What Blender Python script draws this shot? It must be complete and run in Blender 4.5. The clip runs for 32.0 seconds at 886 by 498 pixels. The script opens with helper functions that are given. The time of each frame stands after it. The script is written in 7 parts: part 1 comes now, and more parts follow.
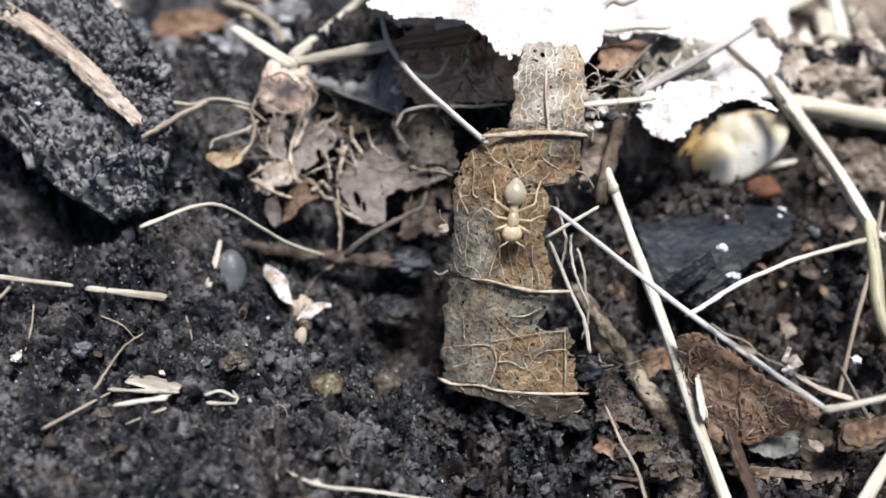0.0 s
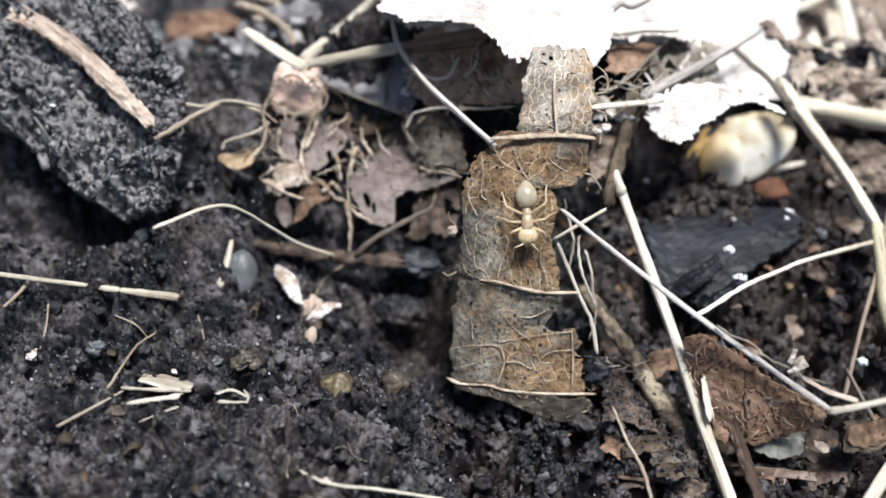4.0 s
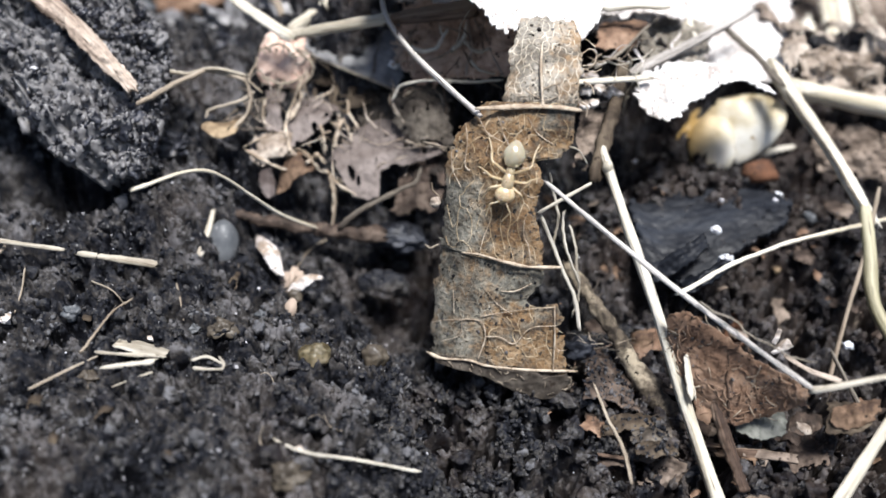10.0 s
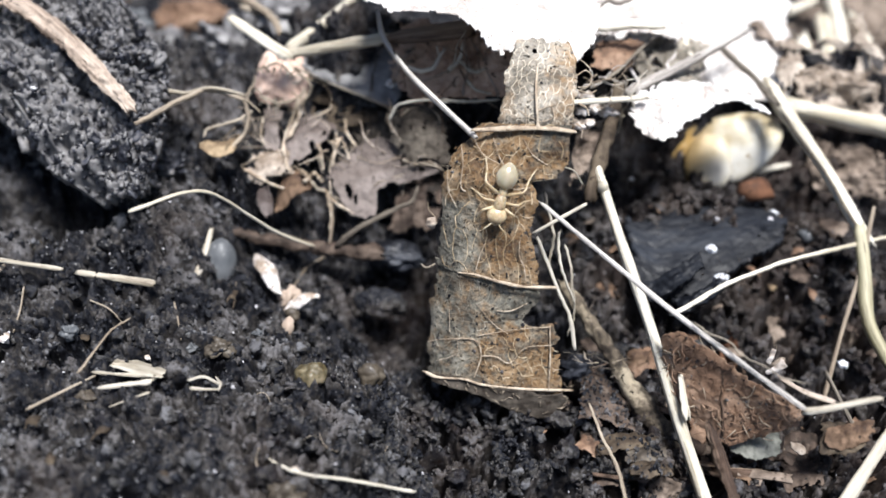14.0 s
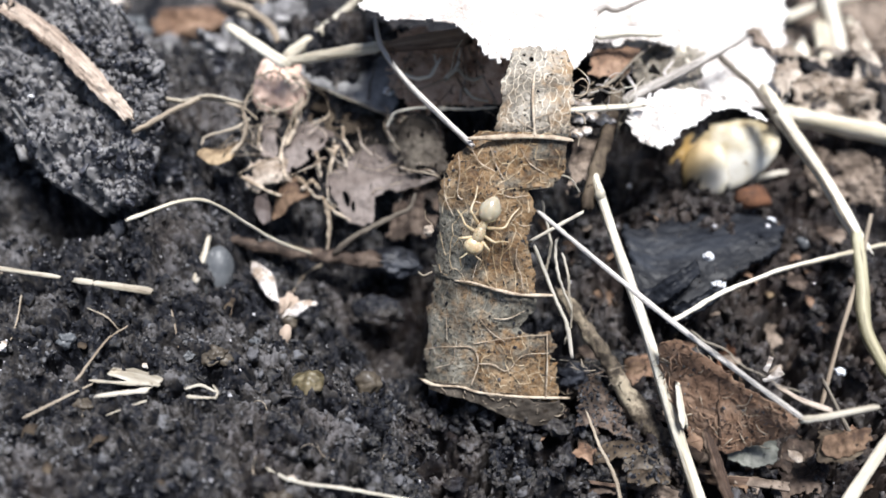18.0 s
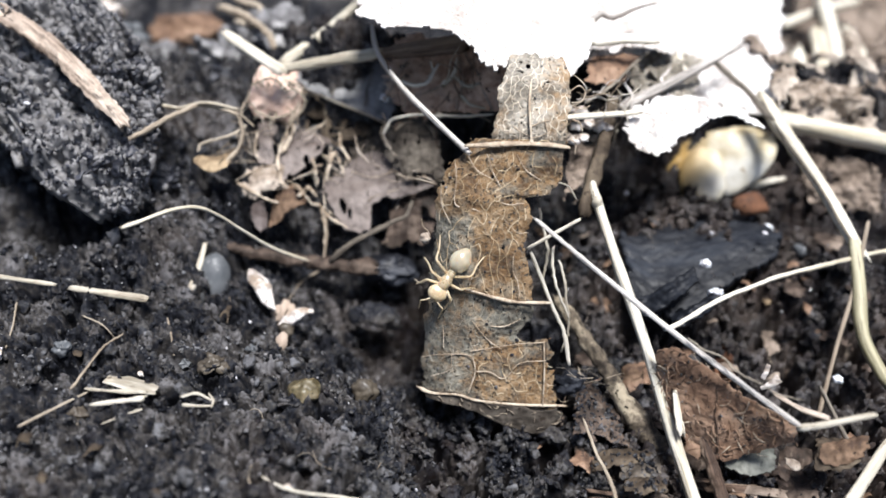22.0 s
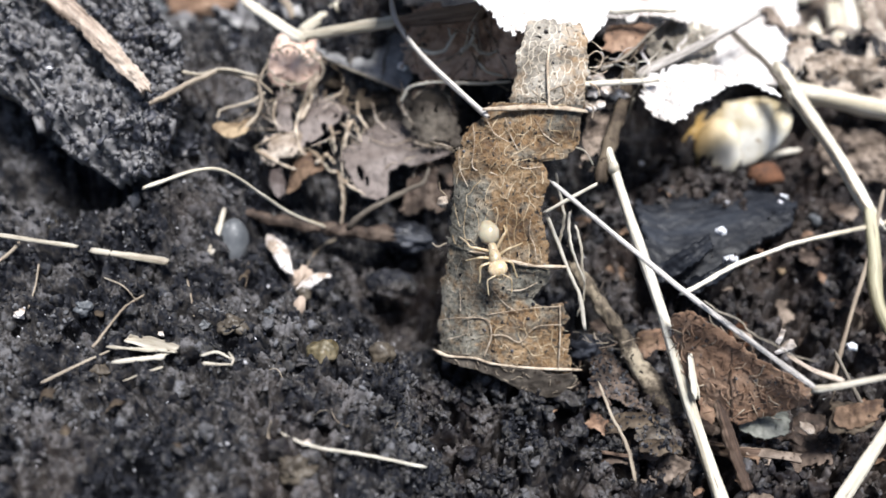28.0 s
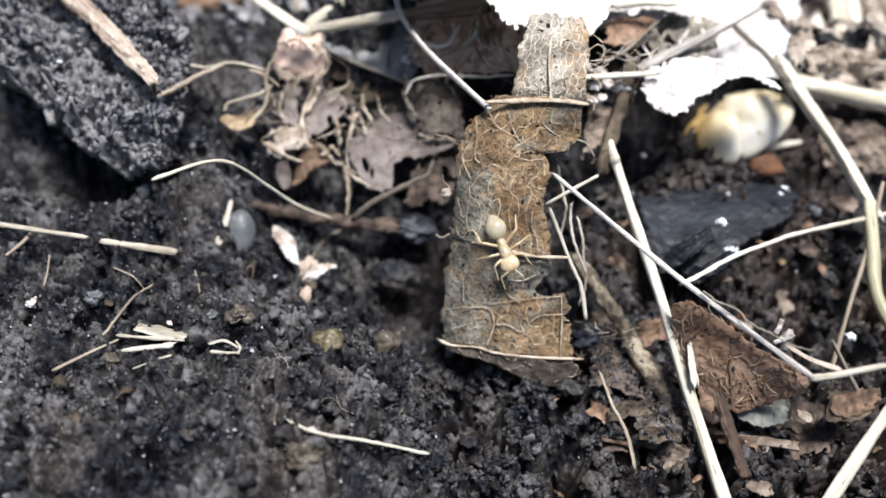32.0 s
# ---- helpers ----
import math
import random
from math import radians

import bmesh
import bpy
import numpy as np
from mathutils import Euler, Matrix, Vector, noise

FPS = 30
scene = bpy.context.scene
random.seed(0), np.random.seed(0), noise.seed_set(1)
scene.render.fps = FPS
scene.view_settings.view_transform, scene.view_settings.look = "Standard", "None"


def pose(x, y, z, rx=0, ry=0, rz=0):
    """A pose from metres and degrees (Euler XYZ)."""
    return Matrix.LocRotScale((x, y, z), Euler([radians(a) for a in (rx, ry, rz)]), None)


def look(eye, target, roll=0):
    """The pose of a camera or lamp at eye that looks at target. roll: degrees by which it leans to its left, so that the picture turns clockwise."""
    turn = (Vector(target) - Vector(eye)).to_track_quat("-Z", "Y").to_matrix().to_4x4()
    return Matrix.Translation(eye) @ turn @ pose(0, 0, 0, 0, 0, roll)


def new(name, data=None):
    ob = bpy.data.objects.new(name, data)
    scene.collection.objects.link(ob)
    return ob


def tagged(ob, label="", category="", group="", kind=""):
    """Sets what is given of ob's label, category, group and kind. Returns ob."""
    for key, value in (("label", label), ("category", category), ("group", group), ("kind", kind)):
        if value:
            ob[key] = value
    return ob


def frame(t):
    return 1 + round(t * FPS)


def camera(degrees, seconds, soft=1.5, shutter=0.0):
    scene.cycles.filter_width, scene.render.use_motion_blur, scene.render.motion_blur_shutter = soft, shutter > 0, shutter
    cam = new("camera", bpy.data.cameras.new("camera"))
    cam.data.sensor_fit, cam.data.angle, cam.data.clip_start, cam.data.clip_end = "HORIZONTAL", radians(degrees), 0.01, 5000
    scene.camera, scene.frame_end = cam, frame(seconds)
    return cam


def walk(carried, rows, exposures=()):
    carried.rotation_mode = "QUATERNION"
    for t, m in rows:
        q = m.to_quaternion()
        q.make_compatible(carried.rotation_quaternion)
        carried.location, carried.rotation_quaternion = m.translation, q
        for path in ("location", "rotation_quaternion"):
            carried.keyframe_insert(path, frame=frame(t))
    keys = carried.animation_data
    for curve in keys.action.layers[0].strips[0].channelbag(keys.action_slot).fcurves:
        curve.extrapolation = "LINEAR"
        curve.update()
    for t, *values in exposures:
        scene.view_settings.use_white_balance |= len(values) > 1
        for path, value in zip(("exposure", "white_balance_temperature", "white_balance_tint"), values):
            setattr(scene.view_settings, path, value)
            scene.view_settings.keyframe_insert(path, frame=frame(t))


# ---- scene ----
cam = camera(50, 32.0, soft=1.65)
cam.data.dof.use_dof, cam.data.dof.focus_distance, cam.data.dof.aperture_fstop = True, 0.0612, 21.0
# seconds, place in millimetres, turn in degrees
PATH = [
    (0, -0.000, -45.679, 45.679, 45.000, 0.000, 0.000),
    (0.5, -0.021, -45.527, 45.653, 44.741, 0.174, 0.058),
    (1, 0.069, -45.365, 46.005, 44.617, 0.202, 0.104),
    (1.5, 0.039, -45.275, 45.877, 44.630, 0.287, 0.217),
    (2, 0.132, -45.295, 45.905, 44.813, 0.200, 0.178),
    (2.5, 0.130, -45.549, 46.128, 44.842, 0.246, 0.365),
    (3, 0.061, -46.045, 46.048, 44.801, 0.236, 0.301),
    (3.5, 0.025, -45.898, 46.169, 44.760, 0.282, 0.431),
    (5.5, 0.489, -46.065, 46.897, 44.838, 0.333, 0.683),
    (6, 0.537, -46.272, 46.945, 44.802, 0.519, 0.785),
    (6.5, 0.440, -46.316, 46.922, 45.002, 0.363, 0.715),
    (7, 0.591, -45.966, 46.564, 45.341, 0.041, 0.551),
    (7.5, 0.062, -46.943, 43.519, 45.583, -1.024, 0.569),
    (8, 0.414, -46.727, 43.570, 44.676, -0.780, 1.045),
    (8.5, 0.787, -46.574, 43.960, 44.820, -0.521, 1.239),
    (9, 0.829, -46.536, 44.271, 44.697, -0.448, 1.300),
    (9.5, 0.819, -46.827, 44.396, 44.915, -0.626, 1.252),
    (10, 1.087, -46.675, 44.451, 44.848, -0.679, 1.328),
    (10.5, 1.173, -46.521, 44.493, 44.870, -0.626, 1.511),
    (11, 1.198, -46.446, 44.466, 44.789, -0.815, 1.395),
    (11.5, 1.323, -46.509, 44.634, 44.746, -0.848, 1.326),
    (12, 1.629, -46.345, 45.031, 44.736, -0.663, 1.524),
    (12.5, 1.562, -46.287, 45.003, 45.010, -0.748, 1.529),
    (13, 1.553, -46.216, 45.164, 45.098, -0.629, 1.522),
    (13.5, 1.440, -46.358, 45.254, 45.210, -0.540, 1.643),
    (14, 1.484, -46.195, 45.425, 45.107, -0.615, 1.469),
    (14.5, 1.550, -46.060, 45.458, 45.078, -0.499, 1.552),
    (16.5, 1.601, -46.170, 45.533, 45.189, -0.514, 1.620),
    (17, 1.674, -46.090, 45.477, 45.367, -0.491, 1.571),
    (17.5, 1.845, -45.901, 45.868, 45.058, -0.569, 1.450),
    (18, 1.729, -46.002, 45.687, 45.294, -0.557, 1.489),
    (18.5, 1.567, -45.914, 45.551, 45.391, -0.688, 1.323),
    (19, 1.696, -45.832, 45.793, 45.226, -0.648, 1.290),
    (19.5, 1.907, -45.831, 45.799, 45.265, -0.696, 1.342),
    (20, 1.848, -45.760, 45.602, 45.547, -0.676, 1.347),
    (20.5, 1.832, -45.699, 45.745, 45.305, -0.702, 1.281),
    (21, 1.855, -45.517, 45.802, 45.372, -0.535, 1.486),
    (21.5, 1.822, -45.677, 45.643, 45.531, -0.691, 1.418),
    (22, 1.792, -45.770, 45.713, 45.575, -0.639, 1.383),
    (22.5, 1.387, -46.609, 45.260, 45.656, -0.431, 1.760),
    (23, 1.444, -46.625, 45.114, 45.131, -0.385, 1.768),
    (23.5, 1.492, -46.517, 45.253, 45.020, -0.389, 1.767),
    (24, 1.481, -46.585, 45.213, 45.049, -0.424, 1.818),
    (24.5, 1.603, -46.778, 45.140, 45.122, -0.543, 1.860),
    (25, 1.704, -46.877, 45.067, 45.034, -0.607, 1.830),
    (25.5, 1.610, -46.916, 45.063, 45.147, -0.496, 1.980),
    (27.5, 1.717, -47.312, 45.003, 45.035, -0.621, 2.035),
    (28, 1.307, -47.543, 44.686, 45.192, -0.491, 1.998),
    (28.5, 1.414, -47.782, 44.966, 45.035, -0.382, 2.264),
    (29, 1.614, -47.897, 45.109, 44.878, -0.453, 2.242),
    (29.5, 1.764, -47.586, 45.717, 44.744, -0.177, 2.350),
    (30, 1.728, -47.942, 45.658, 44.994, -0.307, 2.337),
    (30.5, 1.794, -48.041, 45.655, 45.027, -0.410, 2.238),
    (31, 1.568, -48.321, 45.273, 44.993, -0.329, 2.397),
    (31.5, 1.689, -48.355, 45.331, 44.759, -0.328, 2.425),
    (32, 1.669, -48.321, 45.295, 44.753, -0.159, 2.379),
]
walk(cam, [(t, pose(x / 1000, y / 1000, z / 1000, rx, ry, rz)) for t, x, y, z, rx, ry, rz in PATH], exposures=[(0, 0.78, 6250, 10), (8, 0.89, 6250, 10), (32, 0.98, 6250, 10)])

# ---- light: bright hazy daylight from high over the bank ----
world = bpy.data.worlds.new("sky")
scene.world = world
world.use_nodes = True
wn = world.node_tree.nodes
sky = wn.new("ShaderNodeTexSky")
sky.sky_type, sky.sun_disc = "NISHITA", False
sky.sun_elevation, sky.sun_rotation = radians(79.5), radians(123.7)
sky.air_density, sky.dust_density = 1.0, 2.0
world.node_tree.links.new(sky.outputs[0], wn["Background"].inputs[0])
wn["Background"].inputs[1].default_value = 0.06
sun = new("sun", bpy.data.lights.new("sun", "SUN"))
sun.data.energy, sun.data.angle, sun.data.color = 4.7, radians(16), (1.0, 0.98, 0.955)
sun.matrix_world = look((0.15, -0.10, 0.97), (0, 0, 0))


# ---- materials ----
def material(name, tones, rough=0.7, grain=900.0, bump=0.3, spots=None, net=0.0, sss=0.0, spec=0.4, island=0.0, clear=0.0, fibre=False, other=None, speck=0.65, humus=None):
    """Tones: two or three base colours mixed by noise of grain features a metre; spots: colour of specks; net: scale of a vein net."""
    m = bpy.data.materials.new(name)
    m.use_nodes = True
    nt = m.node_tree
    n, link = nt.nodes, nt.links.new
    bsdf = n["Principled BSDF"]
    co = n.new("ShaderNodeTexCoord").outputs["Object"]
    if fibre:
        at = n.new("ShaderNodeAttribute")
        at.attribute_name = "fibre"
        co = at.outputs["Vector"]
    big = n.new("ShaderNodeTexNoise")
    big.inputs["Scale"].default_value, big.inputs["Detail"].default_value, big.inputs["Roughness"].default_value = grain * 0.22, 4, 0.65
    fine = n.new("ShaderNodeTexNoise")
    fine.inputs["Scale"].default_value, fine.inputs["Detail"].default_value, fine.inputs["Roughness"].default_value = grain * 1.6, 5, 0.7
    link(co, big.inputs["Vector"]), link(co, fine.inputs["Vector"])
    ramp = n.new("ShaderNodeValToRGB")
    while len(ramp.color_ramp.elements) < len(tones):
        ramp.color_ramp.elements.new(0.5)
    for i, c in enumerate(tones):
        ramp.color_ramp.elements[i].position = 0.36 + 0.28 * i / max(1, len(tones) - 1)
        ramp.color_ramp.elements[i].color = (*c, 1)
    mixv = n.new("ShaderNodeMath")
    mixv.operation = "MULTIPLY_ADD"
    sub = n.new("ShaderNodeMath")
    sub.operation, sub.inputs[1].default_value = "SUBTRACT", 0.5
    link(fine.outputs[0], sub.inputs[0])
    link(sub.outputs[0], mixv.inputs[0])
    mixv.inputs[1].default_value = 0.6
    link(big.outputs[0], mixv.inputs[2])
    value = mixv.outputs[0]
    if island:
        geo = n.new("ShaderNodeNewGeometry")
        isl = n.new("ShaderNodeMath")
        isl.operation, isl.inputs[1].default_value = "SUBTRACT", 0.5
        link(geo.outputs["Random Per Island"], isl.inputs[0])
        both = n.new("ShaderNodeMath")
        both.operation, both.inputs[1].default_value = "MULTIPLY_ADD", island
        link(isl.outputs[0], both.inputs[0])
        link(value, both.inputs[2])
        value = both.outputs[0]
    link(value, ramp.inputs[0])
    colour = ramp.outputs[0]
    height = fine.outputs[0]
    if other:
        ramp2 = n.new("ShaderNodeValToRGB")
        while len(ramp2.color_ramp.elements) < len(other):
            ramp2.color_ramp.elements.new(0.5)
        for i, c in enumerate(other):
            ramp2.color_ramp.elements[i].position = 0.34 + 0.32 * i / max(1, len(other) - 1)
            ramp2.color_ramp.elements[i].color = (*c, 1)
        link(value, ramp2.inputs[0])
        st = n.new("ShaderNodeAttribute")
        st.attribute_name = "stain"
        sm = n.new("ShaderNodeMath")
        sm.operation, sm.inputs[1].default_value = "MULTIPLY_ADD", 0.9
        link(sub.outputs[0], sm.inputs[0]), link(st.outputs["Fac"], sm.inputs[2])
        lim2 = n.new("ShaderNodeMapRange")
        lim2.inputs[1].default_value, lim2.inputs[2].default_value = 0.15, 0.85
        link(sm.outputs[0], lim2.inputs[0])
        mx = n.new("ShaderNodeMixRGB")
        link(lim2.outputs[0], mx.inputs[0]), link(colour, mx.inputs[1]), link(ramp2.outputs[0], mx.inputs[2])
        colour = mx.outputs[0]
    if humus:
        hn = n.new("ShaderNodeTexNoise")
        hn.inputs["Scale"].default_value, hn.inputs["Detail"].default_value, hn.inputs["Roughness"].default_value = 130, 4, 0.6
        link(co, hn.inputs["Vector"])
        split = n.new("ShaderNodeSeparateXYZ")
        link(co, split.inputs[0])
        waves = []
        for axis, rate, kind in ((0, 40.0, "SINE"), (1, 18.0, "COSINE")):
            turns = n.new("ShaderNodeMath")
            turns.operation, turns.inputs[1].default_value = "MULTIPLY", rate
            wave = n.new("ShaderNodeMath")
            wave.operation = kind
            link(split.outputs[axis], turns.inputs[0]), link(turns.outputs[0], wave.inputs[0])
            waves.append(wave)
        patch = n.new("ShaderNodeMath")
        patch.operation = "MULTIPLY"
        link(waves[0].outputs[0], patch.inputs[0]), link(waves[1].outputs[0], patch.inputs[1])
        drift = n.new("ShaderNodeMath")
        drift.operation, drift.inputs[1].default_value = "MULTIPLY_ADD", 0.14
        link(patch.outputs[0], drift.inputs[0]), link(hn.outputs[0], drift.inputs[2])
        share = n.new("ShaderNodeMapRange")
        share.inputs[1].default_value, share.inputs[2].default_value, share.inputs[3].default_value, share.inputs[4].default_value = 0.48, 0.69, 0.0, 0.45
        link(drift.outputs[0], share.inputs[0])
        mix = n.new("ShaderNodeMixRGB")
        mix.inputs[2].default_value = (*humus, 1)
        link(share.outputs[0], mix.inputs[0]), link(colour, mix.inputs[1])
        colour = mix.outputs[0]
    if net:
        warp = n.new("ShaderNodeMixRGB")
        warp.blend_type, warp.inputs[0].default_value = "ADD", 0.0011
        link(co, warp.inputs[1]), link(big.outputs[1], warp.inputs[2])
        for scale, width, amount, lift in ((net, 0.06, 0.25, 0.10), (net * 2.6, 0.12, 0.26, 0.10)):
            vor = n.new("ShaderNodeTexVoronoi")
            vor.feature = "DISTANCE_TO_EDGE"
            vor.inputs["Scale"].default_value = scale
            link(warp.outputs[0], vor.inputs["Vector"])
            edge = n.new("ShaderNodeMapRange")
            edge.interpolation_type = "SMOOTHSTEP"
            edge.inputs[1].default_value, edge.inputs[2].default_value, edge.inputs[3].default_value, edge.inputs[4].default_value = 0.02, width, 1.0, 0.0
            link(vor.outputs[0], edge.inputs[0])
            part_of = n.new("ShaderNodeMapRange")
            part_of.inputs[1].default_value, part_of.inputs[2].default_value, part_of.inputs[3].default_value, part_of.inputs[4].default_value = 0.38, 0.62, 0.35 * amount, amount
            link(big.outputs[0], part_of.inputs[0])
            fade = n.new("ShaderNodeMath")
            fade.operation, fade.use_clamp = "MULTIPLY", True
            link(edge.outputs[0], fade.inputs[0]), link(part_of.outputs[0], fade.inputs[1])
            mix = n.new("ShaderNodeMixRGB")
            mix.inputs[2].default_value = (*[min(1, v * a) for v, a in zip(tones[-1], (1.45, 1.30, 1.12))], 1)
            link(fade.outputs[0], mix.inputs[0]), link(colour, mix.inputs[1])
            colour = mix.outputs[0]
            raised = n.new("ShaderNodeMath")
            raised.operation, raised.inputs[1].default_value = "MULTIPLY_ADD", lift
            link(edge.outputs[0], raised.inputs[0]), link(height, raised.inputs[2])
            height = raised.outputs[0]
    if spots:
        sp = n.new("ShaderNodeTexNoise")
        sp.inputs["Scale"].default_value, sp.inputs["Detail"].default_value = grain * 2.6, 2
        link(co, sp.inputs["Vector"])
        lim = n.new("ShaderNodeMapRange")
        lim.inputs[1].default_value, lim.inputs[2].default_value = speck, speck + 0.05
        link(sp.outputs[0], lim.inputs[0])
        mix = n.new("ShaderNodeMixRGB")
        mix.inputs[2].default_value = (*spots, 1)
        link(lim.outputs[0], mix.inputs[0]), link(colour, mix.inputs[1])
        colour = mix.outputs[0]
    link(colour, bsdf.inputs["Base Color"])
    rr = n.new("ShaderNodeMapRange")
    rr.inputs[1].default_value, rr.inputs[2].default_value = 0.3, 0.7
    rr.inputs[3].default_value, rr.inputs[4].default_value = max(0.05, rough - 0.16), min(1, rough + 0.14)
    link(fine.outputs[0], rr.inputs[0]), link(rr.outputs[0], bsdf.inputs["Roughness"])
    if bump:
        b = n.new("ShaderNodeBump")
        b.inputs["Strength"].default_value, b.inputs["Distance"].default_value = bump, 0.00015
        link(height, b.inputs["Height"]), link(b.outputs[0], bsdf.inputs["Normal"])
    bsdf.inputs["Specular IOR Level"].default_value = spec
    bsdf.inputs["Transmission Weight"].default_value = clear
    if sss:
        bsdf.inputs["Subsurface Weight"].default_value = sss
        bsdf.inputs["Subsurface Scale"].default_value = 0.0006
        bsdf.inputs["Subsurface Radius"].default_value = (1.0, 0.7, 0.4)
    return m


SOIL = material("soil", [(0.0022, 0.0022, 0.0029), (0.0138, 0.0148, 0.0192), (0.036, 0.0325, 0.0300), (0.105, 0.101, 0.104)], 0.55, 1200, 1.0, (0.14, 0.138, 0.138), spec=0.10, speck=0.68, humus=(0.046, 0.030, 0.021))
CRUMB = material("soil crumbs", [(0.0027, 0.0028, 0.004), (0.0155, 0.017, 0.0225), (0.040, 0.037, 0.034), (0.11, 0.11, 0.117)], 0.52, 1300, 0.8, (0.16, 0.155, 0.15), island=0.16, spec=0.17, speck=0.68, humus=(0.050, 0.033, 0.023))
CLUMP = material("soil clumps", [(0.0027, 0.0028, 0.004), (0.0148, 0.016, 0.0215), (0.037, 0.0345, 0.031), (0.095, 0.094, 0.10)], 0.52, 1800, 1.0, (0.14, 0.135, 0.13), island=0.08, spec=0.14, speck=0.68, humus=(0.050, 0.033, 0.023))
CLOD = material("clod soil", [(0.010, 0.0105, 0.0150), (0.040, 0.042, 0.054), (0.078, 0.074, 0.075), (0.15, 0.145, 0.145)], 0.42, 900, 0.9, (0.16, 0.15, 0.14), island=0.75, spec=0.45)
GREY_LEAF = material("dull grey leaf", [(0.07, 0.07, 0.073), (0.145, 0.142, 0.143), (0.24, 0.235, 0.23)], 0.75, 700, 0.7, (0.2, 0.19, 0.19), spec=0.2, speck=0.7)
LILAC_LEAF = material("lilac grey membrane", [(0.080, 0.062, 0.054), (0.125, 0.102, 0.091), (0.178, 0.150, 0.137)], 0.75, 500, 0.35, (0.05, 0.036, 0.03), spec=0.25, speck=0.7)
CREAM_FIBRE = material("cream leaf strand", [(0.19, 0.14, 0.095), (0.34, 0.275, 0.205), (0.50, 0.43, 0.345)], 0.7, 900, 0.5, (0.16, 0.11, 0.07), spec=0.25)
OLIVE_LEAF = material("olive brown leaf", [(0.022, 0.016, 0.011), (0.052, 0.038, 0.026), (0.10, 0.078, 0.055)], 0.78, 800, 0.8, (0.035, 0.025, 0.016), spec=0.2)
LACE_LEAF = material("lacy brown leaf", [(0.032, 0.026, 0.020), (0.062, 0.051, 0.041), (0.125, 0.107, 0.086)], 0.78, 800, 0.8, (0.03, 0.022, 0.016), spec=0.2)
GRIT = material("quartz grit", [(0.22, 0.21, 0.21), (0.52, 0.51, 0.53)], 0.2, 1500, 0.2, spec=0.6, island=0.5)
# near-white colour for lumps that stand in for bright glints
GLINT = material("white glint lump", [(0.62, 0.64, 0.68), (0.82, 0.83, 0.86)], 0.15, 900, 0.2, spec=0.7)
LEAF = material("dead leaf", [(0.056, 0.052, 0.043), (0.118, 0.112, 0.093), (0.215, 0.201, 0.166)], 0.78, 1500, 1.0, (0.045, 0.036, 0.026), net=800, spec=0.25, speck=0.61,
    other=[(0.072, 0.039, 0.018), (0.164, 0.098, 0.046), (0.282, 0.189, 0.106)])
UNDER_LEAF = material("leaf underside", [(0.078, 0.058, 0.044), (0.145, 0.112, 0.088), (0.22, 0.175, 0.14)], 0.8, 900, 0.8, (0.05, 0.036, 0.028), spec=0.2)
FLAP_LEAF = material("grey dead leaf", [(0.080, 0.070, 0.056), (0.172, 0.155, 0.130), (0.30, 0.277, 0.238)], 0.78, 1500, 1.0, (0.075, 0.062, 0.046), net=900, spec=0.25, speck=0.62,
    other=[(0.10, 0.064, 0.036), (0.19, 0.125, 0.070), (0.30, 0.21, 0.128)])
HOLLOW_LEAF = material("brown shaded leaf", [(0.15, 0.090, 0.060), (0.32, 0.205, 0.142), (0.50, 0.36, 0.265)], 0.8, 900, 0.9, (0.06, 0.04, 0.03), spec=0.2)
ROTTEN = material("rotten wood", [(0.026, 0.020, 0.015), (0.115, 0.092, 0.066), (0.34, 0.285, 0.205)], 0.8, 1200, 1.0, (0.02, 0.016, 0.012), spec=0.2)
LICHEN = material("grey green flake", [(0.055, 0.056, 0.048), (0.112, 0.114, 0.098), (0.18, 0.18, 0.156)], 0.8, 800, 0.6, (0.08, 0.08, 0.07), spec=0.2)
FINE_VEIN = material("fine leaf vein", [(0.20, 0.142, 0.080), (0.345, 0.268, 0.172), (0.47, 0.392, 0.28)], 0.75, 1600, 0.6, (0.10, 0.07, 0.045), spec=0.2)
GREY_VEIN = material("grey leaf vein", [(0.11, 0.098, 0.077), (0.19, 0.172, 0.138), (0.29, 0.265, 0.215)], 0.75, 1600, 0.6, (0.08, 0.065, 0.045), spec=0.2)
PALE_VEIN = material("pale leaf vein", [(0.29, 0.25, 0.19), (0.46, 0.41, 0.33), (0.60, 0.55, 0.46)], 0.75, 1600, 0.6, (0.16, 0.12, 0.08), spec=0.2)
VEIN = material("leaf vein", [(0.21, 0.155, 0.108), (0.36, 0.29, 0.215), (0.49, 0.415, 0.325)], 0.75, 1600, 0.9, (0.16, 0.12, 0.08), spec=0.2)
WHITE_LEAF = material("bleached leaf", [(0.34, 0.30, 0.275), (0.55, 0.525, 0.505), (0.69, 0.675, 0.66)], 0.8, 1300, 1.0, (0.22, 0.18, 0.15), net=900, spec=0.2)
WHITE_VEIN = material("bleached rib", [(0.50, 0.45, 0.43), (0.70, 0.66, 0.65)], 0.7, 1200, 0.5, spec=0.25)
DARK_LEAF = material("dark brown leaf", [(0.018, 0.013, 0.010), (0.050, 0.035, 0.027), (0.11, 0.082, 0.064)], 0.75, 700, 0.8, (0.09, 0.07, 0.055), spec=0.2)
RED_LEAF = material("red brown leaf", [(0.090, 0.052, 0.033), (0.170, 0.103, 0.066), (0.25, 0.165, 0.113)], 0.75, 900, 1.0, (0.045, 0.03, 0.023), spec=0.25)
MAUVE_LEAF = material("mauve skeleton leaf", [(0.050, 0.037, 0.033), (0.085, 0.068, 0.063), (0.135, 0.113, 0.106)], 0.75, 900, 0.8, (0.03, 0.022, 0.019), spec=0.2)
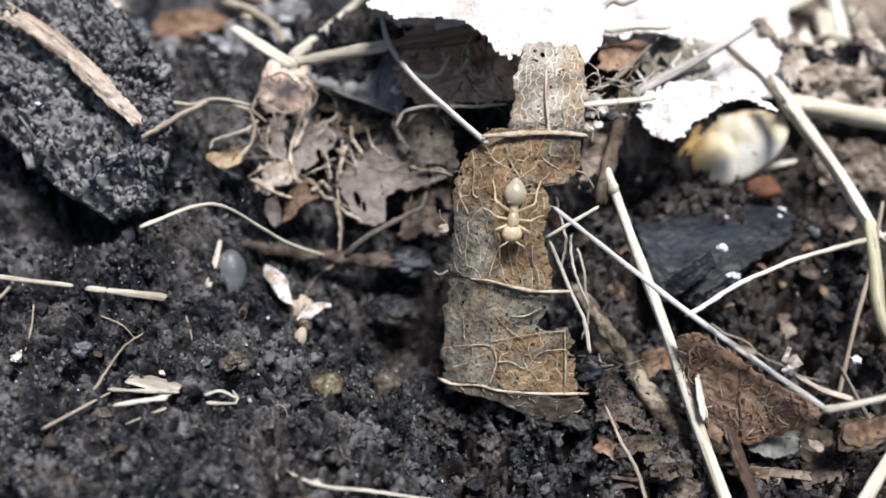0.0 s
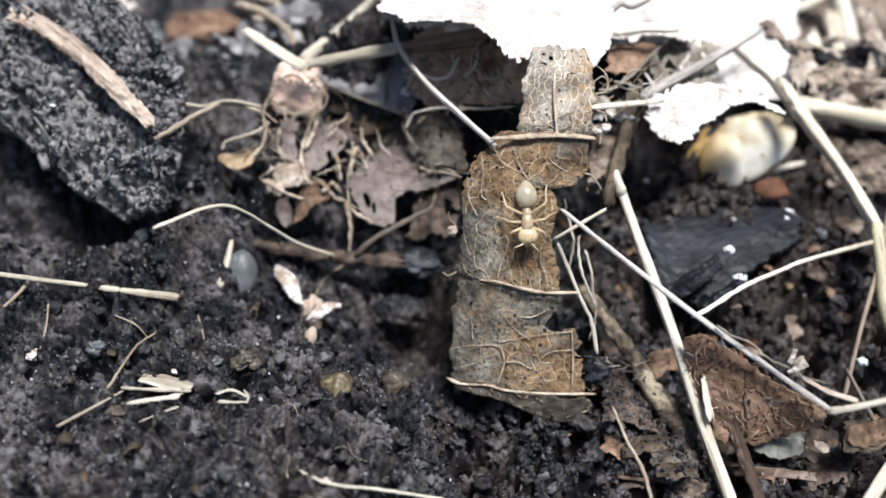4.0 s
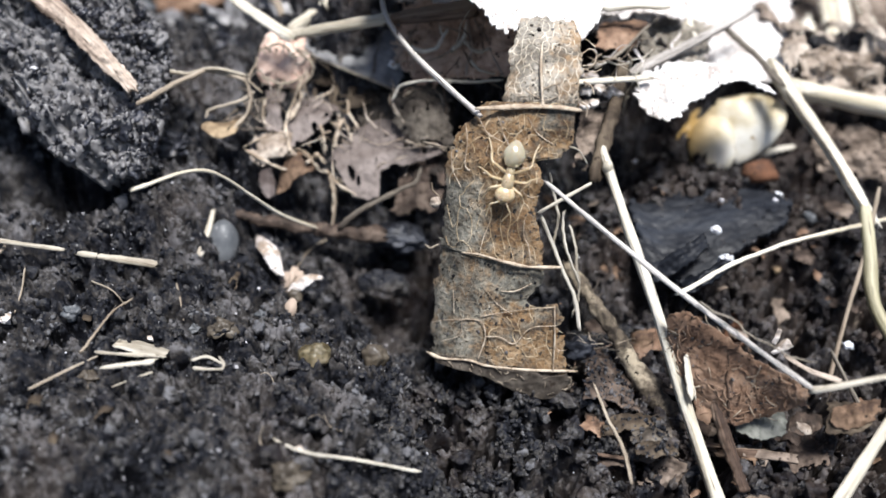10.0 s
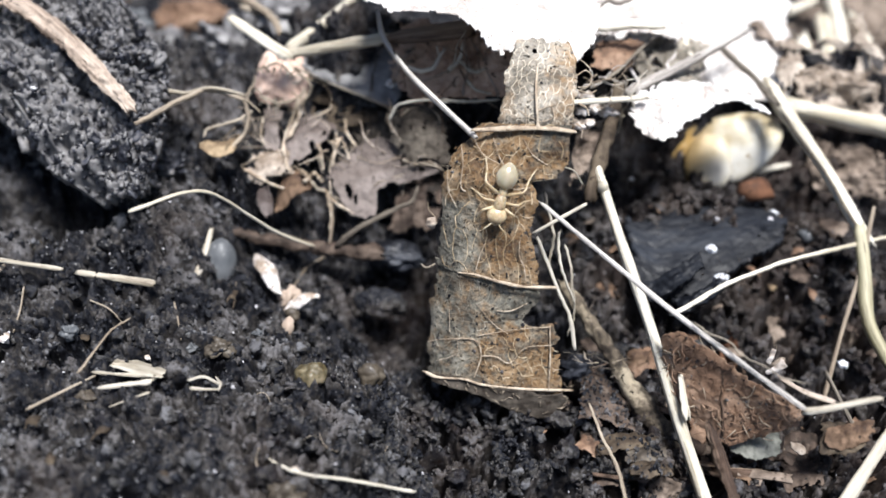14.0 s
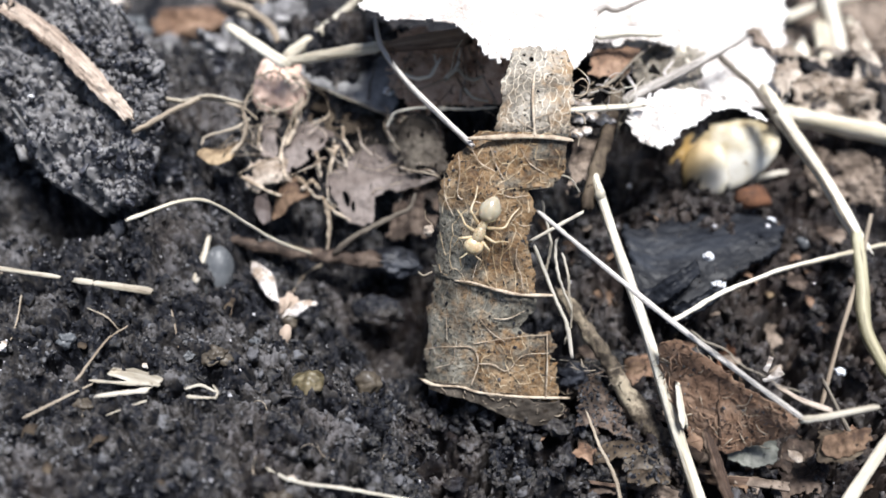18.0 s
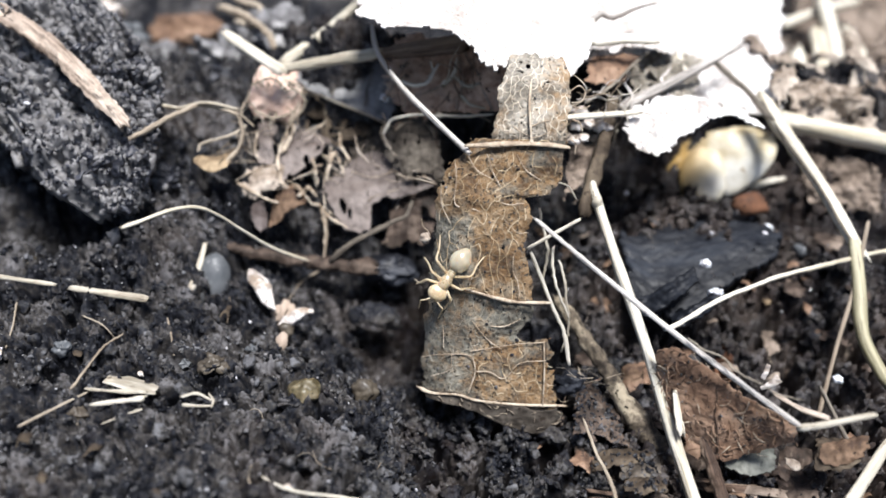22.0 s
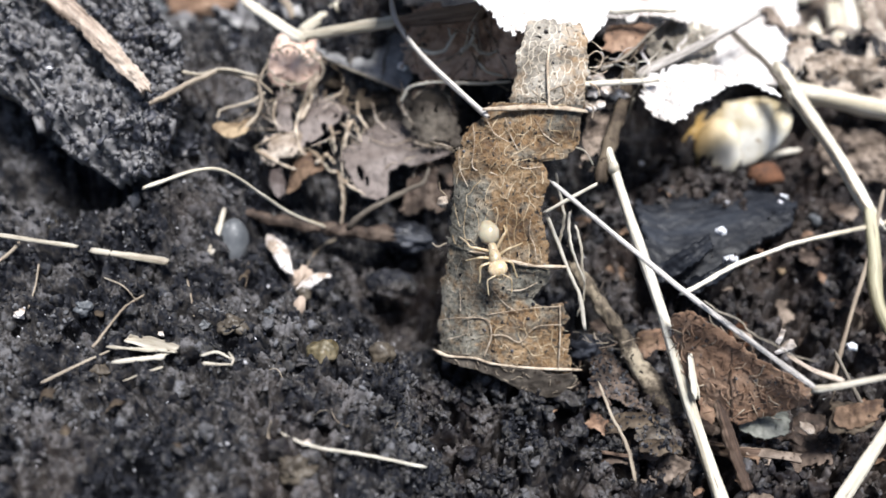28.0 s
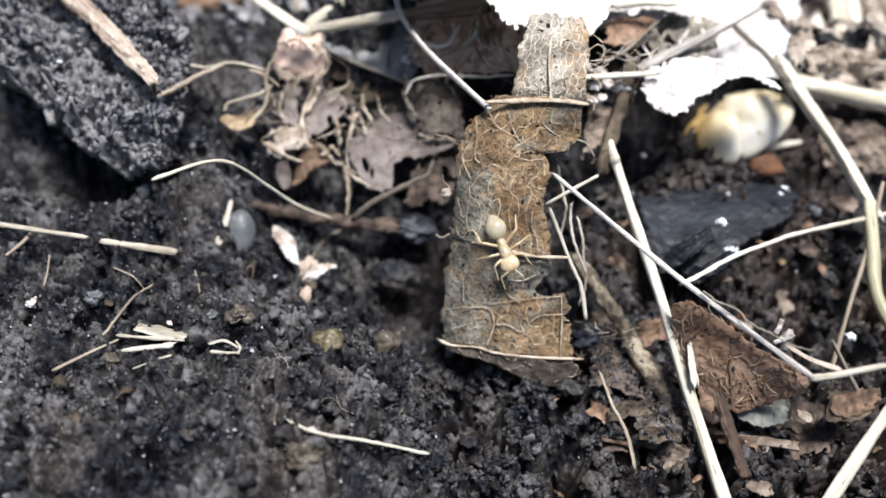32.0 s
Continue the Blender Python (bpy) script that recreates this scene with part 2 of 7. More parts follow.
PALE_LEAF = material("pale skeleton leaf", [(0.16, 0.122, 0.090), (0.28, 0.23, 0.185), (0.42, 0.36, 0.30)], 0.75, 800, 0.6, (0.08, 0.06, 0.045), spec=0.3)
STRAW = material("pale straw", [(0.29, 0.25, 0.185), (0.46, 0.415, 0.33), (0.60, 0.56, 0.475)], 0.5, 1000, 0.7, (0.09, 0.07, 0.055), spec=0.45, fibre=True)
OLIVE_STRAW = material("olive straw", [(0.12, 0.105, 0.060), (0.26, 0.232, 0.145), (0.40, 0.365, 0.25)], 0.5, 900, 0.6, (0.10, 0.08, 0.05), spec=0.4, fibre=True)
CREAM = material("cream straw", [(0.36, 0.31, 0.22), (0.58, 0.53, 0.43), (0.72, 0.68, 0.59)], 0.5, 900, 0.45, (0.16, 0.13, 0.10), spec=0.45, fibre=True)
PALE = material("whitish straw", [(0.225, 0.185, 0.13), (0.385, 0.345, 0.275), (0.54, 0.50, 0.43)], 0.5, 900, 0.6, (0.13, 0.10, 0.07), spec=0.45, fibre=True)
TAN = material("tan rootlet", [(0.14, 0.105, 0.073), (0.27, 0.22, 0.165), (0.40, 0.345, 0.27)], 0.7, 900, 0.8, (0.10, 0.075, 0.05), spec=0.3, fibre=True)
TWIG = material("grey brown twig", [(0.032, 0.025, 0.020), (0.10, 0.083, 0.066), (0.30, 0.26, 0.205)], 0.75, 900, 1.0, (0.016, 0.012, 0.010), spec=0.3, fibre=True)
GREY_STALK = material("grey stalk", [(0.16, 0.135, 0.115), (0.37, 0.34, 0.31), (0.58, 0.54, 0.50)], 0.55, 900, 0.7, (0.09, 0.07, 0.06), spec=0.4, fibre=True)
RUST_TWIG = material("rust brown twig", [(0.040, 0.025, 0.018), (0.125, 0.082, 0.058), (0.26, 0.188, 0.135)], 0.75, 900, 1.0, (0.016, 0.011, 0.008), spec=0.25, fibre=True)
BARK = material("pale bark", [(0.12, 0.085, 0.062), (0.33, 0.26, 0.205), (0.52, 0.44, 0.365)], 0.75, 1000, 0.9, (0.06, 0.04, 0.028), spec=0.3, fibre=True)
RUST_FLAKE = material("rust brown flake", [(0.045, 0.027, 0.018), (0.105, 0.066, 0.042), (0.18, 0.118, 0.078)], 0.8, 900, 0.9, (0.03, 0.02, 0.014), spec=0.2)
DULL_TAN = material("dull tan leaf", [(0.09, 0.06, 0.035), (0.19, 0.135, 0.08), (0.30, 0.225, 0.14)], 0.75, 800, 0.6, (0.05, 0.035, 0.02), spec=0.3)
FAR_GREY = material("grey soil lumps", [(0.08, 0.077, 0.078), (0.17, 0.165, 0.168), (0.31, 0.30, 0.295)], 0.75, 500, 0.6, spec=0.2)
HUSK = material("papery husk", [(0.25, 0.19, 0.14), (0.48, 0.43, 0.39), (0.68, 0.64, 0.61)], 0.7, 900, 0.7, (0.10, 0.075, 0.055), spec=0.3)
SLATE = material("slate grey stone", [(0.062, 0.066, 0.071), (0.098, 0.102, 0.107)], 0.5, 900, 0.25, (0.17, 0.17, 0.17), spec=0.4)
COAL_BLOCK = material("split charcoal", [(0.004, 0.0047, 0.0068), (0.0092, 0.0107, 0.0148), (0.022, 0.0255, 0.033)], 0.55, 500, 0.3, (0.06, 0.065, 0.075), spec=0.2, fibre=True, speck=0.74)
COAL = material("charcoal", [(0.008, 0.0085, 0.011), (0.018, 0.0195, 0.025), (0.040, 0.043, 0.052)], 0.5, 900, 0.7, (0.07, 0.072, 0.08), spec=0.3, speck=0.7)
CREAM_STONE = material("cream shell", [(0.40, 0.32, 0.19), (0.58, 0.525, 0.41), (0.70, 0.67, 0.60)], 0.7, 300, 0.4, (0.34, 0.25, 0.14), spec=0.15, other=[(0.17, 0.10, 0.03), (0.32, 0.205, 0.07), (0.47, 0.34, 0.16)])
PINK = material("dull pink fibre", [(0.50, 0.34, 0.27), (0.66, 0.48, 0.39), (0.78, 0.62, 0.52)], 0.92, 4500, 0.6, spec=0.08)
ORANGE = material("rust orange bit", [(0.06, 0.029, 0.017), (0.13, 0.06, 0.033)], 0.8, 900, 0.8, (0.035, 0.02, 0.013), spec=0.2)
OLIVE = material("olive seed", [(0.055, 0.043, 0.022), (0.12, 0.098, 0.055), (0.20, 0.165, 0.105)], 0.42, 1100, 0.5, (0.035, 0.028, 0.018), spec=0.4, sss=0.1)
SEED_BROWN = material("brown seed", [(0.045, 0.036, 0.027), (0.090, 0.074, 0.054)], 0.5, 900, 0.4, spec=0.4)
ANT_SKIN = material("ant skin", [(0.42, 0.33, 0.205), (0.54, 0.44, 0.295)], 0.32, 1800, 0.06, spec=0.5, sss=0.35, clear=0.3)
ANT_HEAD = material("ant head", [(0.45, 0.345, 0.21), (0.56, 0.445, 0.285)], 0.3, 1800, 0.06, spec=0.5, sss=0.3, clear=0.1)
ANT_GASTER = material("ant gaster", [(0.50, 0.435, 0.31), (0.66, 0.60, 0.455)], 0.16, 700, 0.05, spec=0.6, sss=0.3, clear=0.45)
ANT_LEG = material("ant leg", [(0.40, 0.295, 0.17), (0.52, 0.41, 0.26)], 0.35, 1800, 0.05, spec=0.5, sss=0.2, clear=0.25)
ANT_EYE = material("ant eye", [(0.015, 0.008, 0.006), (0.03, 0.02, 0.015)], 0.25, 1800, 0.0, spec=0.5)

MM = 0.001


# ---- builders: lengths in millimetres ----
def mesh_object(name, verts, faces, mat, parent=None, label="", smooth=True, origin=None):
    """One mesh object; its origin lies at the mean of the points, or at the one given."""
    v = np.asarray(verts, float)
    o = v.mean(0) if origin is None else np.asarray(origin, float)
    me = bpy.data.meshes.new(name)
    me.from_pydata(((v - o) * MM).tolist(), [], faces)
    me.polygons.foreach_set("use_smooth", [smooth] * len(me.polygons))
    me.materials.append(mat)
    ob = new(name, me)
    ob.location = Vector(o) * MM
    if parent is not None:
        ob.parent = parent
        ob.location = Vector(o) * MM - (parent.location if parent.parent is None else parent.parent.location + parent.location)
    if label:
        tagged(ob, label)
    return ob


def holder(name, at):
    ob = new(name)
    ob.empty_display_size = 0.001
    ob.location = Vector(at) * MM
    return ob


def spline(points, n):
    """n points on a smooth line through the given ones."""
    p = np.asarray(points, float)
    if len(p) == 2:
        return p[0] + (p[1] - p[0]) * np.linspace(0, 1, n)[:, None]
    q = np.vstack([2 * p[0] - p[1], p, 2 * p[-1] - p[-2]])
    out = []
    for s in np.linspace(0, len(p) - 1, n):
        i = min(int(s), len(p) - 2)
        t = s - i
        a, b, c, d = q[i : i + 4]
        out.append(0.5 * (2 * b + (c - a) * t + (2 * a - 5 * b + 4 * c - d) * t * t + (3 * b - a - 3 * c + d) * t**3))
    return np.array(out)


def line(points, n):
    """n points along straight pieces between the given points, at even steps of their number."""
    p = np.asarray(points, float)
    s = np.linspace(0, len(p) - 1, n)
    i = np.minimum(s.astype(int), len(p) - 2)
    return p[i] + (p[i + 1] - p[i]) * (s - i)[:, None]


GRAIN = []


def tube_mesh(points, r0, r1=None, n=26, sides=9, rough=0.10, flat=1.0, wob=0.0, seed=0, mid=None, bark=0.0):
    """Points and faces of a stalk: tapered, uneven, with closed ends."""
    rnd = np.random.RandomState(seed)
    r1 = r0 if r1 is None else r1
    c = spline(points, n)
    if wob:
        k = np.cumsum(rnd.normal(0, 1, (n, 3)), 0)
        k -= np.linspace(0, 1, n)[:, None] * k[-1]
        c = c + k * wob
    tan = np.gradient(c, axis=0)
    tan /= np.linalg.norm(tan, axis=1)[:, None] + 1e-9
    ref = np.array([0.3, -0.6, 0.74])
    u = np.cross(tan, ref)
    u /= np.linalg.norm(u, axis=1)[:, None] + 1e-9
    w = np.cross(u, tan)
    verts, faces = [], []
    lump = 1 + rough * np.convolve(rnd.normal(0, 1, n + 4), [0.25, 0.5, 0.5, 0.5, 0.25], "valid")[:n]
    ridge = 1 + max(rough, 0.05) * 1.1 * rnd.normal(0, 1, sides)
    torn = np.abs(rnd.normal(0, 1, (2, sides))) * (1.3 if rough > 0.04 else 0)
    for i in range(n):
        f = i / (n - 1)
        r = (r0 + (r1 - r0) * f) * lump[i]
        if mid is not None:
            r *= 1 + (mid - 1) * math.sin(math.pi * f)
        if i in (0, n - 1):
            r *= 0.7
        for j in range(sides):
            a = 2 * math.pi * j / sides
            p = c[i] + r * ridge[j] * (math.cos(a) * u[i] + flat * math.sin(a) * w[i])
            if bark:
                q = Vector(p)
                p = p + (p - c[i]) * bark * (noise.noise(q * 1.1) + 0.7 * noise.noise(q * 2.9))
            if i == 0:
                p = p - tan[i] * r * torn[0, j]
            if i == n - 1:
                p = p + tan[i] * r * torn[1, j]
            verts.append(p)
    for i in range(n - 1):
        for j in range(sides):
            k = (j + 1) % sides
            faces.append((i * sides + j, i * sides + k, (i + 1) * sides + k, (i + 1) * sides + j))
    faces.append(tuple(range(sides - 1, -1, -1)))
    faces.append(tuple((n - 1) * sides + j for j in range(sides)))
    # lengthwise grain: round the stalk in full, along it in small part
    run = np.r_[0, np.cumsum(np.linalg.norm(np.diff(c, axis=0), axis=1))]
    GRAIN.clear()
    for i in range(n):
        for j in range(sides):
            a = 2 * math.pi * j / sides
            GRAIN.append((2.6 * math.cos(a) * r0**0.5 * MM, 2.6 * math.sin(a) * r0**0.5 * MM, (run[i] * 0.22 + 3 * seed) * MM))
    return verts, faces


COUNT = [0]


def tube(name, points, r0, r1, mat, parent=None, label="", **kw):
    COUNT[0] += 1
    kw.setdefault("rough", 0.06)
    kw.setdefault("sides", 12)
    v, f = tube_mesh(points, r0, r1, seed=COUNT[0], **kw)
    ob = mesh_object(name, v, f, mat, parent, label)
    ob.data.attributes.new("fibre", "FLOAT_VECTOR", "POINT").data.foreach_set("vector", np.array(GRAIN).ravel())
    return ob


STAIN = []
SURFACE = []


def ruled_mesh(low, high, nu=50, nv=40, bulge=0.0, wrinkle=0.1, rag=0.0, holes=0.0, hole_size=1.2, thick=0.06, seed=0, curve=True, curl=None, stain=None, gaps=(), ends=True):
    """A thin leaf between two edge lines: bulged, wrinkled, with a ragged rim, eaten holes and real thickness."""
    a, b = (spline(low, nu), spline(high, nu)) if curve else (line(low, nu), line(high, nu))
    s = np.linspace(0, 1, nv)[:, None, None]
    g = a[None] * (1 - s) + b[None] * s
    du, dv = np.gradient(g, axis=1), np.gradient(g, axis=0)
    nrm = np.cross(du, dv)
    nrm /= np.linalg.norm(nrm, axis=2, keepdims=True) + 1e-9
    toward = np.array([0, -0.7, 0.7])
    if (nrm.reshape(-1, 3).mean(0) @ toward) < 0:
        nrm = -nrm
    uu, vv = np.meshgrid(np.linspace(0, 1, nu), np.linspace(0, 1, nv))
    off = bulge * np.sin(np.pi * uu) * np.sin(np.pi * vv)
    if curl is not None:
        off = off + curl(uu, vv)
    so = Vector((seed * 7.3, seed * 3.1, seed * 1.7))
    for i in range(nv):
        for j in range(nu):
            p = Vector(g[i, j]) + so
            off[i, j] += wrinkle * (noise.noise(p * 0.45) + 0.5 * noise.noise(p * 1.3) + 0.25 * noise.noise(p * 3.1))
    g = g + nrm * off[..., None]
    keep = np.ones((nv - 1, nu - 1), bool)
    for i in range(nv - 1):
        for j in range(nu - 1):
            p = Vector(g[i, j]) + so
            e = min(uu[i, j], 1 - uu[i, j + 1], 1.0) if rag and ends else 1
            e = min(e, vv[i, j], 1 - vv[i + 1, j]) if rag else 1
            if rag and e < rag * (0.5 + 0.9 * noise.noise(p * 0.8) + 0.6 * noise.noise(p * 2.7)):
                keep[i, j] = False
            for gu, gv, ru, rv in gaps:
                if ((uu[i, j] - gu) / ru) ** 2 + ((vv[i, j] - gv) / rv) ** 2 < 1 + 0.7 * noise.noise(p * 1.1) + 0.4 * noise.noise(p * 2.6):
                    keep[i, j] = False
            if holes:
                w = p / hole_size + noise.noise_vector(p * 0.9) * 0.55 + noise.noise_vector(p * 2.3) * 0.2
                if noise.voronoi(w)[0][0] < holes * (0.7 + 1.1 * noise.noise(p * 0.5)):
                    keep[i, j] = False
    top, bot = g + nrm * thick / 2, g - nrm * thick / 2
    verts = np.concatenate([top.reshape(-1, 3), bot.reshape(-1, 3)])
    SURFACE[:] = [top, keep]
    N = nu * nv
    faces = []

    def alive(i, j):
        return 0 <= i < nv - 1 and 0 <= j < nu - 1 and keep[i, j]

    for i in range(nv - 1):
        for j in range(nu - 1):
            if not keep[i, j]:
                continue
            q = (i * nu + j, i * nu + j + 1, (i + 1) * nu + j + 1, (i + 1) * nu + j)
            faces.append(q)
            faces.append(tuple(k + N for k in reversed(q)))
            for (ni, nj), (p, r) in (((i - 1, j), (0, 1)), ((i, j + 1), (1, 2)), ((i + 1, j), (2, 3)), ((i, j - 1), (3, 0))):
                if not alive(ni, nj):
                    faces.append((q[r], q[p], q[p] + N, q[r] + N))
    used = sorted({k for f in faces for k in f})
    at = {k: i for i, k in enumerate(used)}
    # lengthwise grain, as on the stalks
    ln, wd = np.linalg.norm(np.diff(a, axis=0), axis=1).sum(), np.linalg.norm(a - b, axis=1).mean()
    fib = np.stack([vv * wd * 2.2, 0 * vv + seed, uu * ln * 0.22], -1).reshape(-1, 3) * MM
    GRAIN.clear()
    GRAIN.extend(np.concatenate([fib, fib])[used].tolist())
    STAIN.clear()
    if stain is not None:
        st = stain(uu, vv)
        for i in range(nv):
            for j in range(nu):
                p = Vector(g[i, j])
                st[i, j] += 0.55 * noise.noise(p * 0.55) + 0.5 * noise.noise(p * 1.6) + 0.3 * noise.noise(p * 3.7)
        st = np.clip(st, 0, 1).ravel()
        STAIN.extend(np.concatenate([st, st])[used])
    return verts[used], [tuple(at[k] for k in f) for f in faces]


def leaf_piece(name, low, high, mat, parent=None, label="", **kw):
    COUNT[0] += 1
    v, f = ruled_mesh(low, high, seed=kw.pop("seed", COUNT[0]), **kw)
    ob = mesh_object(name, v, f, mat, parent, label)
    ob.data.attributes.new("fibre", "FLOAT_VECTOR", "POINT").data.foreach_set("vector", np.array(GRAIN).ravel())
    if STAIN:
        ob.data.attributes.new("stain", "FLOAT", "POINT").data.foreach_set("value", np.array(STAIN))
    return ob


def fine_veins(parent, cell, radius, mat, label, seed, share=0.8, facing=(0, -0.7, 0.7)):
    """The raised net of fine veins on the leaf piece built last: uneven cells with thin ridges between them."""
    grid, kept = SURFACE
    nv, nu = grid.shape[:2]
    wide = np.linalg.norm(np.diff(grid[:, nu // 2], axis=0), axis=1).sum()
    tall = np.linalg.norm(np.diff(grid[nv // 2], axis=0), axis=1).sum()
    rnd = np.random.RandomState(seed)
    rows, cols = max(3, int(wide / cell / 0.75)), max(3, int(tall / cell / 1.5))

    def at(u, v):
        x, y = min(max(u, 0.0), 0.9999) * (nu - 1), min(max(v, 0.0), 0.9999) * (nv - 1)
        i, j = int(y), int(x)
        if not kept[i, j]:
            return None
        a, b = x - j, y - i
        return (grid[i, j] * (1 - a) + grid[i, j + 1] * a) * (1 - b) + (grid[i + 1, j] * (1 - a) + grid[i + 1, j + 1] * a) * b

    knots = {}
    for r in range(rows + 1):
        for c in range(2 * cols + 1):
            zig = 0.17 if (r + c) % 2 else -0.17
            knots[r, c] = ((c + rnd.uniform(-0.38, 0.38)) / (2 * cols), (r + zig + rnd.uniform(-0.25, 0.25)) / rows)
    pairs = [((r, c), (r, c + 1)) for r in range(rows + 1) for c in range(2 * cols)] + [((r, c), (r + 1, c)) for r in range(rows) for c in range(2 * cols + 1) if (r + c) % 2]
    verts, faces = [], []
    for k0, k1 in pairs:
        if rnd.rand() > share:
            continue
        (u0, v0), (u1, v1) = knots[k0], knots[k1]
        bow = rnd.uniform(-0.18, 0.18)
        line_pts = []
        for f in np.linspace(0, 1, 6):
            s = bow * math.sin(math.pi * f)
            line_pts.append(at(u0 + (u1 - u0) * f - s * (v1 - v0) * rows / (2 * cols), v0 + (v1 - v0) * f + s * (u1 - u0) * 2 * cols / rows))
        if any(p is None for p in line_pts):
            continue
        p = np.array(line_pts)
        if np.linalg.norm(p[-1] - p[0]) < 0.1:
            continue
        tan = np.gradient(p, axis=0)
        tan /= np.linalg.norm(tan, axis=1)[:, None] + 1e-9
        side = np.cross(tan, np.array(facing))
        side /= np.linalg.norm(side, axis=1)[:, None] + 1e-9
        up = np.cross(side, tan)
        up *= np.sign(up @ np.array(facing))[:, None]
        r = radius * rnd.uniform(0.55, 1.25)
        base = len(verts)
        for q, sd, n in zip(p, side, up):
            verts += [q - sd * r - n * r * 0.4, q - sd * r * 0.5 + n * r * 0.7, q + sd * r * 0.5 + n * r * 0.7, q + sd * r - n * r * 0.4]
        for i in range(5):
            for j in range(3):
                a = base + 4 * i + j
                faces.append((a, a + 1, a + 5, a + 4))
    ob = mesh_object("vein_net", verts, faces, mat, parent, label)
    return tagged(ob, kind="stuff")


def ball(sub):
    bm = bmesh.new()
    bmesh.ops.create_icosphere(bm, subdivisions=sub, radius=1)
    v = np.array([p.co for p in bm.verts])
    f = [tuple(p.index for p in q.verts) for q in bm.faces]
    bm.free()
    return v, f


BALLS = {k: ball(k) for k in (1, 2, 3, 4, 5, 6)}


def turn(rx, ry, rz):
    return np.array(Euler((radians(rx), radians(ry), radians(rz))).to_matrix())


def lump_mesh(at, size, rot=(0, 0, 0), rough=0.15, scale=1.0, sub=3, seed=0, crumb=0.0, crumb_scale=1.0):
    v, f = BALLS[sub]
    so = Vector((seed * 5.1, seed * 2.3, seed * 9.7))
    out = np.empty_like(v)
    for i, p in enumerate(v):
        q = Vector(p) * scale + so
        k = 1 + rough * (noise.noise(q) + 0.5 * noise.noise(q * 2.3))
        if crumb:
            w = Vector(p * np.asarray(size)) / crumb_scale + so
            d = noise.voronoi(w)[0][0]
            d2 = noise.voronoi(w * 2.4)[0][0]
            k += crumb * (0.5 - d * d) + crumb * 0.45 * (0.5 - d2 * d2)
        out[i] = p * k
    return (out * np.asarray(size)) @ turn(*rot).T + np.asarray(at), f


def lump(name, at, size, mat, parent=None, label="", rot=(0, 0, 0), **kw):
    COUNT[0] += 1
    v, f = lump_mesh(at, size, rot, seed=kw.pop("seed", COUNT[0]), **kw)
    return mesh_object(name, v, f, mat, parent, label)


# ---- the ground: one sheet of dark crumbly soil, with a hollow before a low bank ----
def ease(a, b, v):
    t = np.clip((v - a) / (b - a), 0, 1)
    return t * t * (3 - 2 * t)


def ground_height(x, y):
    z = -1.5 - 6.3 * ease(-8, 3, x) * (1 - 0.5 * ease(-3, 7, y))
    z = z - 6.8 * np.exp(-(((x + 5) / 9) ** 2) - ((y - 1) / 8) ** 2)
    z = z - 5.2 * np.exp(-(((x + 28) / 5.5) ** 2) - ((y - 5.6) / 2.2) ** 2)
    z = z + 2.2 * np.exp(-(((x + 17.5) / 4.5) ** 2) - ((y - 7.2) / 2.6) ** 2)
    z = z + 3.2 * np.exp(-(((x + 20) / 5) ** 2) - ((y - 14) / 4.5) ** 2)
    z = z + 2.2 * np.exp(-(((x + 19.5) / 3.6) ** 2) - ((y - 2.5) / 3) ** 2)
    z = z + 2.7 * np.exp(-(((x - 20) / 5) ** 2) - ((y - 8.5) / 3.4) ** 2)
    return z + (7.2 - 4.2 * ease(9, 19, -x)) * ease(10, 18, y) - (8 - 3 * ease(9, 19, -x)) * ease(20, 29, y)


def steps(lo, hi, d, far):
    core = list(np.arange(lo, hi + d / 2, d))
    g, out_lo, out_hi = d, [], []
    while not out_hi or out_hi[-1] < core[-1] + far:
        g *= 1.35
        out_hi.append((out_hi[-1] if out_hi else core[-1]) + g)
        out_lo.append((out_lo[-1] if out_lo else core[0]) - g)
    return np.array(out_lo[::-1] + core + out_hi)


GX, GY = steps(-36, 38, 0.115, 3000), steps(-24, 27, 0.115, 3000)


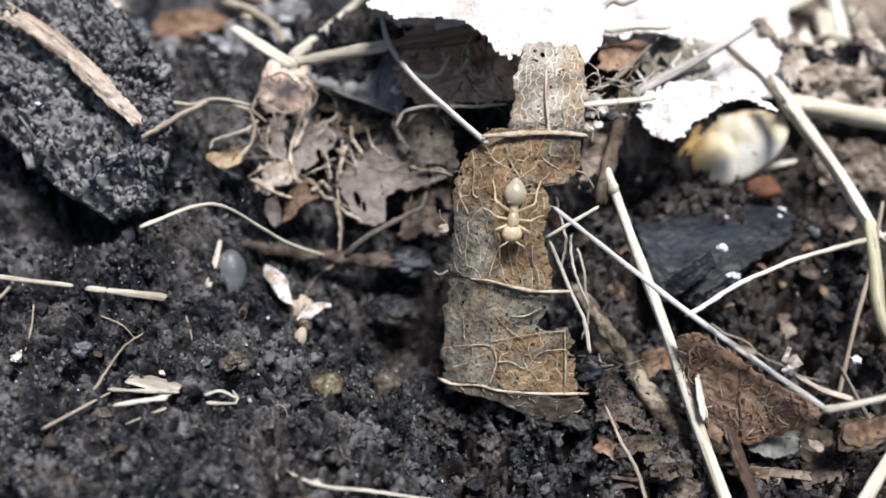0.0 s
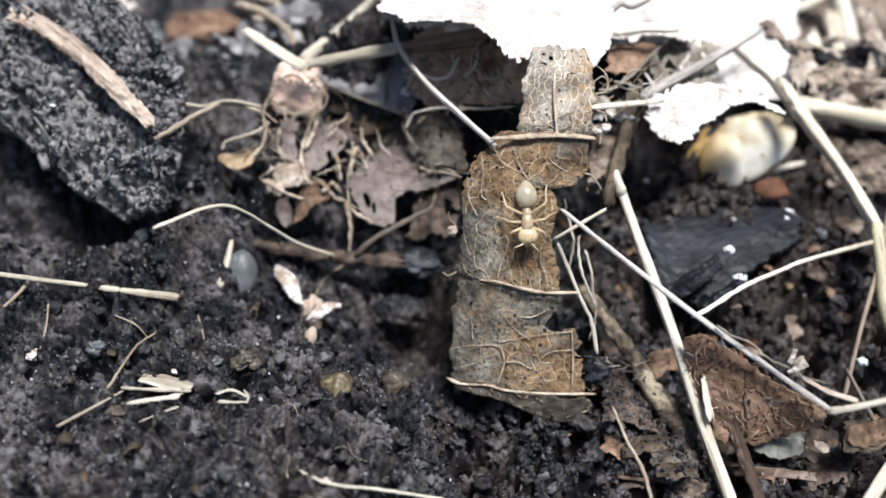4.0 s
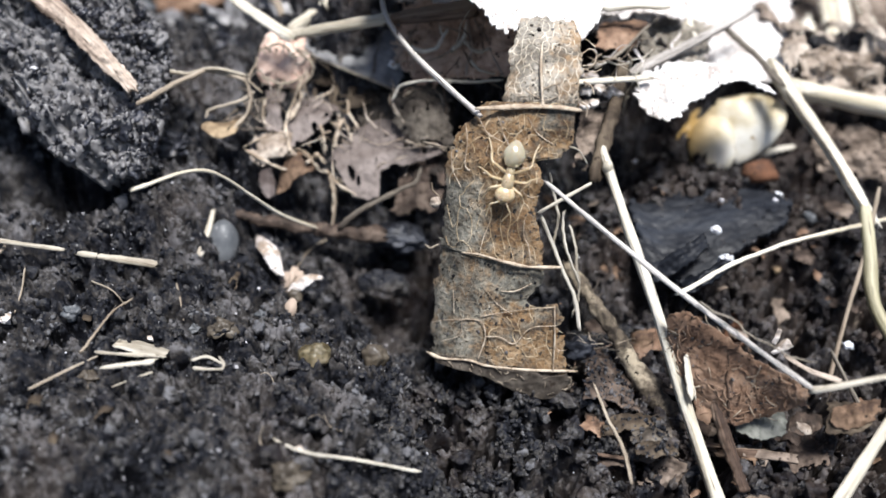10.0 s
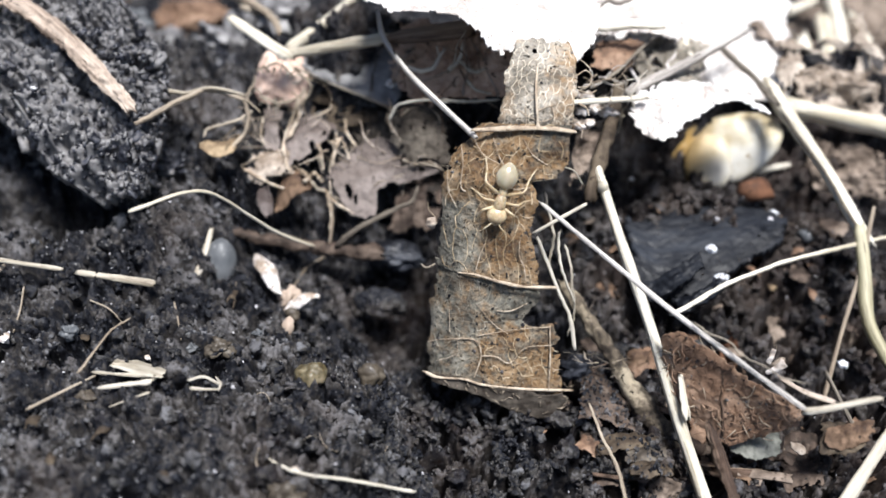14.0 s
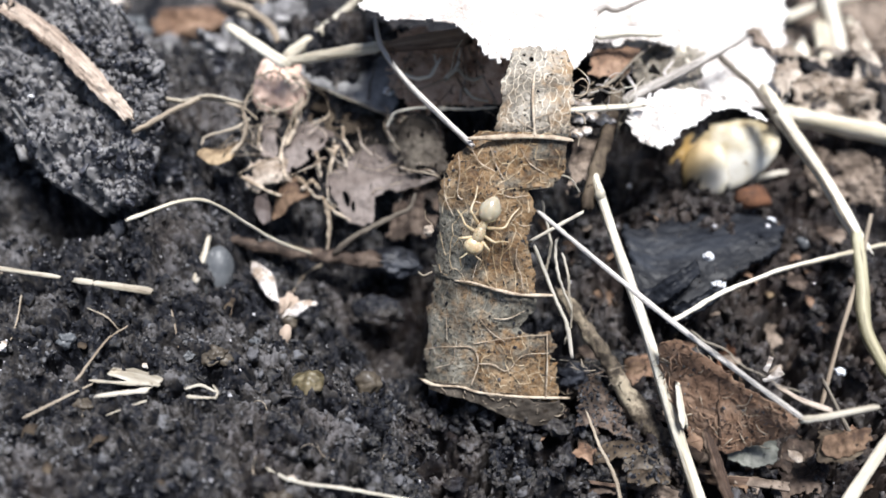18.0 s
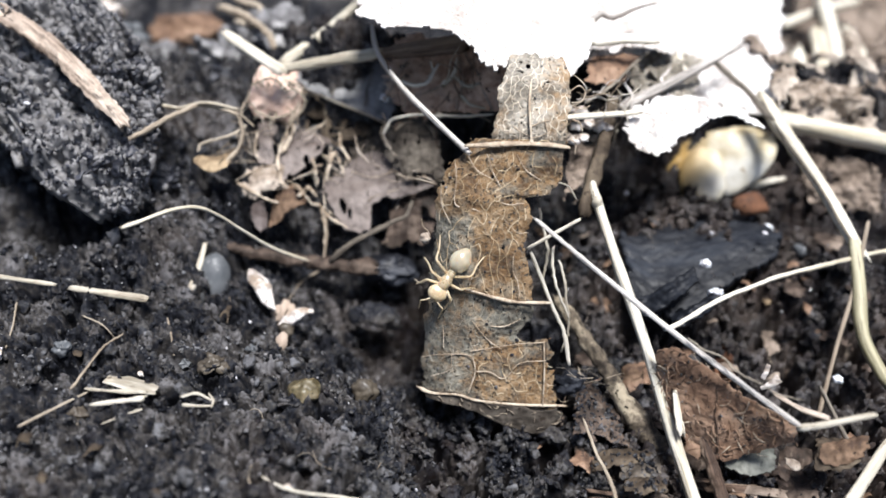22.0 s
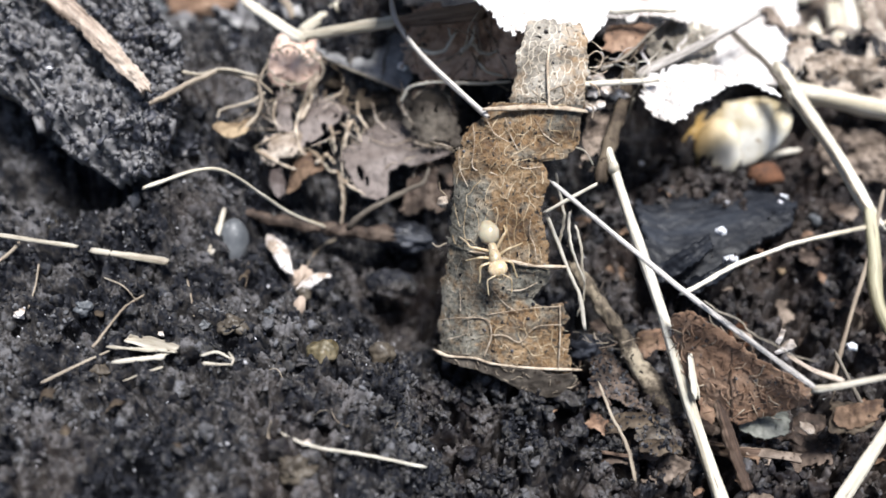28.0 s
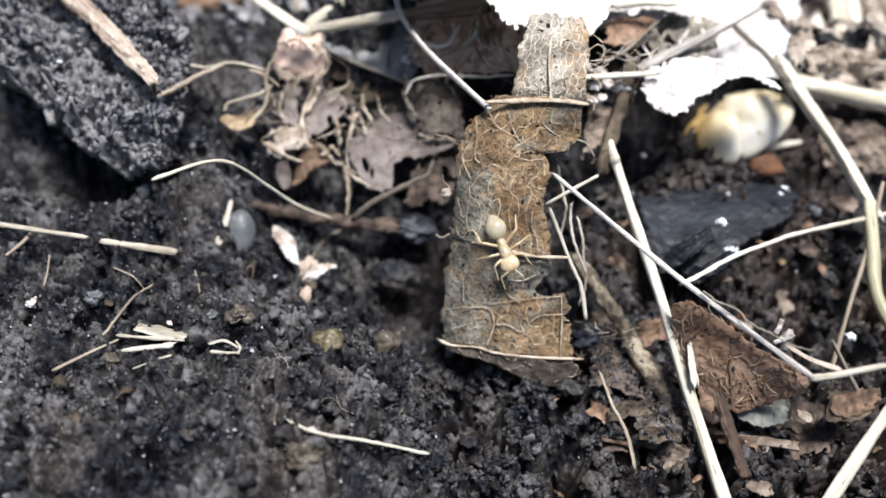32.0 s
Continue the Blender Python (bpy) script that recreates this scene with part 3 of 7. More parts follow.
def relief(x, y, amount):
    """Clumps, crumbs, pits and hollows of the soil."""
    p = Vector((x, y, 0.0))
    w = p + noise.noise_vector(p * 0.5) * 0.9
    d0 = noise.voronoi(w * 0.30 + Vector((1, 8, 2)))[0]
    h = 1.0 * noise.noise(p * 0.17) + 0.8 * noise.noise(p * 0.42 + Vector((3, 1, 0)))
    h += 1.5 * min(0.42, d0[1] - d0[0]) * (0.6 + noise.noise(p * 0.2 + Vector((4, 4, 4))))
    near = float(1 - ease(0, 5, y))
    pit = 1.0 + 1.4 * float(ease(-3, 4, x)) * near
    h -= pit * (3.8 * max(0.0, noise.noise(p * 0.62 + Vector((9, 2, 4))) - 0.13) + 3.4 * max(0.0, noise.noise(p * 1.3 + Vector((2, 7, 1))) - 0.08))
    h -= 8.5 * near * float(ease(-1, 5, x)) * max(0.0, noise.noise(p * 0.30 + Vector((7, 1, 5))) - 0.10)
    h -= (0.6 + 0.4 * pit) * 1.3 * max(0.0, noise.noise(p * 2.2 + Vector((6, 3, 8))) - 0.08)
    w = p + noise.noise_vector(p * 1.4) * 0.35
    d1 = noise.voronoi(w * 0.7)[0]
    d2 = noise.voronoi(w * 1.8 + Vector((5, 5, 5)))[0]
    h += 1.1 * min(0.4, d1[1] - d1[0]) * (0.7 + noise.noise(p * 0.3)) + 0.5 * min(0.35, d2[1] - d2[0]) + 0.2 * noise.noise(p * 3.3)
    d3 = noise.voronoi(w * 1.15 + Vector((2, 9, 4)))[0]
    h += 0.42 * max(0.0, 1 - (d3[0] * 1.5) ** 2) + 0.22 * max(0.0, 1 - (d2[0] * 1.7) ** 2) - 0.3
    h += 0.32 * (0.35 - abs(noise.noise(p * 2.7 + Vector((1, 2, 9)))))
    return (h - 0.45) * amount


def build_ground():
    X, Y = np.meshgrid(GX, GY)
    Z = ground_height(X, Y)
    for i in range(len(GY)):
        for j in range(len(GX)):
            x, y = GX[j], GY[i]
            if -45 < x < 47 and -32 < y < 60:
                Z[i, j] += relief(x, y, 1.0)
            else:
                Z[i, j] += 1.5 * noise.noise(Vector((x, y, 0)) * 0.05)
    nx, ny = len(GX), len(GY)
    k = np.arange(nx * ny).reshape(ny, nx)
    faces = np.stack([k[:-1, :-1], k[:-1, 1:], k[1:, 1:], k[1:, :-1]], -1).reshape(-1, 4)
    v = np.stack([X, Y, Z], -1).reshape(-1, 3)
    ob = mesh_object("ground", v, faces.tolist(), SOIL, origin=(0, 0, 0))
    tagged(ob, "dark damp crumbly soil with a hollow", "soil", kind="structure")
    return ob, Z


ground, GZ = build_ground()


def soil(x, y):
    """The height of the built soil."""
    j = int(np.clip(np.searchsorted(GX, x) - 1, 0, len(GX) - 2))
    i = int(np.clip(np.searchsorted(GY, y) - 1, 0, len(GY) - 2))
    a, b = (x - GX[j]) / (GX[j + 1] - GX[j]), (y - GY[i]) / (GY[i + 1] - GY[i])
    return (GZ[i, j] * (1 - a) + GZ[i, j + 1] * a) * (1 - b) + (GZ[i + 1, j] * (1 - a) + GZ[i + 1, j + 1] * a) * b


def crumb_shapes(n, sub, rough, crumb=0.0):
    r = np.random.RandomState(3)
    return [lump_mesh((0, 0, 0), (1, r.uniform(0.55, 1), r.uniform(0.45, 0.9)), rough=rough, scale=1.3, sub=sub, seed=50 + i, crumb=crumb, crumb_scale=0.62)[0] for i in range(n)]


def scatter(name, places, radii, mat, parent, label, seed, sub=1, smooth=True, crumb=0.0, rough=None):
    """Many grains joined into one mesh."""
    rnd = np.random.RandomState(seed)
    shapes, f = crumb_shapes(14, sub, rough or (0.6 if crumb else 0.8), crumb), np.array(BALLS[sub][1])
    vs, fs, base = [], [], 0
    for p, r in zip(places, radii):
        s = shapes[rnd.randint(14)]
        vs.append(s @ turn(*rnd.uniform(0, 360, 3)).T * r + p)
        fs.append(f + base)
        base += len(s)
    ob = mesh_object(name, np.concatenate(vs), np.concatenate(fs).tolist(), mat, parent, label, smooth, (0, 0, 0) if parent is ground else None)
    tagged(ob, kind="stuff")
    return ob


def dust(ob, thing_ob, count, size, seed, side=(0, -0.7, 0.7)):
    """Soil specks lying on a part of a thing."""
    base = np.array(ob.location) / MM + np.array(thing_ob.location) / MM if ob.parent is not None else np.array(ob.location) / MM
    v = np.array([q.co for q in ob.data.vertices]) / MM + base
    n = np.array([q.normal for q in ob.data.vertices])
    up = np.nonzero(n @ np.array(side) > 0.3)[0]
    rnd = np.random.RandomState(seed)
    pick = up[rnd.randint(0, len(up), count)]
    radii = np.minimum(size * 3, size * 0.5 + rnd.exponential(size * 0.6, count))
    return scatter("soil_specks", v[pick] + n[pick] * radii[:, None] * 0.3, radii, CRUMB, thing_ob, "dark specks of soil", seed, smooth=False)


def fuzz(ob, thing_ob, count, length, radius, mat, label, seed, side=(0, -0.7, 0.7)):
    """Short curled shreds lying on a part of a thing, joined into one mesh."""
    base = np.array(ob.location) / MM + (np.array(thing_ob.location) / MM if ob.parent is not None else 0)
    v = np.array([q.co for q in ob.data.vertices]) / MM + base
    n = np.array([q.normal for q in ob.data.vertices])
    up = np.nonzero(n @ np.array(side) > 0.3)[0]
    rnd = np.random.RandomState(seed)
    vs, fs, at = [], [], 0
    for i in up[rnd.randint(0, len(up), count)]:
        d = np.cross(n[i], rnd.normal(0, 1, 3))
        d /= np.linalg.norm(d) + 1e-9
        bend = np.cross(n[i], d) * rnd.uniform(-0.5, 0.5)
        s = length * rnd.uniform(0.4, 1.3)
        p = v[i] + n[i] * radius * 1.2
        a, b = tube_mesh([p, p + (d + bend) * s * 0.5 + n[i] * s * rnd.uniform(0, 0.25), p + d * s], radius * rnd.uniform(0.6, 1.6), radius * 0.5, n=8, sides=5, rough=0.12, seed=i)
        vs.extend(a)
        fs.extend(tuple(k + at for k in q) for q in b)
        at += len(a)
    return tagged(mesh_object("skin_fuzz", vs, fs, mat, thing_ob, label), kind="stuff")


def hollow(x, y):
    return soil(x, y) - ground_height(x, y) < -0.75


def clumping(x, y):
    return 0.5 + 1.3 * noise.noise(Vector((x, y, 3.3)) * 0.3)


rnd = np.random.RandomState(4)
places, radii = [], []
while len(places) < 7000:
    x, y = rnd.uniform(-34, 36), rnd.uniform(-24, 24)
    if rnd.rand() > np.clip(1.1 - 0.022 * (y + 22), 0.3, 1) * np.clip(clumping(x, y), 0.12, 1) or hollow(x, y):
        continue
    r = min(0.30, 0.055 + rnd.exponential(0.06))
    places.append((x, y, soil(x, y) + r * 0.05))
    radii.append(r)
scatter("soil_grains", places, radii, CRUMB, ground, "fine dark soil grains", 7, sub=2)
places, radii = [], []
while len(places) < 1500:
    x, y = rnd.uniform(-34, 36), rnd.uniform(-24, 20)
    if rnd.rand() > np.clip(clumping(x + 3, y), 0.1, 1) or hollow(x, y):
        continue
    r = min(0.6, 0.16 + rnd.exponential(0.10))
    places.append((x, y, soil(x, y) - r * 0.05))
    radii.append(r)
scatter("soil_crumbs", places, radii, CRUMB, ground, "loose dark soil crumbs", 17, sub=2)
places, radii = [], []
while len(places) < 1300:
    x, y = rnd.uniform(-30, 34), rnd.uniform(-22, 12)
    if rnd.rand() > np.clip(0.10 + 0.06 * (x + 3) + noise.noise(Vector((x, y, 8.1)) * 0.25), 0.12, 1) or hollow(x, y):
        continue
    r = min(0.7, 0.16 + rnd.exponential(0.12))
    places.append((x, y, soil(x, y) + r * rnd.uniform(-0.3, 0.6)))
    radii.append(r)
while len(places) < 2000:
    x, y = rnd.uniform(-3, 13), rnd.uniform(-20, -7)
    r = min(0.5, 0.15 + rnd.exponential(0.09))
    if not hollow(x, y):
        places.append((x, y, soil(x, y) + r * rnd.uniform(-0.2, 1.0)))
        radii.append(r)
scatter("soil_clumps", places, radii, CLUMP, ground, "rounded clumps of dark soil", 19, sub=3, crumb=0.42, rough=1.05)
places, radii = [], []
for i in range(900):
    x, y = rnd.uniform(-32, 34), rnd.uniform(-23, 18)
    r = 0.03 + rnd.exponential(0.03)
    places.append((x, y, soil(x, y) + 0.12 + r * 0.5))
    radii.append(min(r, 0.13))
scatter("grit", places, radii, GRIT, ground, "tiny glinting quartz grains", 8, smooth=False)

def stalk(name, label, category, points, r0, r1, mat, group="", **kw):
    return tagged(tube(name, points, r0, r1, mat, **kw), label, category, group)


def leaf_thing(name, label, low, high, mat, vein_mat, ribs=3, specks=0, **kw):
    """A leaf with its blade and a few ribs lying on it."""
    top = holder(name, np.asarray(low).mean(0))
    tagged(top, label, "leaf")
    blade = leaf_piece("blade", low, high, mat, top, **kw)
    v = np.array([q.co for q in blade.data.vertices]) / MM + np.array(blade.location) / MM + np.array(top.location) / MM
    n = np.array([q.normal for q in blade.data.vertices])
    a, b = np.asarray(low, float), np.asarray(high, float)
    for k in range(ribs):
        f = (k + 0.7) / (ribs + 0.4)
        i, j = int(f * (len(a) - 1)), int((f * 0.7 + 0.15) * (len(b) - 1))
        pts = []
        for s in np.linspace(0.12, 0.85, 6):
            p = a[i] * (1 - s) + b[j] * s
            m = np.argmin(((v - p) ** 2).sum(1))
            out = n[m] if n[m] @ np.array((0, -0.7, 0.7)) > 0 else -n[m]
            pts.append(v[m] + out * 0.10)
        tube("rib", pts, 0.11, 0.05, vein_mat, top, n=22, sides=7)
    if specks:
        dust(blade, top, specks, 0.045, 60 + specks)
    return top


# ---- the curled dead leaf on which the ant walks ----
dead_leaf = holder("curled_leaf", (4.37, -7.75, -6.06))
tagged(dead_leaf, "curled dead leaf, brown and grey, leaning on the soil", "leaf")


def roll_left(u, v):
    return -1.7 * np.clip(0.32 - u, 0, 1) ** 2 / 0.1 - 0.25 * np.clip(u - 0.8, 0, 1) ** 2 / 0.04


def dirty(u, v, k=5.0):
    return 0.16 * np.sin(k * u + 3 * v) * np.cos(7 * v - 2 * u)


flap = leaf_piece("upper_flap", [(4.04, 1.24, 8.33), (3.98, 1.87, 9.4), (4.21, 3.3, 10.51), (4.66, 5.8, 10.75), (5.3, 8.2, 11.2)],
    [(9.02, 1.32, 8.27), (8.97, 1.95, 9.33), (9.18, 3.54, 10.34), (9.22, 6.1, 10.6), (9.0, 8.4, 11.1)],
    FLAP_LEAF, dead_leaf, "greyish upper flap of the leaf", nu=110, nv=80, bulge=0.25, wrinkle=0.2, rag=0.07, holes=0.16, hole_size=1.6, curve=True,
    stain=lambda u, v: 0.05 + 0.7 * ease(0.5, 0.95, v) + dirty(u, v))
fine_veins(dead_leaf, 0.52, 0.030, PALE_VEIN, "net of fine pale veins", 71, share=0.7)
middle = leaf_piece("middle_blade",
    [(2.75, 1.48, 9.13), (1.77, 0.64, 8.01), (0.92, 0.05, 7.03), (0.68, -0.28, 6.47), (0.54, -0.59, 5.94), (0.47, -1.25, 4.85), (0.43, -2, 3.58), (0.29, -2.86, 2.14), (0.2, -3.5, 1.05)],
    [(8.87, 1.48, 9.13), (8.72, 0.69, 8.1), (8.99, 0.17, 7.02), (8.27, -0.35, 6.25), (6.63, -0.5, 6.1), (7.09, -1.1, 5.1), (6.69, -1.72, 4.06), (6.81, -2.57, 2.62), (7.35, -4.2, -0.1)],
    LEAF, dead_leaf, "brown veined middle part of the leaf", nu=150, nv=90, bulge=0.35, wrinkle=0.18, rag=0.055, ends=False, holes=0.08, hole_size=1.5, curve=False, curl=lambda u, v: roll_left(v, u),
    stain=lambda u, v: 0.95 - 0.95 * ease(0.52, 0.70, u) * (1 - ease(0.2, 0.6, v + 0.08 * np.sin(20 * u))) - 0.75 * ease(0.5, 0.8, v) * (1 - ease(0.12, 0.3, u)) - 0.08 * ease(0.55, 0.8, u) + dirty(u, v))
fine_veins(dead_leaf, 0.95, 0.042, FINE_VEIN, "net of fine tan veins", 72, share=0.68)
lower = leaf_piece("lower_blade",
    [(0.15, -3.19, 1.28), (0.07, -4.36, -0.81), (-0.04, -5.14, -2.17), (-0.15, -5.98, -3.48), (-0.26, -6.66, -4.42), (-0.3, -7.46, -5.57)],
    [(7.36, -3.36, 0.92), (7.19, -4.4, -1.21), (6.48, -4.92, -2.09), (7.51, -5.4, -2.9), (8.23, -6.29, -4.29), (9.33, -7.74, -6.52)],
    LEAF, dead_leaf, "grey lower part of the leaf", nu=120, nv=90, bulge=0.3, wrinkle=0.17, rag=0.05, ends=False, holes=0.06, hole_size=1.6, curve=False, curl=lambda u, v: roll_left(v, u),
    stain=lambda u, v: 0.22 + 0.7 * ease(0.1, 0.75, v) * ease(0.3, 0.8, u) + 0.45 * np.exp(-((u - 0.10) / 0.07) ** 2 - ((v - 0.34) / 0.07) ** 2) + dirty(u, v))
fine_veins(dead_leaf, 0.95, 0.032, GREY_VEIN, "net of fine grey veins", 73, share=0.55)
corner = leaf_piece("torn_corner", [(2.9, -5.64, -2.72), (3.06, -6.3, -3.67), (3.3, -6.93, -4.68), (3.62, -7.77, -6.04)], [(8.56, -5.09, -1.88), (8.68, -5.83, -3.07), (8.96, -6.7, -4.49), (9.52, -7.85, -6.31)],
    LEAF, dead_leaf, "brown torn corner of the leaf", nu=70, nv=80, bulge=0.12, wrinkle=0.12, rag=0.10, holes=0.08, hole_size=1.4, curve=False,
    stain=lambda u, v: 0.66 + 0.18 * v + 0.22 * np.sin(6 * u + 4 * v))
fine_veins(dead_leaf, 0.9, 0.042, FINE_VEIN, "net of fine tan veins", 74, share=0.7)
dust(corner, dead_leaf, 60, 0.045, 54)
fold = leaf_piece("folded_underside",
    [(-0.22, -7.42, -5.54), (1.79, -7.76, -6.06), (4.07, -8.09, -6.71), (5.43, -8.44, -7.51), (8.12, -8.63, -8.02), (9.35, -7.81, -7.19)],
    [(-0.37, -7.24, -4.93), (1.77, -7.31, -5.17), (3.95, -7.63, -5.52), (5.53, -7.8, -5.72), (7.98, -7.93, -5.88), (9.43, -7.82, -5.78)],
    LACE_LEAF, dead_leaf, "folded-under brown rim of the leaf", nu=80, nv=34, wrinkle=0.16, rag=0.10, holes=0.08, hole_size=0.9)
fuzz(fold, dead_leaf, 26, 0.5, 0.03, TAN, "fine fibres of the rim", 17)


def vein(points, r0, r1, label="", **kw):
    p = np.asarray(points, float)
    points = [p[0]] + [q for a, b in zip(p[:-1], p[1:]) for q in (a + (b - a) * 0.22, a + (b - a) * 0.78)] + [p[-1]]
    k = 0.82 if r0 > 0.095 or r1 > 0.095 else 0.62
    return tube("vein", points, r0 * k, r1 * k, VEIN, dead_leaf, label, n=kw.pop("n", 24), sides=8, rough=0.2, **kw)


vein([(2.6, 1.03, 8.9), (4.06, 0.96, 9.04), (5.81, 1, 9.19), (7.57, 1.06, 9.1), (8.85, 1.06, 8.92)], .17, .15, "thick pale cross rib")
vein([(1.86, -3.72, 0.99), (2.98, -3.92, 1.05), (4.4, -4.17, 0.73), (6.05, -4.28, 0.36), (8.17, -4.26, 0.39)], .06, .17, "thick pale cross rib", n=34)
vein([(-0.26, -7.07, -5.11), (0.6, -7.43, -5.31), (2.47, -7.51, -5.26), (3.6, -7.75, -5.56), (6.61, -7.84, -5.81), (9.6, -7.72, -5.91)], .10, .11, "pale lower rib", n=34)
vein([(-0.04, -5.72, -3.62), (0.97, -5.99, -3), (3.19, -6.07, -2.84), (3.57, -6.69, -3.78), (3.07, -7.5, -5.15)], .06, .06)
vein([(6.56, 4.92, 11.0), (6.39, 3.08, 10.9), (6.46, 1.86, 10.12), (6.57, 1.08, 9.16)], .10, .13)
vein([(1.84, 0.79, 7.88), (1.98, -0.03, 7.09), (1.82, -0.95, 5.64), (2.99, -1.14, 5.62), (3.88, -1.36, 5.34)], .06, .045, n=30)
vein([(1, 0.25, 6.39), (1.01, -0.51, 5.39), (1.65, -1.47, 4.57)], .06, .04)
vein([(3.82, 0.64, 8.59), (4.26, -0.04, 7.56), (4.74, -0.44, 6.89)], .045, .04)
vein([(5.69, 0.68, 8.56), (6.28, 0.21, 7.68), (7.3, -0.03, 7.09)], .05, .04)
vein([(2.98, -3.75, 1.34), (3.18, -3.31, 2.08), (3.53, -2.83, 2.88)], .06, .03)
vein([(6.22, -4.08, 0.79), (6.09, -3.58, 1.58), (5.71, -3.23, 2.16), (5.73, -2.72, 3.02)], .07, .03)
vein([(3.57, -6.67, -3.81), (4.5, -6.69, -3.78), (5.44, -6.99, -4.29), (6.34, -6.36, -3.13), (8.16, -6.21, -3.08)], .05, .05, n=30)
vein([(7.96, -5.43, -2.06), (8.01, -6.01, -2.86), (8.08, -6.64, -3.84), (8.08, -7.8, -5.74)], .07, .07)
vein([(3.12, -5.91, -2.74), (4.48, -5.81, -2.41), (6.14, -5.61, -2.18), (8, -5.47, -2.13)], .05, .04)
vein([(8.05, -6.25, -3.15), (8.33, -6.38, -3.46), (8.6, -6.38, -3.57)], .04, .03)
vein([(8.1, -6.96, -4.34), (8.45, -7.07, -4.62), (8.9, -7, -4.59)], .04, .03)
vein([(3.16, -4.78, -0.89), (4.29, -5.49, -2.04), (5.22, -5.79, -2.54)], .05, .03)
vein([(1.33, -4.84, -1.38), (1.41, -5.71, -2.64)], .045, .04)
vein([(4.46, -4.98, -1.22), (5.38, -4.95, -1.26), (6.41, -4.62, -0.8)], .05, .03)
vein([(4.11, -0.77, 6.33), (5.19, -1.05, 5.87), (6.33, -0.84, 5.92)], .04, .03)
vein([(3.39, -0.2, 7.24), (2.98, -0.73, 6.3)], .04, .03)
vein([(2.68, 0.7, 8.31), (3.21, 0.13, 7.65), (4.27, -0.2, 7.24)], .045, .03)
vein([(5.03, -1.52, 5.1), (5.94, -1.94, 4.27), (6.6, -1.81, 4.29)], .04, .03)
vein([(0.6, -6.53, -4.59), (1.9, -6.59, -3.91), (1.93, -6.03, -2.94)], .04, .04)

for pts in ([(9.12, 5.06, 10.35), (9.75, 5.61, 10.49), (10.2, 5.39, 10.12), (9.94, 4.73, 9.79), (9.2, 4.2, 10.08)], [(9.15, 3.79, 10.16), (9.87, 3.98, 9.72), (10.43, 4.44, 9.7)], [(9.16, 2.85, 9.76), (9.7, 2.9, 9.46), (9.86, 2.64, 9.03)], [(8.83, 7.7, 10.08), (9.66, 7.15, 10.14), (10.1, 5.98, 10.32)], [(8.99, 1.81, 9), (9.46, 1.84, 8.66), (9.41, 1.52, 8.11)]):
    vein(pts, .07, .05)
for pts in ([(6.49, 4.06, 10.62), (5.71, 3.51, 10.58), (4.98, 2.94, 10.3)], [(6.44, 2.63, 10.27), (5.67, 2.44, 10.06), (4.52, 2.3, 9.73)], [(6.47, 1.97, 9.76), (7.25, 2.27, 9.97), (8.28, 2.65, 9.91)], [(6.43, 3.22, 10.57), (7.32, 3.75, 10.58), (8.24, 4.3, 10.45)], [(5.16, 3.05, 10.39), (5.01, 2.34, 9.88), (5.29, 1.63, 9.19)], [(7.39, 2.29, 10), (7.61, 1.83, 9.43), (7.55, 1.34, 8.79)], [(5.67, 2.4, 10.09), (5.87, 1.75, 9.49), (5.81, 1.3, 8.91)], [(8.21, 2.65, 9.91), (8.41, 2.01, 9.33), (8.27, 1.45, 8.79)], [(5.01, 2.34, 9.88), (5.87, 1.77, 9.52), (6.5, 1.51, 9.37)], [(7.61, 1.85, 9.46), (7.06, 1.55, 9.34), (6.53, 1.47, 9.31)]):
    vein(pts, .06, .045, n=16)
dust(flap, dead_leaf, 90, 0.05, 51)
dust(middle, dead_leaf, 260, 0.05, 52)
dust(lower, dead_leaf, 260, 0.055, 53)

# ---- bleached leaves on the bank ----
leaf_thing("bleached_leaf", "bleached white dead leaf with a torn rim",
    [(-5.12, 10.37, 12.29), (-3.13, 9.27, 12.15), (-0.89, 8.86, 12.23), (1.39, 8.21, 12.54), (2.69, 7.04, 11.85), (3.7, 6.5, 10.8), (4.6, 6.9, 10.6), (6.0, 7.2, 10.6), (7.7, 7.0, 10.6), (9.2, 6.4, 10.4), (10.46, 8.32, 10.24)],
    [(-6.52, 27.1, 10.76), (-4.26, 27.1, 10.76), (-1.99, 27.1, 10.76), (0.27, 27.1, 10.76), (2.54, 27.1, 10.76), (4.8, 27.1, 10.76), (6.61, 27.1, 10.76), (8.88, 27.1, 10.76), (10.69, 27.1, 10.76), (12.5, 27.1, 10.76), (14.77, 27.1, 10.76)],
    WHITE_LEAF, WHITE_VEIN, nu=230, nv=90, bulge=1.0, wrinkle=0.22, rag=0.03, thick=0.12, curve=False)
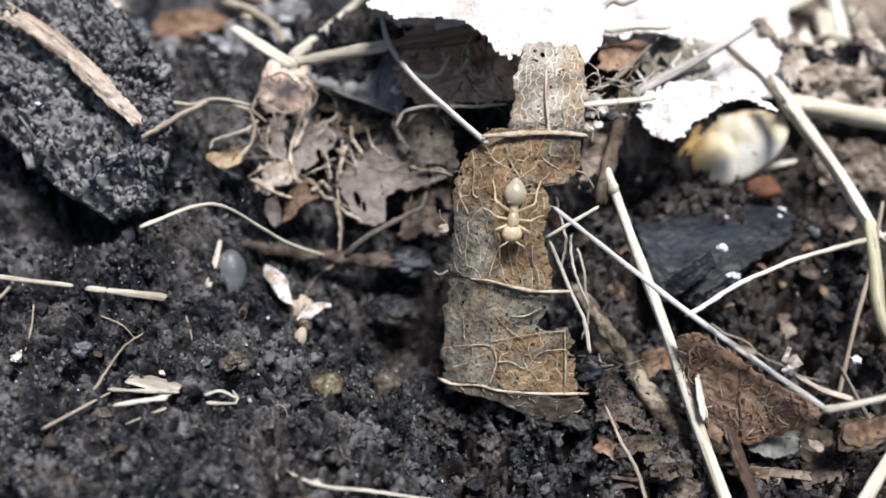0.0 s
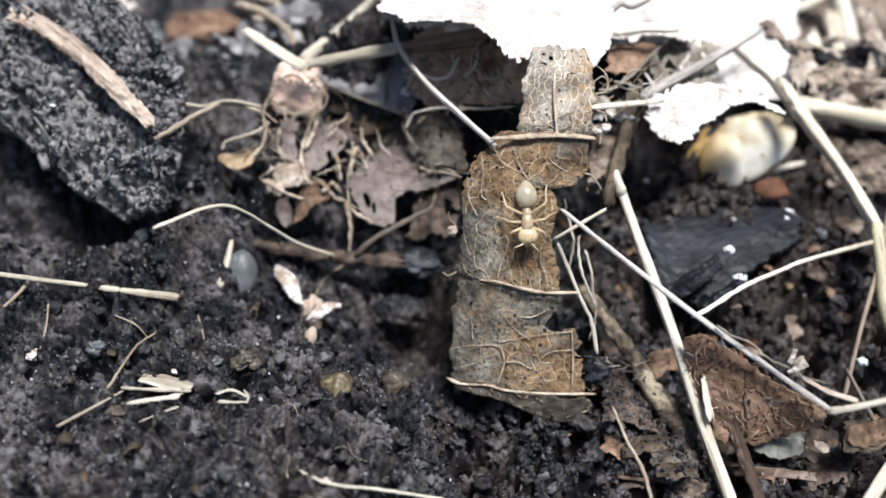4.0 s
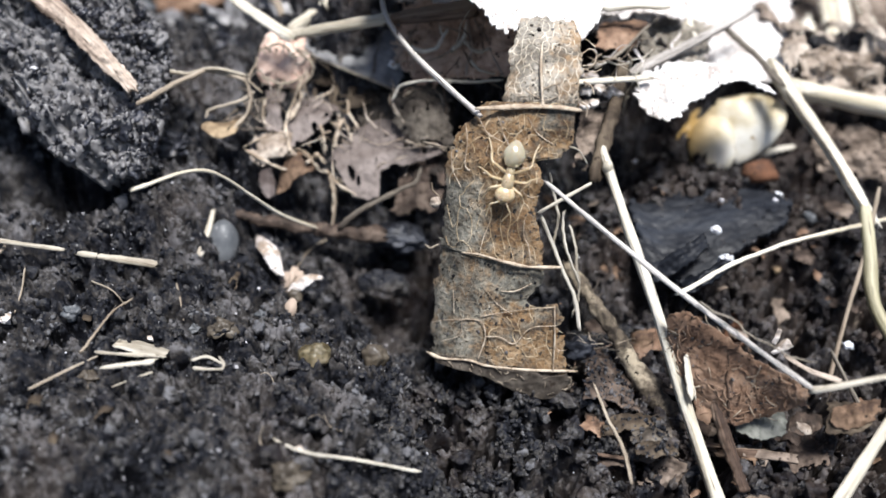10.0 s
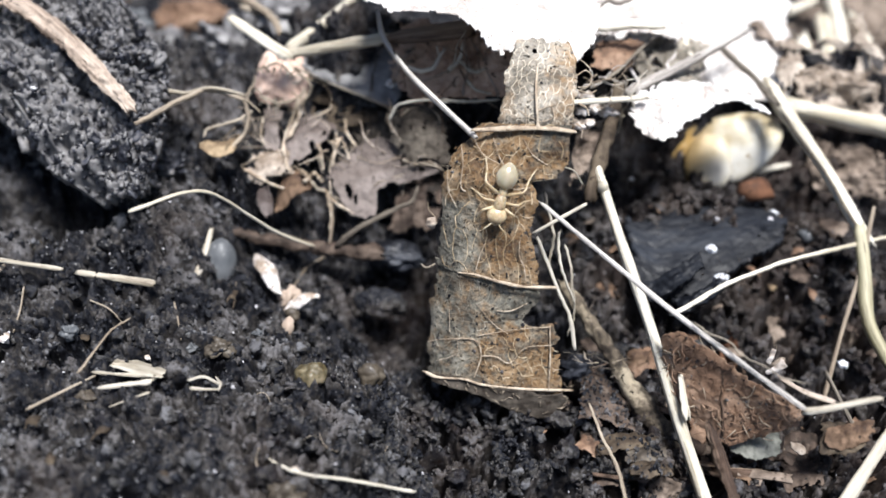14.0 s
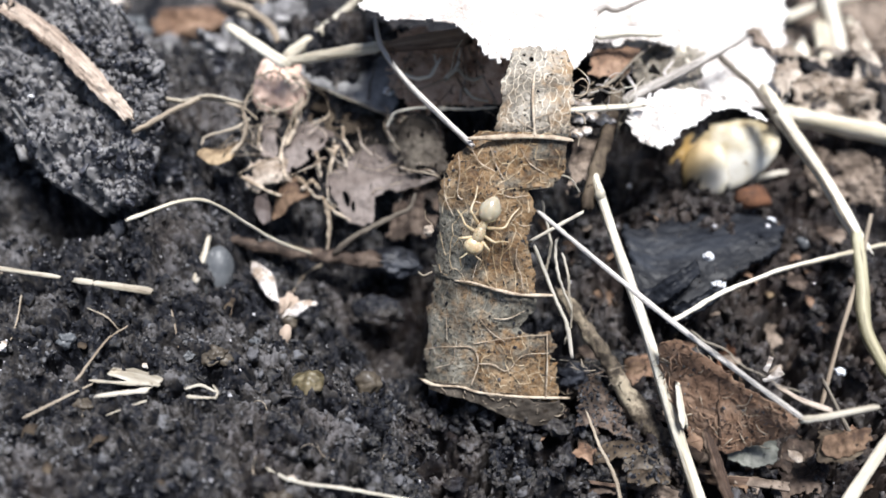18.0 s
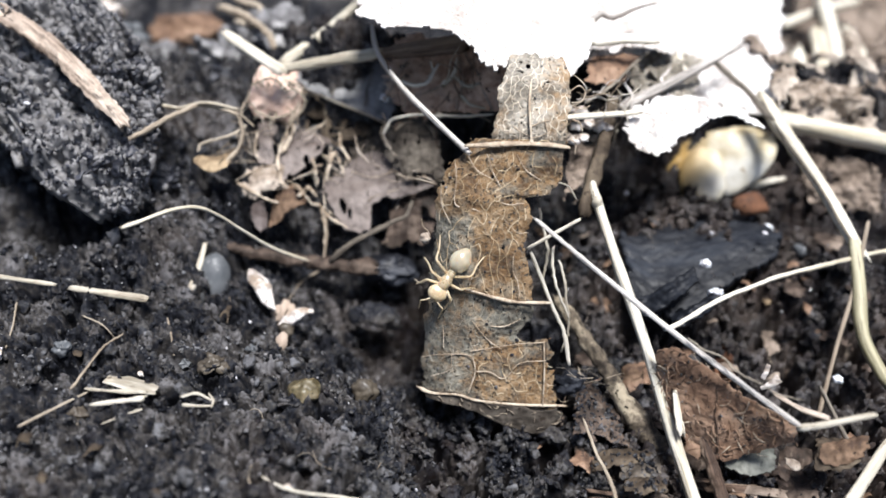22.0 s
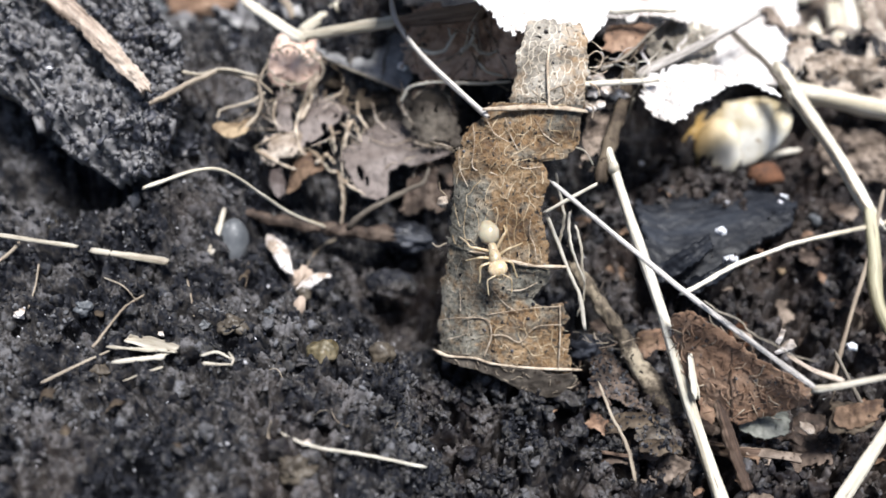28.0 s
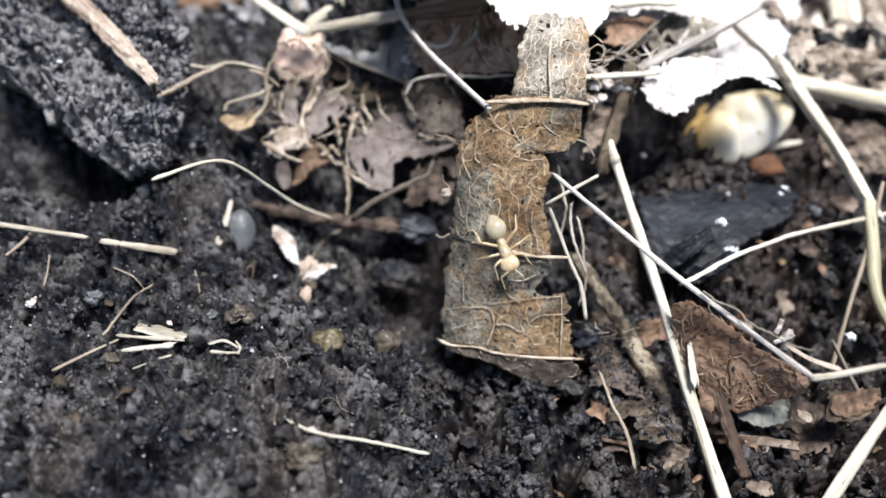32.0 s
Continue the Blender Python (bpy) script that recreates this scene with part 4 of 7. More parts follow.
leaf_thing("bleached_leaf", "crumpled bleached white leaf with a lobed tip",
    [(13.39, 8.28, 5.59), (14.13, 6.91, 4.89), (14.81, 6.22, 4.46), (15.53, 5.77, 4.29), (16.73, 6.05, 4.55), (17.53, 6.83, 5.05), (18.5, 7.67, 5.61), (19.6, 8.27, 5.93), (21.03, 8.47, 5.82), (22.37, 8.3, 5.35), (23.64, 8.15, 4.9)],
    [(13.71, 10.13, 5.32), (14.59, 10.43, 5.62), (15.35, 10.84, 5.74), (16.12, 11.19, 5.81), (17.25, 11.28, 5.88), (18.23, 11.24, 5.83), (19.34, 11.32, 5.61), (20.41, 11.18, 5.45), (21.7, 11.14, 5.12), (23, 11.05, 4.72), (24.24, 10.91, 4.56)],
    WHITE_LEAF, WHITE_VEIN, ribs=2, nu=190, nv=46, bulge=0.5, wrinkle=0.5, rag=0.10, holes=0.10, hole_size=0.9, thick=0.10, curve=False)
leaf_thing("bleached_leaf", "sunlit bleached leaf behind a thick stem",
    [(23.12, 20.63, 3.01), (24.69, 17.58, 1.33), (27.26, 15.64, 0.18), (29.14, 15, 0.05)], [(26.54, 28.34, 3.57), (28.49, 26.47, 3.07), (28.16, 20.84, 1.68), (29.93, 16.73, 0.35)],
    WHITE_LEAF, WHITE_VEIN, ribs=1, nu=80, nv=50, bulge=0.4, wrinkle=0.5, rag=0.12, thick=0.12)
stalk("straw", "broad sunlit straw standing behind the bank", "straw", [(33.71, 28.61, 0.83), (33.62, 24.6, -0.35), (33.32, 20.35, -1.76)], .85, .75, CREAM, "straws", flat=.6, sides=12)
leaf_thing("mottled_leaf", "tan and white mottled decayed leaf",
    [(14.13, 11.02, 5.08), (17.0, 11.38, 4.64), (19.6, 11.68, 4.4)], [(14.28, 16.93, 5.68), (18.0, 17.8, 5.65), (21.2, 17.36, 5.2)],
    FLAP_LEAF, WHITE_VEIN, ribs=2, nu=90, nv=70, bulge=0.6, wrinkle=0.6, rag=0.12, holes=0.25, hole_size=1.6)
leaf_thing("bleached_leaf", "sunlit bleached leaf behind a brown scrap",
    [(10.85, 13.21, 7.78), (13.25, 13.92, 7.77), (16.02, 14.3, 7.41), (18.21, 14.55, 6.92)], [(12.01, 26.45, 7.71), (14.8, 26.52, 7.74), (17.58, 26.59, 7.77), (20.36, 26.65, 7.8)],
    WHITE_LEAF, WHITE_VEIN, nu=80, nv=60, bulge=0.6, wrinkle=0.5, rag=0.06, thick=0.12)
stalk("straw", "short white straw on a bleached leaf", "straw", [(11.58, 13.1, 9.09), (13.63, 13.52, 9.07), (15.93, 13.69, 8.93)], .42, .36, CREAM, "straws", flat=.6)
stalk("grey_tendril", "thin grey curled tendril over bleached leaves", "rootlet", [(11.27, 13.72, 10.44), (11.97, 14.19, 10.63), (12.92, 14.25, 10.39), (14.42, 15.19, 10.47), (16.15, 16.11, 10.53)], .30, .10, GREY_STALK, flat=.6, wob=0.02)
stalk("straw", "thin white straw behind the flap", "straw", [(8.84, 7.18, 6.66), (11.42, 7.76, 6.5), (14.72, 8.81, 6.11)], .22, .2, CREAM, "straws")
leaf_thing("bleached_leaf", "sunlit bleached leaf lying on the bank",
    [(10.02, 15.05, 5.43), (13.42, 15.95, 6.33), (17.41, 14.57, 3.99), (21.46, 14.22, 2.68), (27.38, 14.56, 1.09)],
    [(10.48, 30.59, 6.55), (15.34, 30.59, 6.55), (20.68, 30.59, 6.55), (25.04, 30.59, 6.55), (29.9, 30.59, 6.55)],
    WHITE_LEAF, WHITE_VEIN, nu=90, nv=50, bulge=0.6, wrinkle=0.5, rag=0.03, holes=0.05, thick=0.12, curve=True)
tagged(leaf_piece("brown_leaf_scrap",
    [(10.65, 11.01, 7.17), (12.38, 11.16, 6.35), (14.13, 12.16, 6.39)], [(11.39, 13.95, 7.22), (13.16, 14.89, 7.2), (15.25, 14.54, 6.85)],
    RED_LEAF, nu=40, nv=30, bulge=0.3, wrinkle=0.3, rag=0.12), "reddish brown leaf scrap", "leaf scrap")
leaf_thing("brown_leaf", "dark brown leaf hollowed under a bleached one",
    [(-3.92, 11.6, 3.6), (-0.99, 10.6, 3.7), (1.86, 9.6, 4.7), (4.75, 8.0, 5.9), (7.0, 7.2, 6.3)], [(-4.03, 17.29, 6.72), (-1.01, 16.19, 7.54), (1.86, 13.73, 8.92), (4.5, 10.4, 9.3), (7.2, 9.6, 9.4)],
    HOLLOW_LEAF, BARK, nu=90, nv=80, bulge=-0.5, wrinkle=0.6, rag=0.14, holes=0.16, hole_size=1.6)
leaf_thing("grey_leaf", "dull grey leaf with a pale rim",
    [(-11.21, 15.21, 3.67), (-7.62, 13.65, 2.88), (-5.17, 12.55, 2.6), (-2.97, 11.46, 2.32)], [(-10.66, 19.01, 3.25), (-7.42, 18.57, 3.62), (-4.67, 18.01, 4.16), (-2.09, 15.43, 3.77)],
    GREY_LEAF, TWIG, nu=80, nv=50, bulge=0.2, wrinkle=0.3, rag=0.05)

for at, r in (((10.28, 7.65, 5.72), .5), ((10.75, 7.04, 5.11), .4), ((9.99, 6.6, 5.16), .35), ((11.15, 8.58, 5.22), .45), ((10.54, 8.87, 5.98), .5)):
    tagged(lump("white_crumb", at, (r, r * .8, r * .7), HUSK, rough=0.7, scale=1.6, sub=3), "whitish crumb of decayed leaf", "plant debris", "white crumbs")

stalk("pale_rootlet", "thin pale rootlet along a dull leaf", "rootlet", [(-11.12, 14.79, 3.95), (-7.55, 13.3, 3.24), (-5.12, 12.2, 2.96), (-2.94, 11.12, 2.68)], .09, .07, TAN)
rf = np.random.RandomState(91)
for pts, r in (([(-2.62, 11.03, 6.92), (-1.39, 10.66, 6.67), (-0.22, 10.69, 6.83), (0.37, 11.55, 7.67)], .16), ([(-0.22, 10.69, 6.83), (0.13, 11.25, 7.38), (-0.06, 11.83, 7.95)], .10), ([(0.97, 10.61, 6.87), (1.57, 10.98, 7.36), (1.79, 11.71, 8.09)], .14), ([(1.57, 10.98, 7.36), (2.61, 10.41, 6.93), (3.72, 10.49, 7.27)], .11), ([(0.41, 9.49, 4.92), (2.06, 9.12, 5.09), (4.39, 8.83, 5.62)], .12), ([(2.22, 10.06, 6.31), (2.97, 9.48, 6), (4.4, 8.95, 5.87)], .10), ([(-3.36, 9.48, 3.28), (-2.73, 9.84, 4.19), (-0.63, 9.63, 4.79), (0.83, 9.33, 4.9)], .09)):
    stalk("web_fibre", "branched brown fibre under a bleached leaf", "rootlet", pts, r * 1.3, r * 0.8, STRAW, "fibres under the leaf", n=26, sides=7, wob=0.02)
# a white lump in place of the glint on the dull leaf
tagged(lump("glint", (-3.45, 12.95, 3.9), (.34, .2, .3), GLINT, rough=0.6, scale=1.5, sub=3), "bluish white lump put in for a glint on a dull leaf", "stone", "glinting grains")
for k in range(18):
    p = np.array((0.04, 10.73, 5.92)) + rf.uniform(-1, 1, 3) * (3.2, 0.8, 2.6)
    d = rf.normal(0, 1, 3) * (1, 0.3, 0.8)
    pts = [p]
    for i in range(3):
        d = d / np.linalg.norm(d) + rf.normal(0, 0.3, 3)
        pts.append(pts[-1] + d * rf.uniform(0.5, 1.1))
    stalk("web_fibre", "fine brown fibre under a bleached leaf", "rootlet", pts, rf.uniform(0.04, 0.09), 0.03, RUST_TWIG if k % 3 else TAN, "fibres under the leaf", n=18, sides=6)

tagged(leaf_piece("brown_leaf_scrap", [(9.48, 4.67, 1.3), (10.6, 4.19, 0.82), (11.71, 4.39, 1.02)], [(10.03, 8.58, 3.77), (11.16, 8.87, 4.06), (12.46, 8.3, 3.49)],
    UNDER_LEAF, nu=60, nv=70, bulge=0.3, wrinkle=0.6, rag=0.12, holes=0.45, hole_size=1.6), "grey-brown crumpled leaf behind the stem", "leaf scrap")

rf = np.random.RandomState(29)
for k in range(34):
    p = np.array((11.87, 9.09, 5.73)) + rf.uniform(-1, 1, 3) * (2.0, 0.6, 2.4)
    d = rf.normal(0, 1, 3) * (1, 0.3, 1)
    pts = [p]
    for i in range(3):
        d = d / np.linalg.norm(d) + rf.normal(0, 0.4, 3)
        pts.append(pts[-1] + d * rf.uniform(0.3, 0.8))
    stalk("web_fibre", "fine pale fibre of a decayed leaf", "rootlet", pts, rf.uniform(0.04, 0.09), 0.03, (TAN, PALE, GREY_STALK)[k % 3], "fibres by the stem", n=18, sides=6)
for k in range(10):
    p = np.array((11.31, 8.33, 4.97)) + rf.uniform(-1, 1, 3) * (1.5, 0.4, 1.6)
    r = rf.uniform(0.2, 0.45)
    tagged(lump("white_crumb", p, (r, r * .8, r * .7), HUSK if k % 2 else PALE_LEAF, rough=0.8, scale=1.6, sub=3), "whitish crumb of decayed leaf", "plant debris", "white crumbs")

# ---- the skeleton leaf in the hollow ----
skeleton = holder("skeleton_leaf", (-6.96, 6.04, -3.58))
tagged(skeleton, "decayed skeleton leaf, mauve grey, eaten into holes", "leaf")
leaf_piece("blade", [(-8.45, 7.12, -0.11), (-7.24, 6.02, -0.94), (-6.07, 4.77, -2.19), (-5.12, 4.63, -2.49), (-4.25, 5.04, -2.23), (-4.15, 6.51, -1.34), (-3.11, 6.96, -1.19), (-1.94, 7.22, -1.09), (-0.56, 7.57, -0.63), (0.51, 7.82, -0.11)],
    [(-8.29, 7.82, -0.27), (-7.46, 8.53, -0.13), (-6.81, 9.29, 0.05), (-6.11, 10.04, 0.22), (-5.4, 10.8, 0.39), (-4.44, 11.14, 0.43), (-3.32, 10.79, 0.35), (-2.18, 10.06, 0.03), (-0.95, 9.4, -0.07), (0.58, 8.87, 0.08)],
    LILAC_LEAF, skeleton, "lilac grey membrane eaten into windows", nu=170, nv=110, bulge=0.5, wrinkle=0.3, rag=0.07, thick=0.08, curve=False,
    gaps=((0.21, 0.33, 0.035, 0.10), (0.27, 0.24, 0.018, 0.07), (0.735, 0.46, 0.012, 0.09), (0.50, 0.30, 0.012, 0.05), (0.86, 0.30, 0.02, 0.14)))
leaf_piece("blade", [(-11.02, 7.08, 0.17), (-10.18, 7.65, 0.44), (-9.23, 8.29, 0.77), (-8.45, 9.11, 1.01), (-7.94, 9.78, 1.11)], [(-11.55, 9.78, 0.88), (-11.12, 11.36, 1.31), (-10.19, 12.34, 1.42), (-8.85, 12.06, 1.13), (-7.24, 11.22, 0.83)],
    LILAC_LEAF, skeleton, "pale lilac torn blade", nu=110, nv=90, bulge=0.5, wrinkle=0.35, rag=0.12, thick=0.08, gaps=((0.55, 0.12, 0.05, 0.09), (0.80, 0.30, 0.04, 0.10)))
leaf_piece("blade", [(-12.94, 9.14, 1.11), (-12.14, 8.37, 0.61), (-11.55, 8.56, 0.8)], [(-13.37, 12.68, 1.53), (-12.58, 13.03, 1.58), (-11.64, 12.3, 1.41)],
    LILAC_LEAF, skeleton, "pale lilac strip of blade", nu=60, nv=70, bulge=0.4, wrinkle=0.4, rag=0.16, thick=0.08)
# lower blade: dark brown carries the shade under the membrane
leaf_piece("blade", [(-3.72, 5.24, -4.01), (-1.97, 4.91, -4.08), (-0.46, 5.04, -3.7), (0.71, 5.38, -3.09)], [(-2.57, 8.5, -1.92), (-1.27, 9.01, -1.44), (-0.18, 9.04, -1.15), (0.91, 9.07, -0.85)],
    DARK_LEAF, skeleton, "brown lower blade, shade put into its colour", nu=80, nv=70, bulge=0.4, wrinkle=0.4, rag=0.12, holes=0.25, hole_size=1.6, thick=0.08)
# added sheet behind the blades: its brown imitates haze in the gaps
leaf_piece("blade", [(-6.43, 9.64, -2.15), (-3.99, 10.02, -1.81), (-1.52, 9.62, -1.68), (1.13, 9.38, -1.11)], [(-7.11, 13.6, 0.37), (-4.65, 14.14, 0.88), (-1.94, 14.36, 1.62), (1.42, 13.63, 2.25)],
    LACE_LEAF, skeleton, "brown backing sheet added to lift the black gaps", nu=90, nv=70, bulge=0.4, wrinkle=0.5, rag=0.12, holes=0.16, hole_size=1.6, thick=0.08)
leaf_piece("blade", [(-11.25, 11.85, 0.81), (-9.07, 11.42, 0.34), (-6.96, 11.72, 0.06), (-4.37, 12.15, 0.46)], [(-12.15, 16.87, 2.51), (-9.09, 16.32, 1.91), (-6.34, 15.12, 1.22), (-3.39, 13.95, 0.86)],
    OLIVE_LEAF, skeleton, "olive brown decayed blade", nu=90, nv=70, bulge=0.5, wrinkle=0.6, rag=0.16, holes=0.4, hole_size=1.8, thick=0.08)
leaf_piece("blade", [(-3.61, 9.1, 1.06), (-1.55, 7.9, 0.38), (1.38, 7.34, 0.63)], [(-3.64, 12.6, 2.34), (-1.32, 12.48, 2.76), (1.28, 10.78, 2.43)],
    LACE_LEAF, skeleton, "grey-brown lacy blistered blade", nu=90, nv=80, bulge=1.3, wrinkle=0.4, rag=0.12, holes=0.34, hole_size=0.9, thick=0.08)
leaf_piece("blade", [(-11.89, 5.21, -2.52), (-10.97, 5.15, -2.02), (-10, 5.54, -1.09), (-9.04, 6.02, -0.63)], [(-11.66, 7.04, -1.83), (-10.97, 7.58, -0.74), (-10.06, 7.63, -0.14), (-8.9, 6.66, -0.56)], RUST_FLAKE, skeleton, "folded red-brown lobe", nu=70, nv=50, bulge=0.6, wrinkle=0.2, rag=0.06, thick=0.1)
leaf_piece("blade", [(-14.25, 6.78, -0.04), (-12.62, 6.03, -0.54), (-10.75, 5.84, -0.75), (-8.97, 6.47, -0.7)], [(-13.93, 8.39, 0.46), (-12.48, 8.83, 0.89), (-10.84, 8.97, 0.73), (-9.38, 8.69, 0.14)],
    PALE_LEAF, skeleton, "cream torn strands of blade", nu=110, nv=60, bulge=0.4, wrinkle=0.4, rag=0.2, holes=0.62, hole_size=1.3, thick=0.08)
for pts, r in (
    ([(-14.01, 7.01, 0.2), (-12.71, 6.37, -0.18), (-11.04, 5.95, -0.64)], .30),
    ([(-14.31, 7.28, 0.19), (-12.96, 7.89, 0.79), (-11.64, 8.31, 0.92), (-10.71, 8.04, 0.63)], .16),
    ([(-13.09, 6.8, -0.03), (-12.2, 7.35, 0.52), (-11.03, 6.85, -0), (-10.57, 7.25, 0.11)], .14),
    ([(-12.67, 7.84, 0.74), (-11.86, 7.06, 0.23), (-11.2, 7.2, 0.35)], .12),
    ([(-10.41, 7.37, 0.23), (-9.4, 6.98, -0.17), (-8.63, 6.25, -0.93), (-7.62, 6.04, -1.16), (-6.21, 5.46, -2.05)], .17),
    ([(-9.47, 6.6, -0.56), (-8.78, 7.06, -0.11), (-8.14, 6.64, -0.54)], .12),
    ([(-9.98, 12.81, 3.21), (-10.68, 11.58, 2.53), (-10.83, 10.44, 1.65), (-11.02, 9.23, 1), (-10.57, 7.52, 0.1)], .17),
    ([(-9.97, 12.69, 3.08), (-10.17, 11.29, 2.23), (-10.78, 10.41, 1.62)], .13),
    ([(-7.56, 10.6, 0.92), (-7.69, 9.12, 0.27), (-7.83, 7.77, -0.25), (-7.65, 6.19, -1.29)], .15),
    ([(-6.81, 10.78, 0.81), (-6.23, 9.76, 0.34), (-6.7, 9.06, -0.09)], .13),
    ([(-9, 10.45, 0.78), (-8.7, 8.86, 0.02), (-8.35, 7.62, -0.68)], .11),
    ([(-5.89, 8.77, 0.18), (-4.09, 8.3, -0.03), (-2.44, 8.85, 0.22), (-0.31, 8.22, -0.17)], .09),
    ([(-7.87, 6.03, -1.16), (-7.5, 5.05, -2.17), (-7.67, 4.32, -3.2)], .12),
    ([(-2.91, 10.12, 1.23), (-0.71, 7.92, 0.39), (1.38, 7.03, 0.89)], .10),
    ([(-8.76, 9.29, 0.92), (-8.46, 8.27, 0.46), (-8.21, 7.31, 0.07)], .26), ([(-7.27, 9.95, 0.99), (-7.47, 8.83, 0.72), (-7.55, 7.6, 0.21)], .30), ([(-7.1, 9.9, 0.93), (-6.69, 9.09, 0.54), (-6.38, 8.37, 0.25)], .2), ([(-8, 9.75, 0.8), (-6.98, 9.2, 0.66), (-6.03, 9.42, 0.58)], .2),
    ([(-10.76, 6.82, 0.47), (-11.23, 8.87, 1.38), (-10.89, 11.38, 1.89), (-10.1, 13.95, 2.74)], .26), ([(-10.96, 9.03, 1.54), (-10.46, 10.73, 1.81), (-10.5, 12.26, 2.2)], .34), ([(-12.02, 12.31, 1.98), (-11.64, 13.75, 2.57), (-10.36, 14.72, 2.94), (-8.54, 13.83, 2.6), (-8.16, 12.33, 1.95), (-9.39, 11.49, 1.7)], .2),
    ([(-6.93, 11.42, 1.59), (-6.7, 10.41, 1.15), (-6.03, 9.49, 0.65)], .26), ([(-3.61, 11.68, 2.65), (-3.64, 10.59, 2.13), (-2.76, 9.38, 1.48), (-1.67, 8.79, 1.16)], .30), ([(-2.59, 10.46, 2.83), (-1.53, 10.87, 3.22), (-0.03, 10.68, 3.01), (0.33, 9.62, 2.24)], .2), ([(-2.35, 7.81, 0.76), (-1.4, 7.48, 0.71), (-0.34, 7.4, 0.89), (0.63, 6.9, 0.66)], .22),
    ([(-9.81, 6.77, 0.41), (-8.91, 6.05, -0.04), (-8.08, 5.77, -0.61)], .3), ([(-9.53, 6.18, -0.18), (-8.72, 6.5, 0.4), (-8.27, 6.22, -0.16)], .26), ([(-7.95, 5.77, -0.61), (-7.17, 5.12, -1.27), (-5.93, 4.63, -1.77)], .3),
    ([(-13.03, 10.93, 1.89), (-13.09, 9.72, 1.24), (-12.39, 8.54, 0.6)], .20),
):
    tube("rib", pts, r * 0.33, r * 0.2, CREAM_FIBRE, skeleton, n=34, sides=8, rough=0.4, wob=0.014)
rf = np.random.RandomState(41)
for k in range(40):
    a0 = np.array((-11.89, 9.74, 1.57)) + rf.uniform(-1, 1, 3) * (3.2, 1.2, 2.2) if k < 22 else np.array((-3.95, 8.52, -0.13)) + rf.uniform(-1, 1, 3) * (4.0, 1.0, 2.4)
    d = rf.normal(0, 1, 3) * (1, 0.35, 0.8)
    pts = [a0]
    for i in range(4):
        d = d / np.linalg.norm(d) + rf.normal(0, 0.25, 3)
        pts.append(pts[-1] + d * rf.uniform(0.4, 0.85))
    tube("fibre", pts, rf.uniform(0.035, 0.09), 0.03, PALE_LEAF if k % 3 else TAN, skeleton, n=20, sides=6, rough=0.15)
stalk("bent_rootlet", "thin tan bent rootlet over a dark hole", "rootlet", [(-6.98, 3.1, -3.56), (-5.89, 3.66, -2.74), (-4.42, 4.15, -1.99), (-2.66, 4.84, -1.33), (-1.6, 5.19, -0.99), (-1.24, 6.25, -0.51)], .24, .12, TWIG, wob=0.012, n=50, bark=0.2)
stalk("hanging_rootlet", "thin tan rootlet hanging before a hole", "rootlet", [(-7.87, 6.68, -1.98), (-7.5, 5.05, -2.64), (-7.67, 3.52, -4.17)], .13, .10, TAN)
tagged(leaf_piece("grey_leaf_scrap", [(-13.12, 6.02, -0.71), (-12.95, 5, -1.73), (-12.21, 4.42, -2.32)], [(-12.33, 6.82, -0.87), (-11.91, 5.94, -1.76), (-11.83, 5.05, -2.64)], MAUVE_LEAF, nu=26, nv=20, bulge=0.2, wrinkle=0.2, rag=0.08), "small grey scrap of leaf", "leaf scrap")
tagged(leaf_piece("orange_leaf_scrap", [(-17.07, 7.01, 2.2), (-15.58, 5.92, 2.07), (-14.25, 6.2, 2.35)], [(-16.91, 7.88, 2.11), (-15.48, 7.82, 2.05), (-14.05, 8.26, 2.49)], DULL_TAN, nu=40, nv=20, bulge=0.3, wrinkle=0.2, rag=0.06), "curled tan scrap of leaf", "leaf scrap")
stalk("curled_rootlet", "curled tan rootlet beside a hole", "rootlet", [(-13.99, 9.58, 4.77), (-13.43, 8.58, 3.77), (-13.91, 7.52, 2.72), (-14.65, 6.46, 2.13)], .20, .14, TAN, wob=0.03, rough=0.2)
stalk("rootlet", "thin tan rootlet among crumbs", "rootlet", [(-13.44, 9.41, 3.64), (-14.32, 8.3, 3.49), (-16.14, 8.01, 3.2), (-16.66, 7.52, 2.72)], .12, .09, TAN, wob=0.03)
tagged(lump("fibre_wad", (-12.05, 14.75, 2.92), (1.95, 1.0, 2.2), PINK, rough=0.34, scale=1.5, sub=5, rot=(-48, 12, 0)), "dull pink fibrous lump on the bank", "plant debris")
for pts in ([(-13.03, 11.58, 5.81), (-11.49, 11.36, 6.55), (-10.38, 11.29, 5.52)], [(-12.7, 9.58, 4.77), (-11.08, 9.3, 4.49), (-9.76, 10.42, 4.65)], [(-10.38, 11.58, 5.81), (-9.24, 11.27, 4.54), (-10.07, 10.25, 3.52)], [(-13.24, 11.15, 5.38), (-13.73, 10.14, 4.37), (-12.83, 9.41, 3.64)]):
    stalk("root_fibre", "fine tan root fibre round a lump", "rootlet", pts, .09, .06, TAN, "root fibres", wob=0.03)

rf = np.random.RandomState(17)
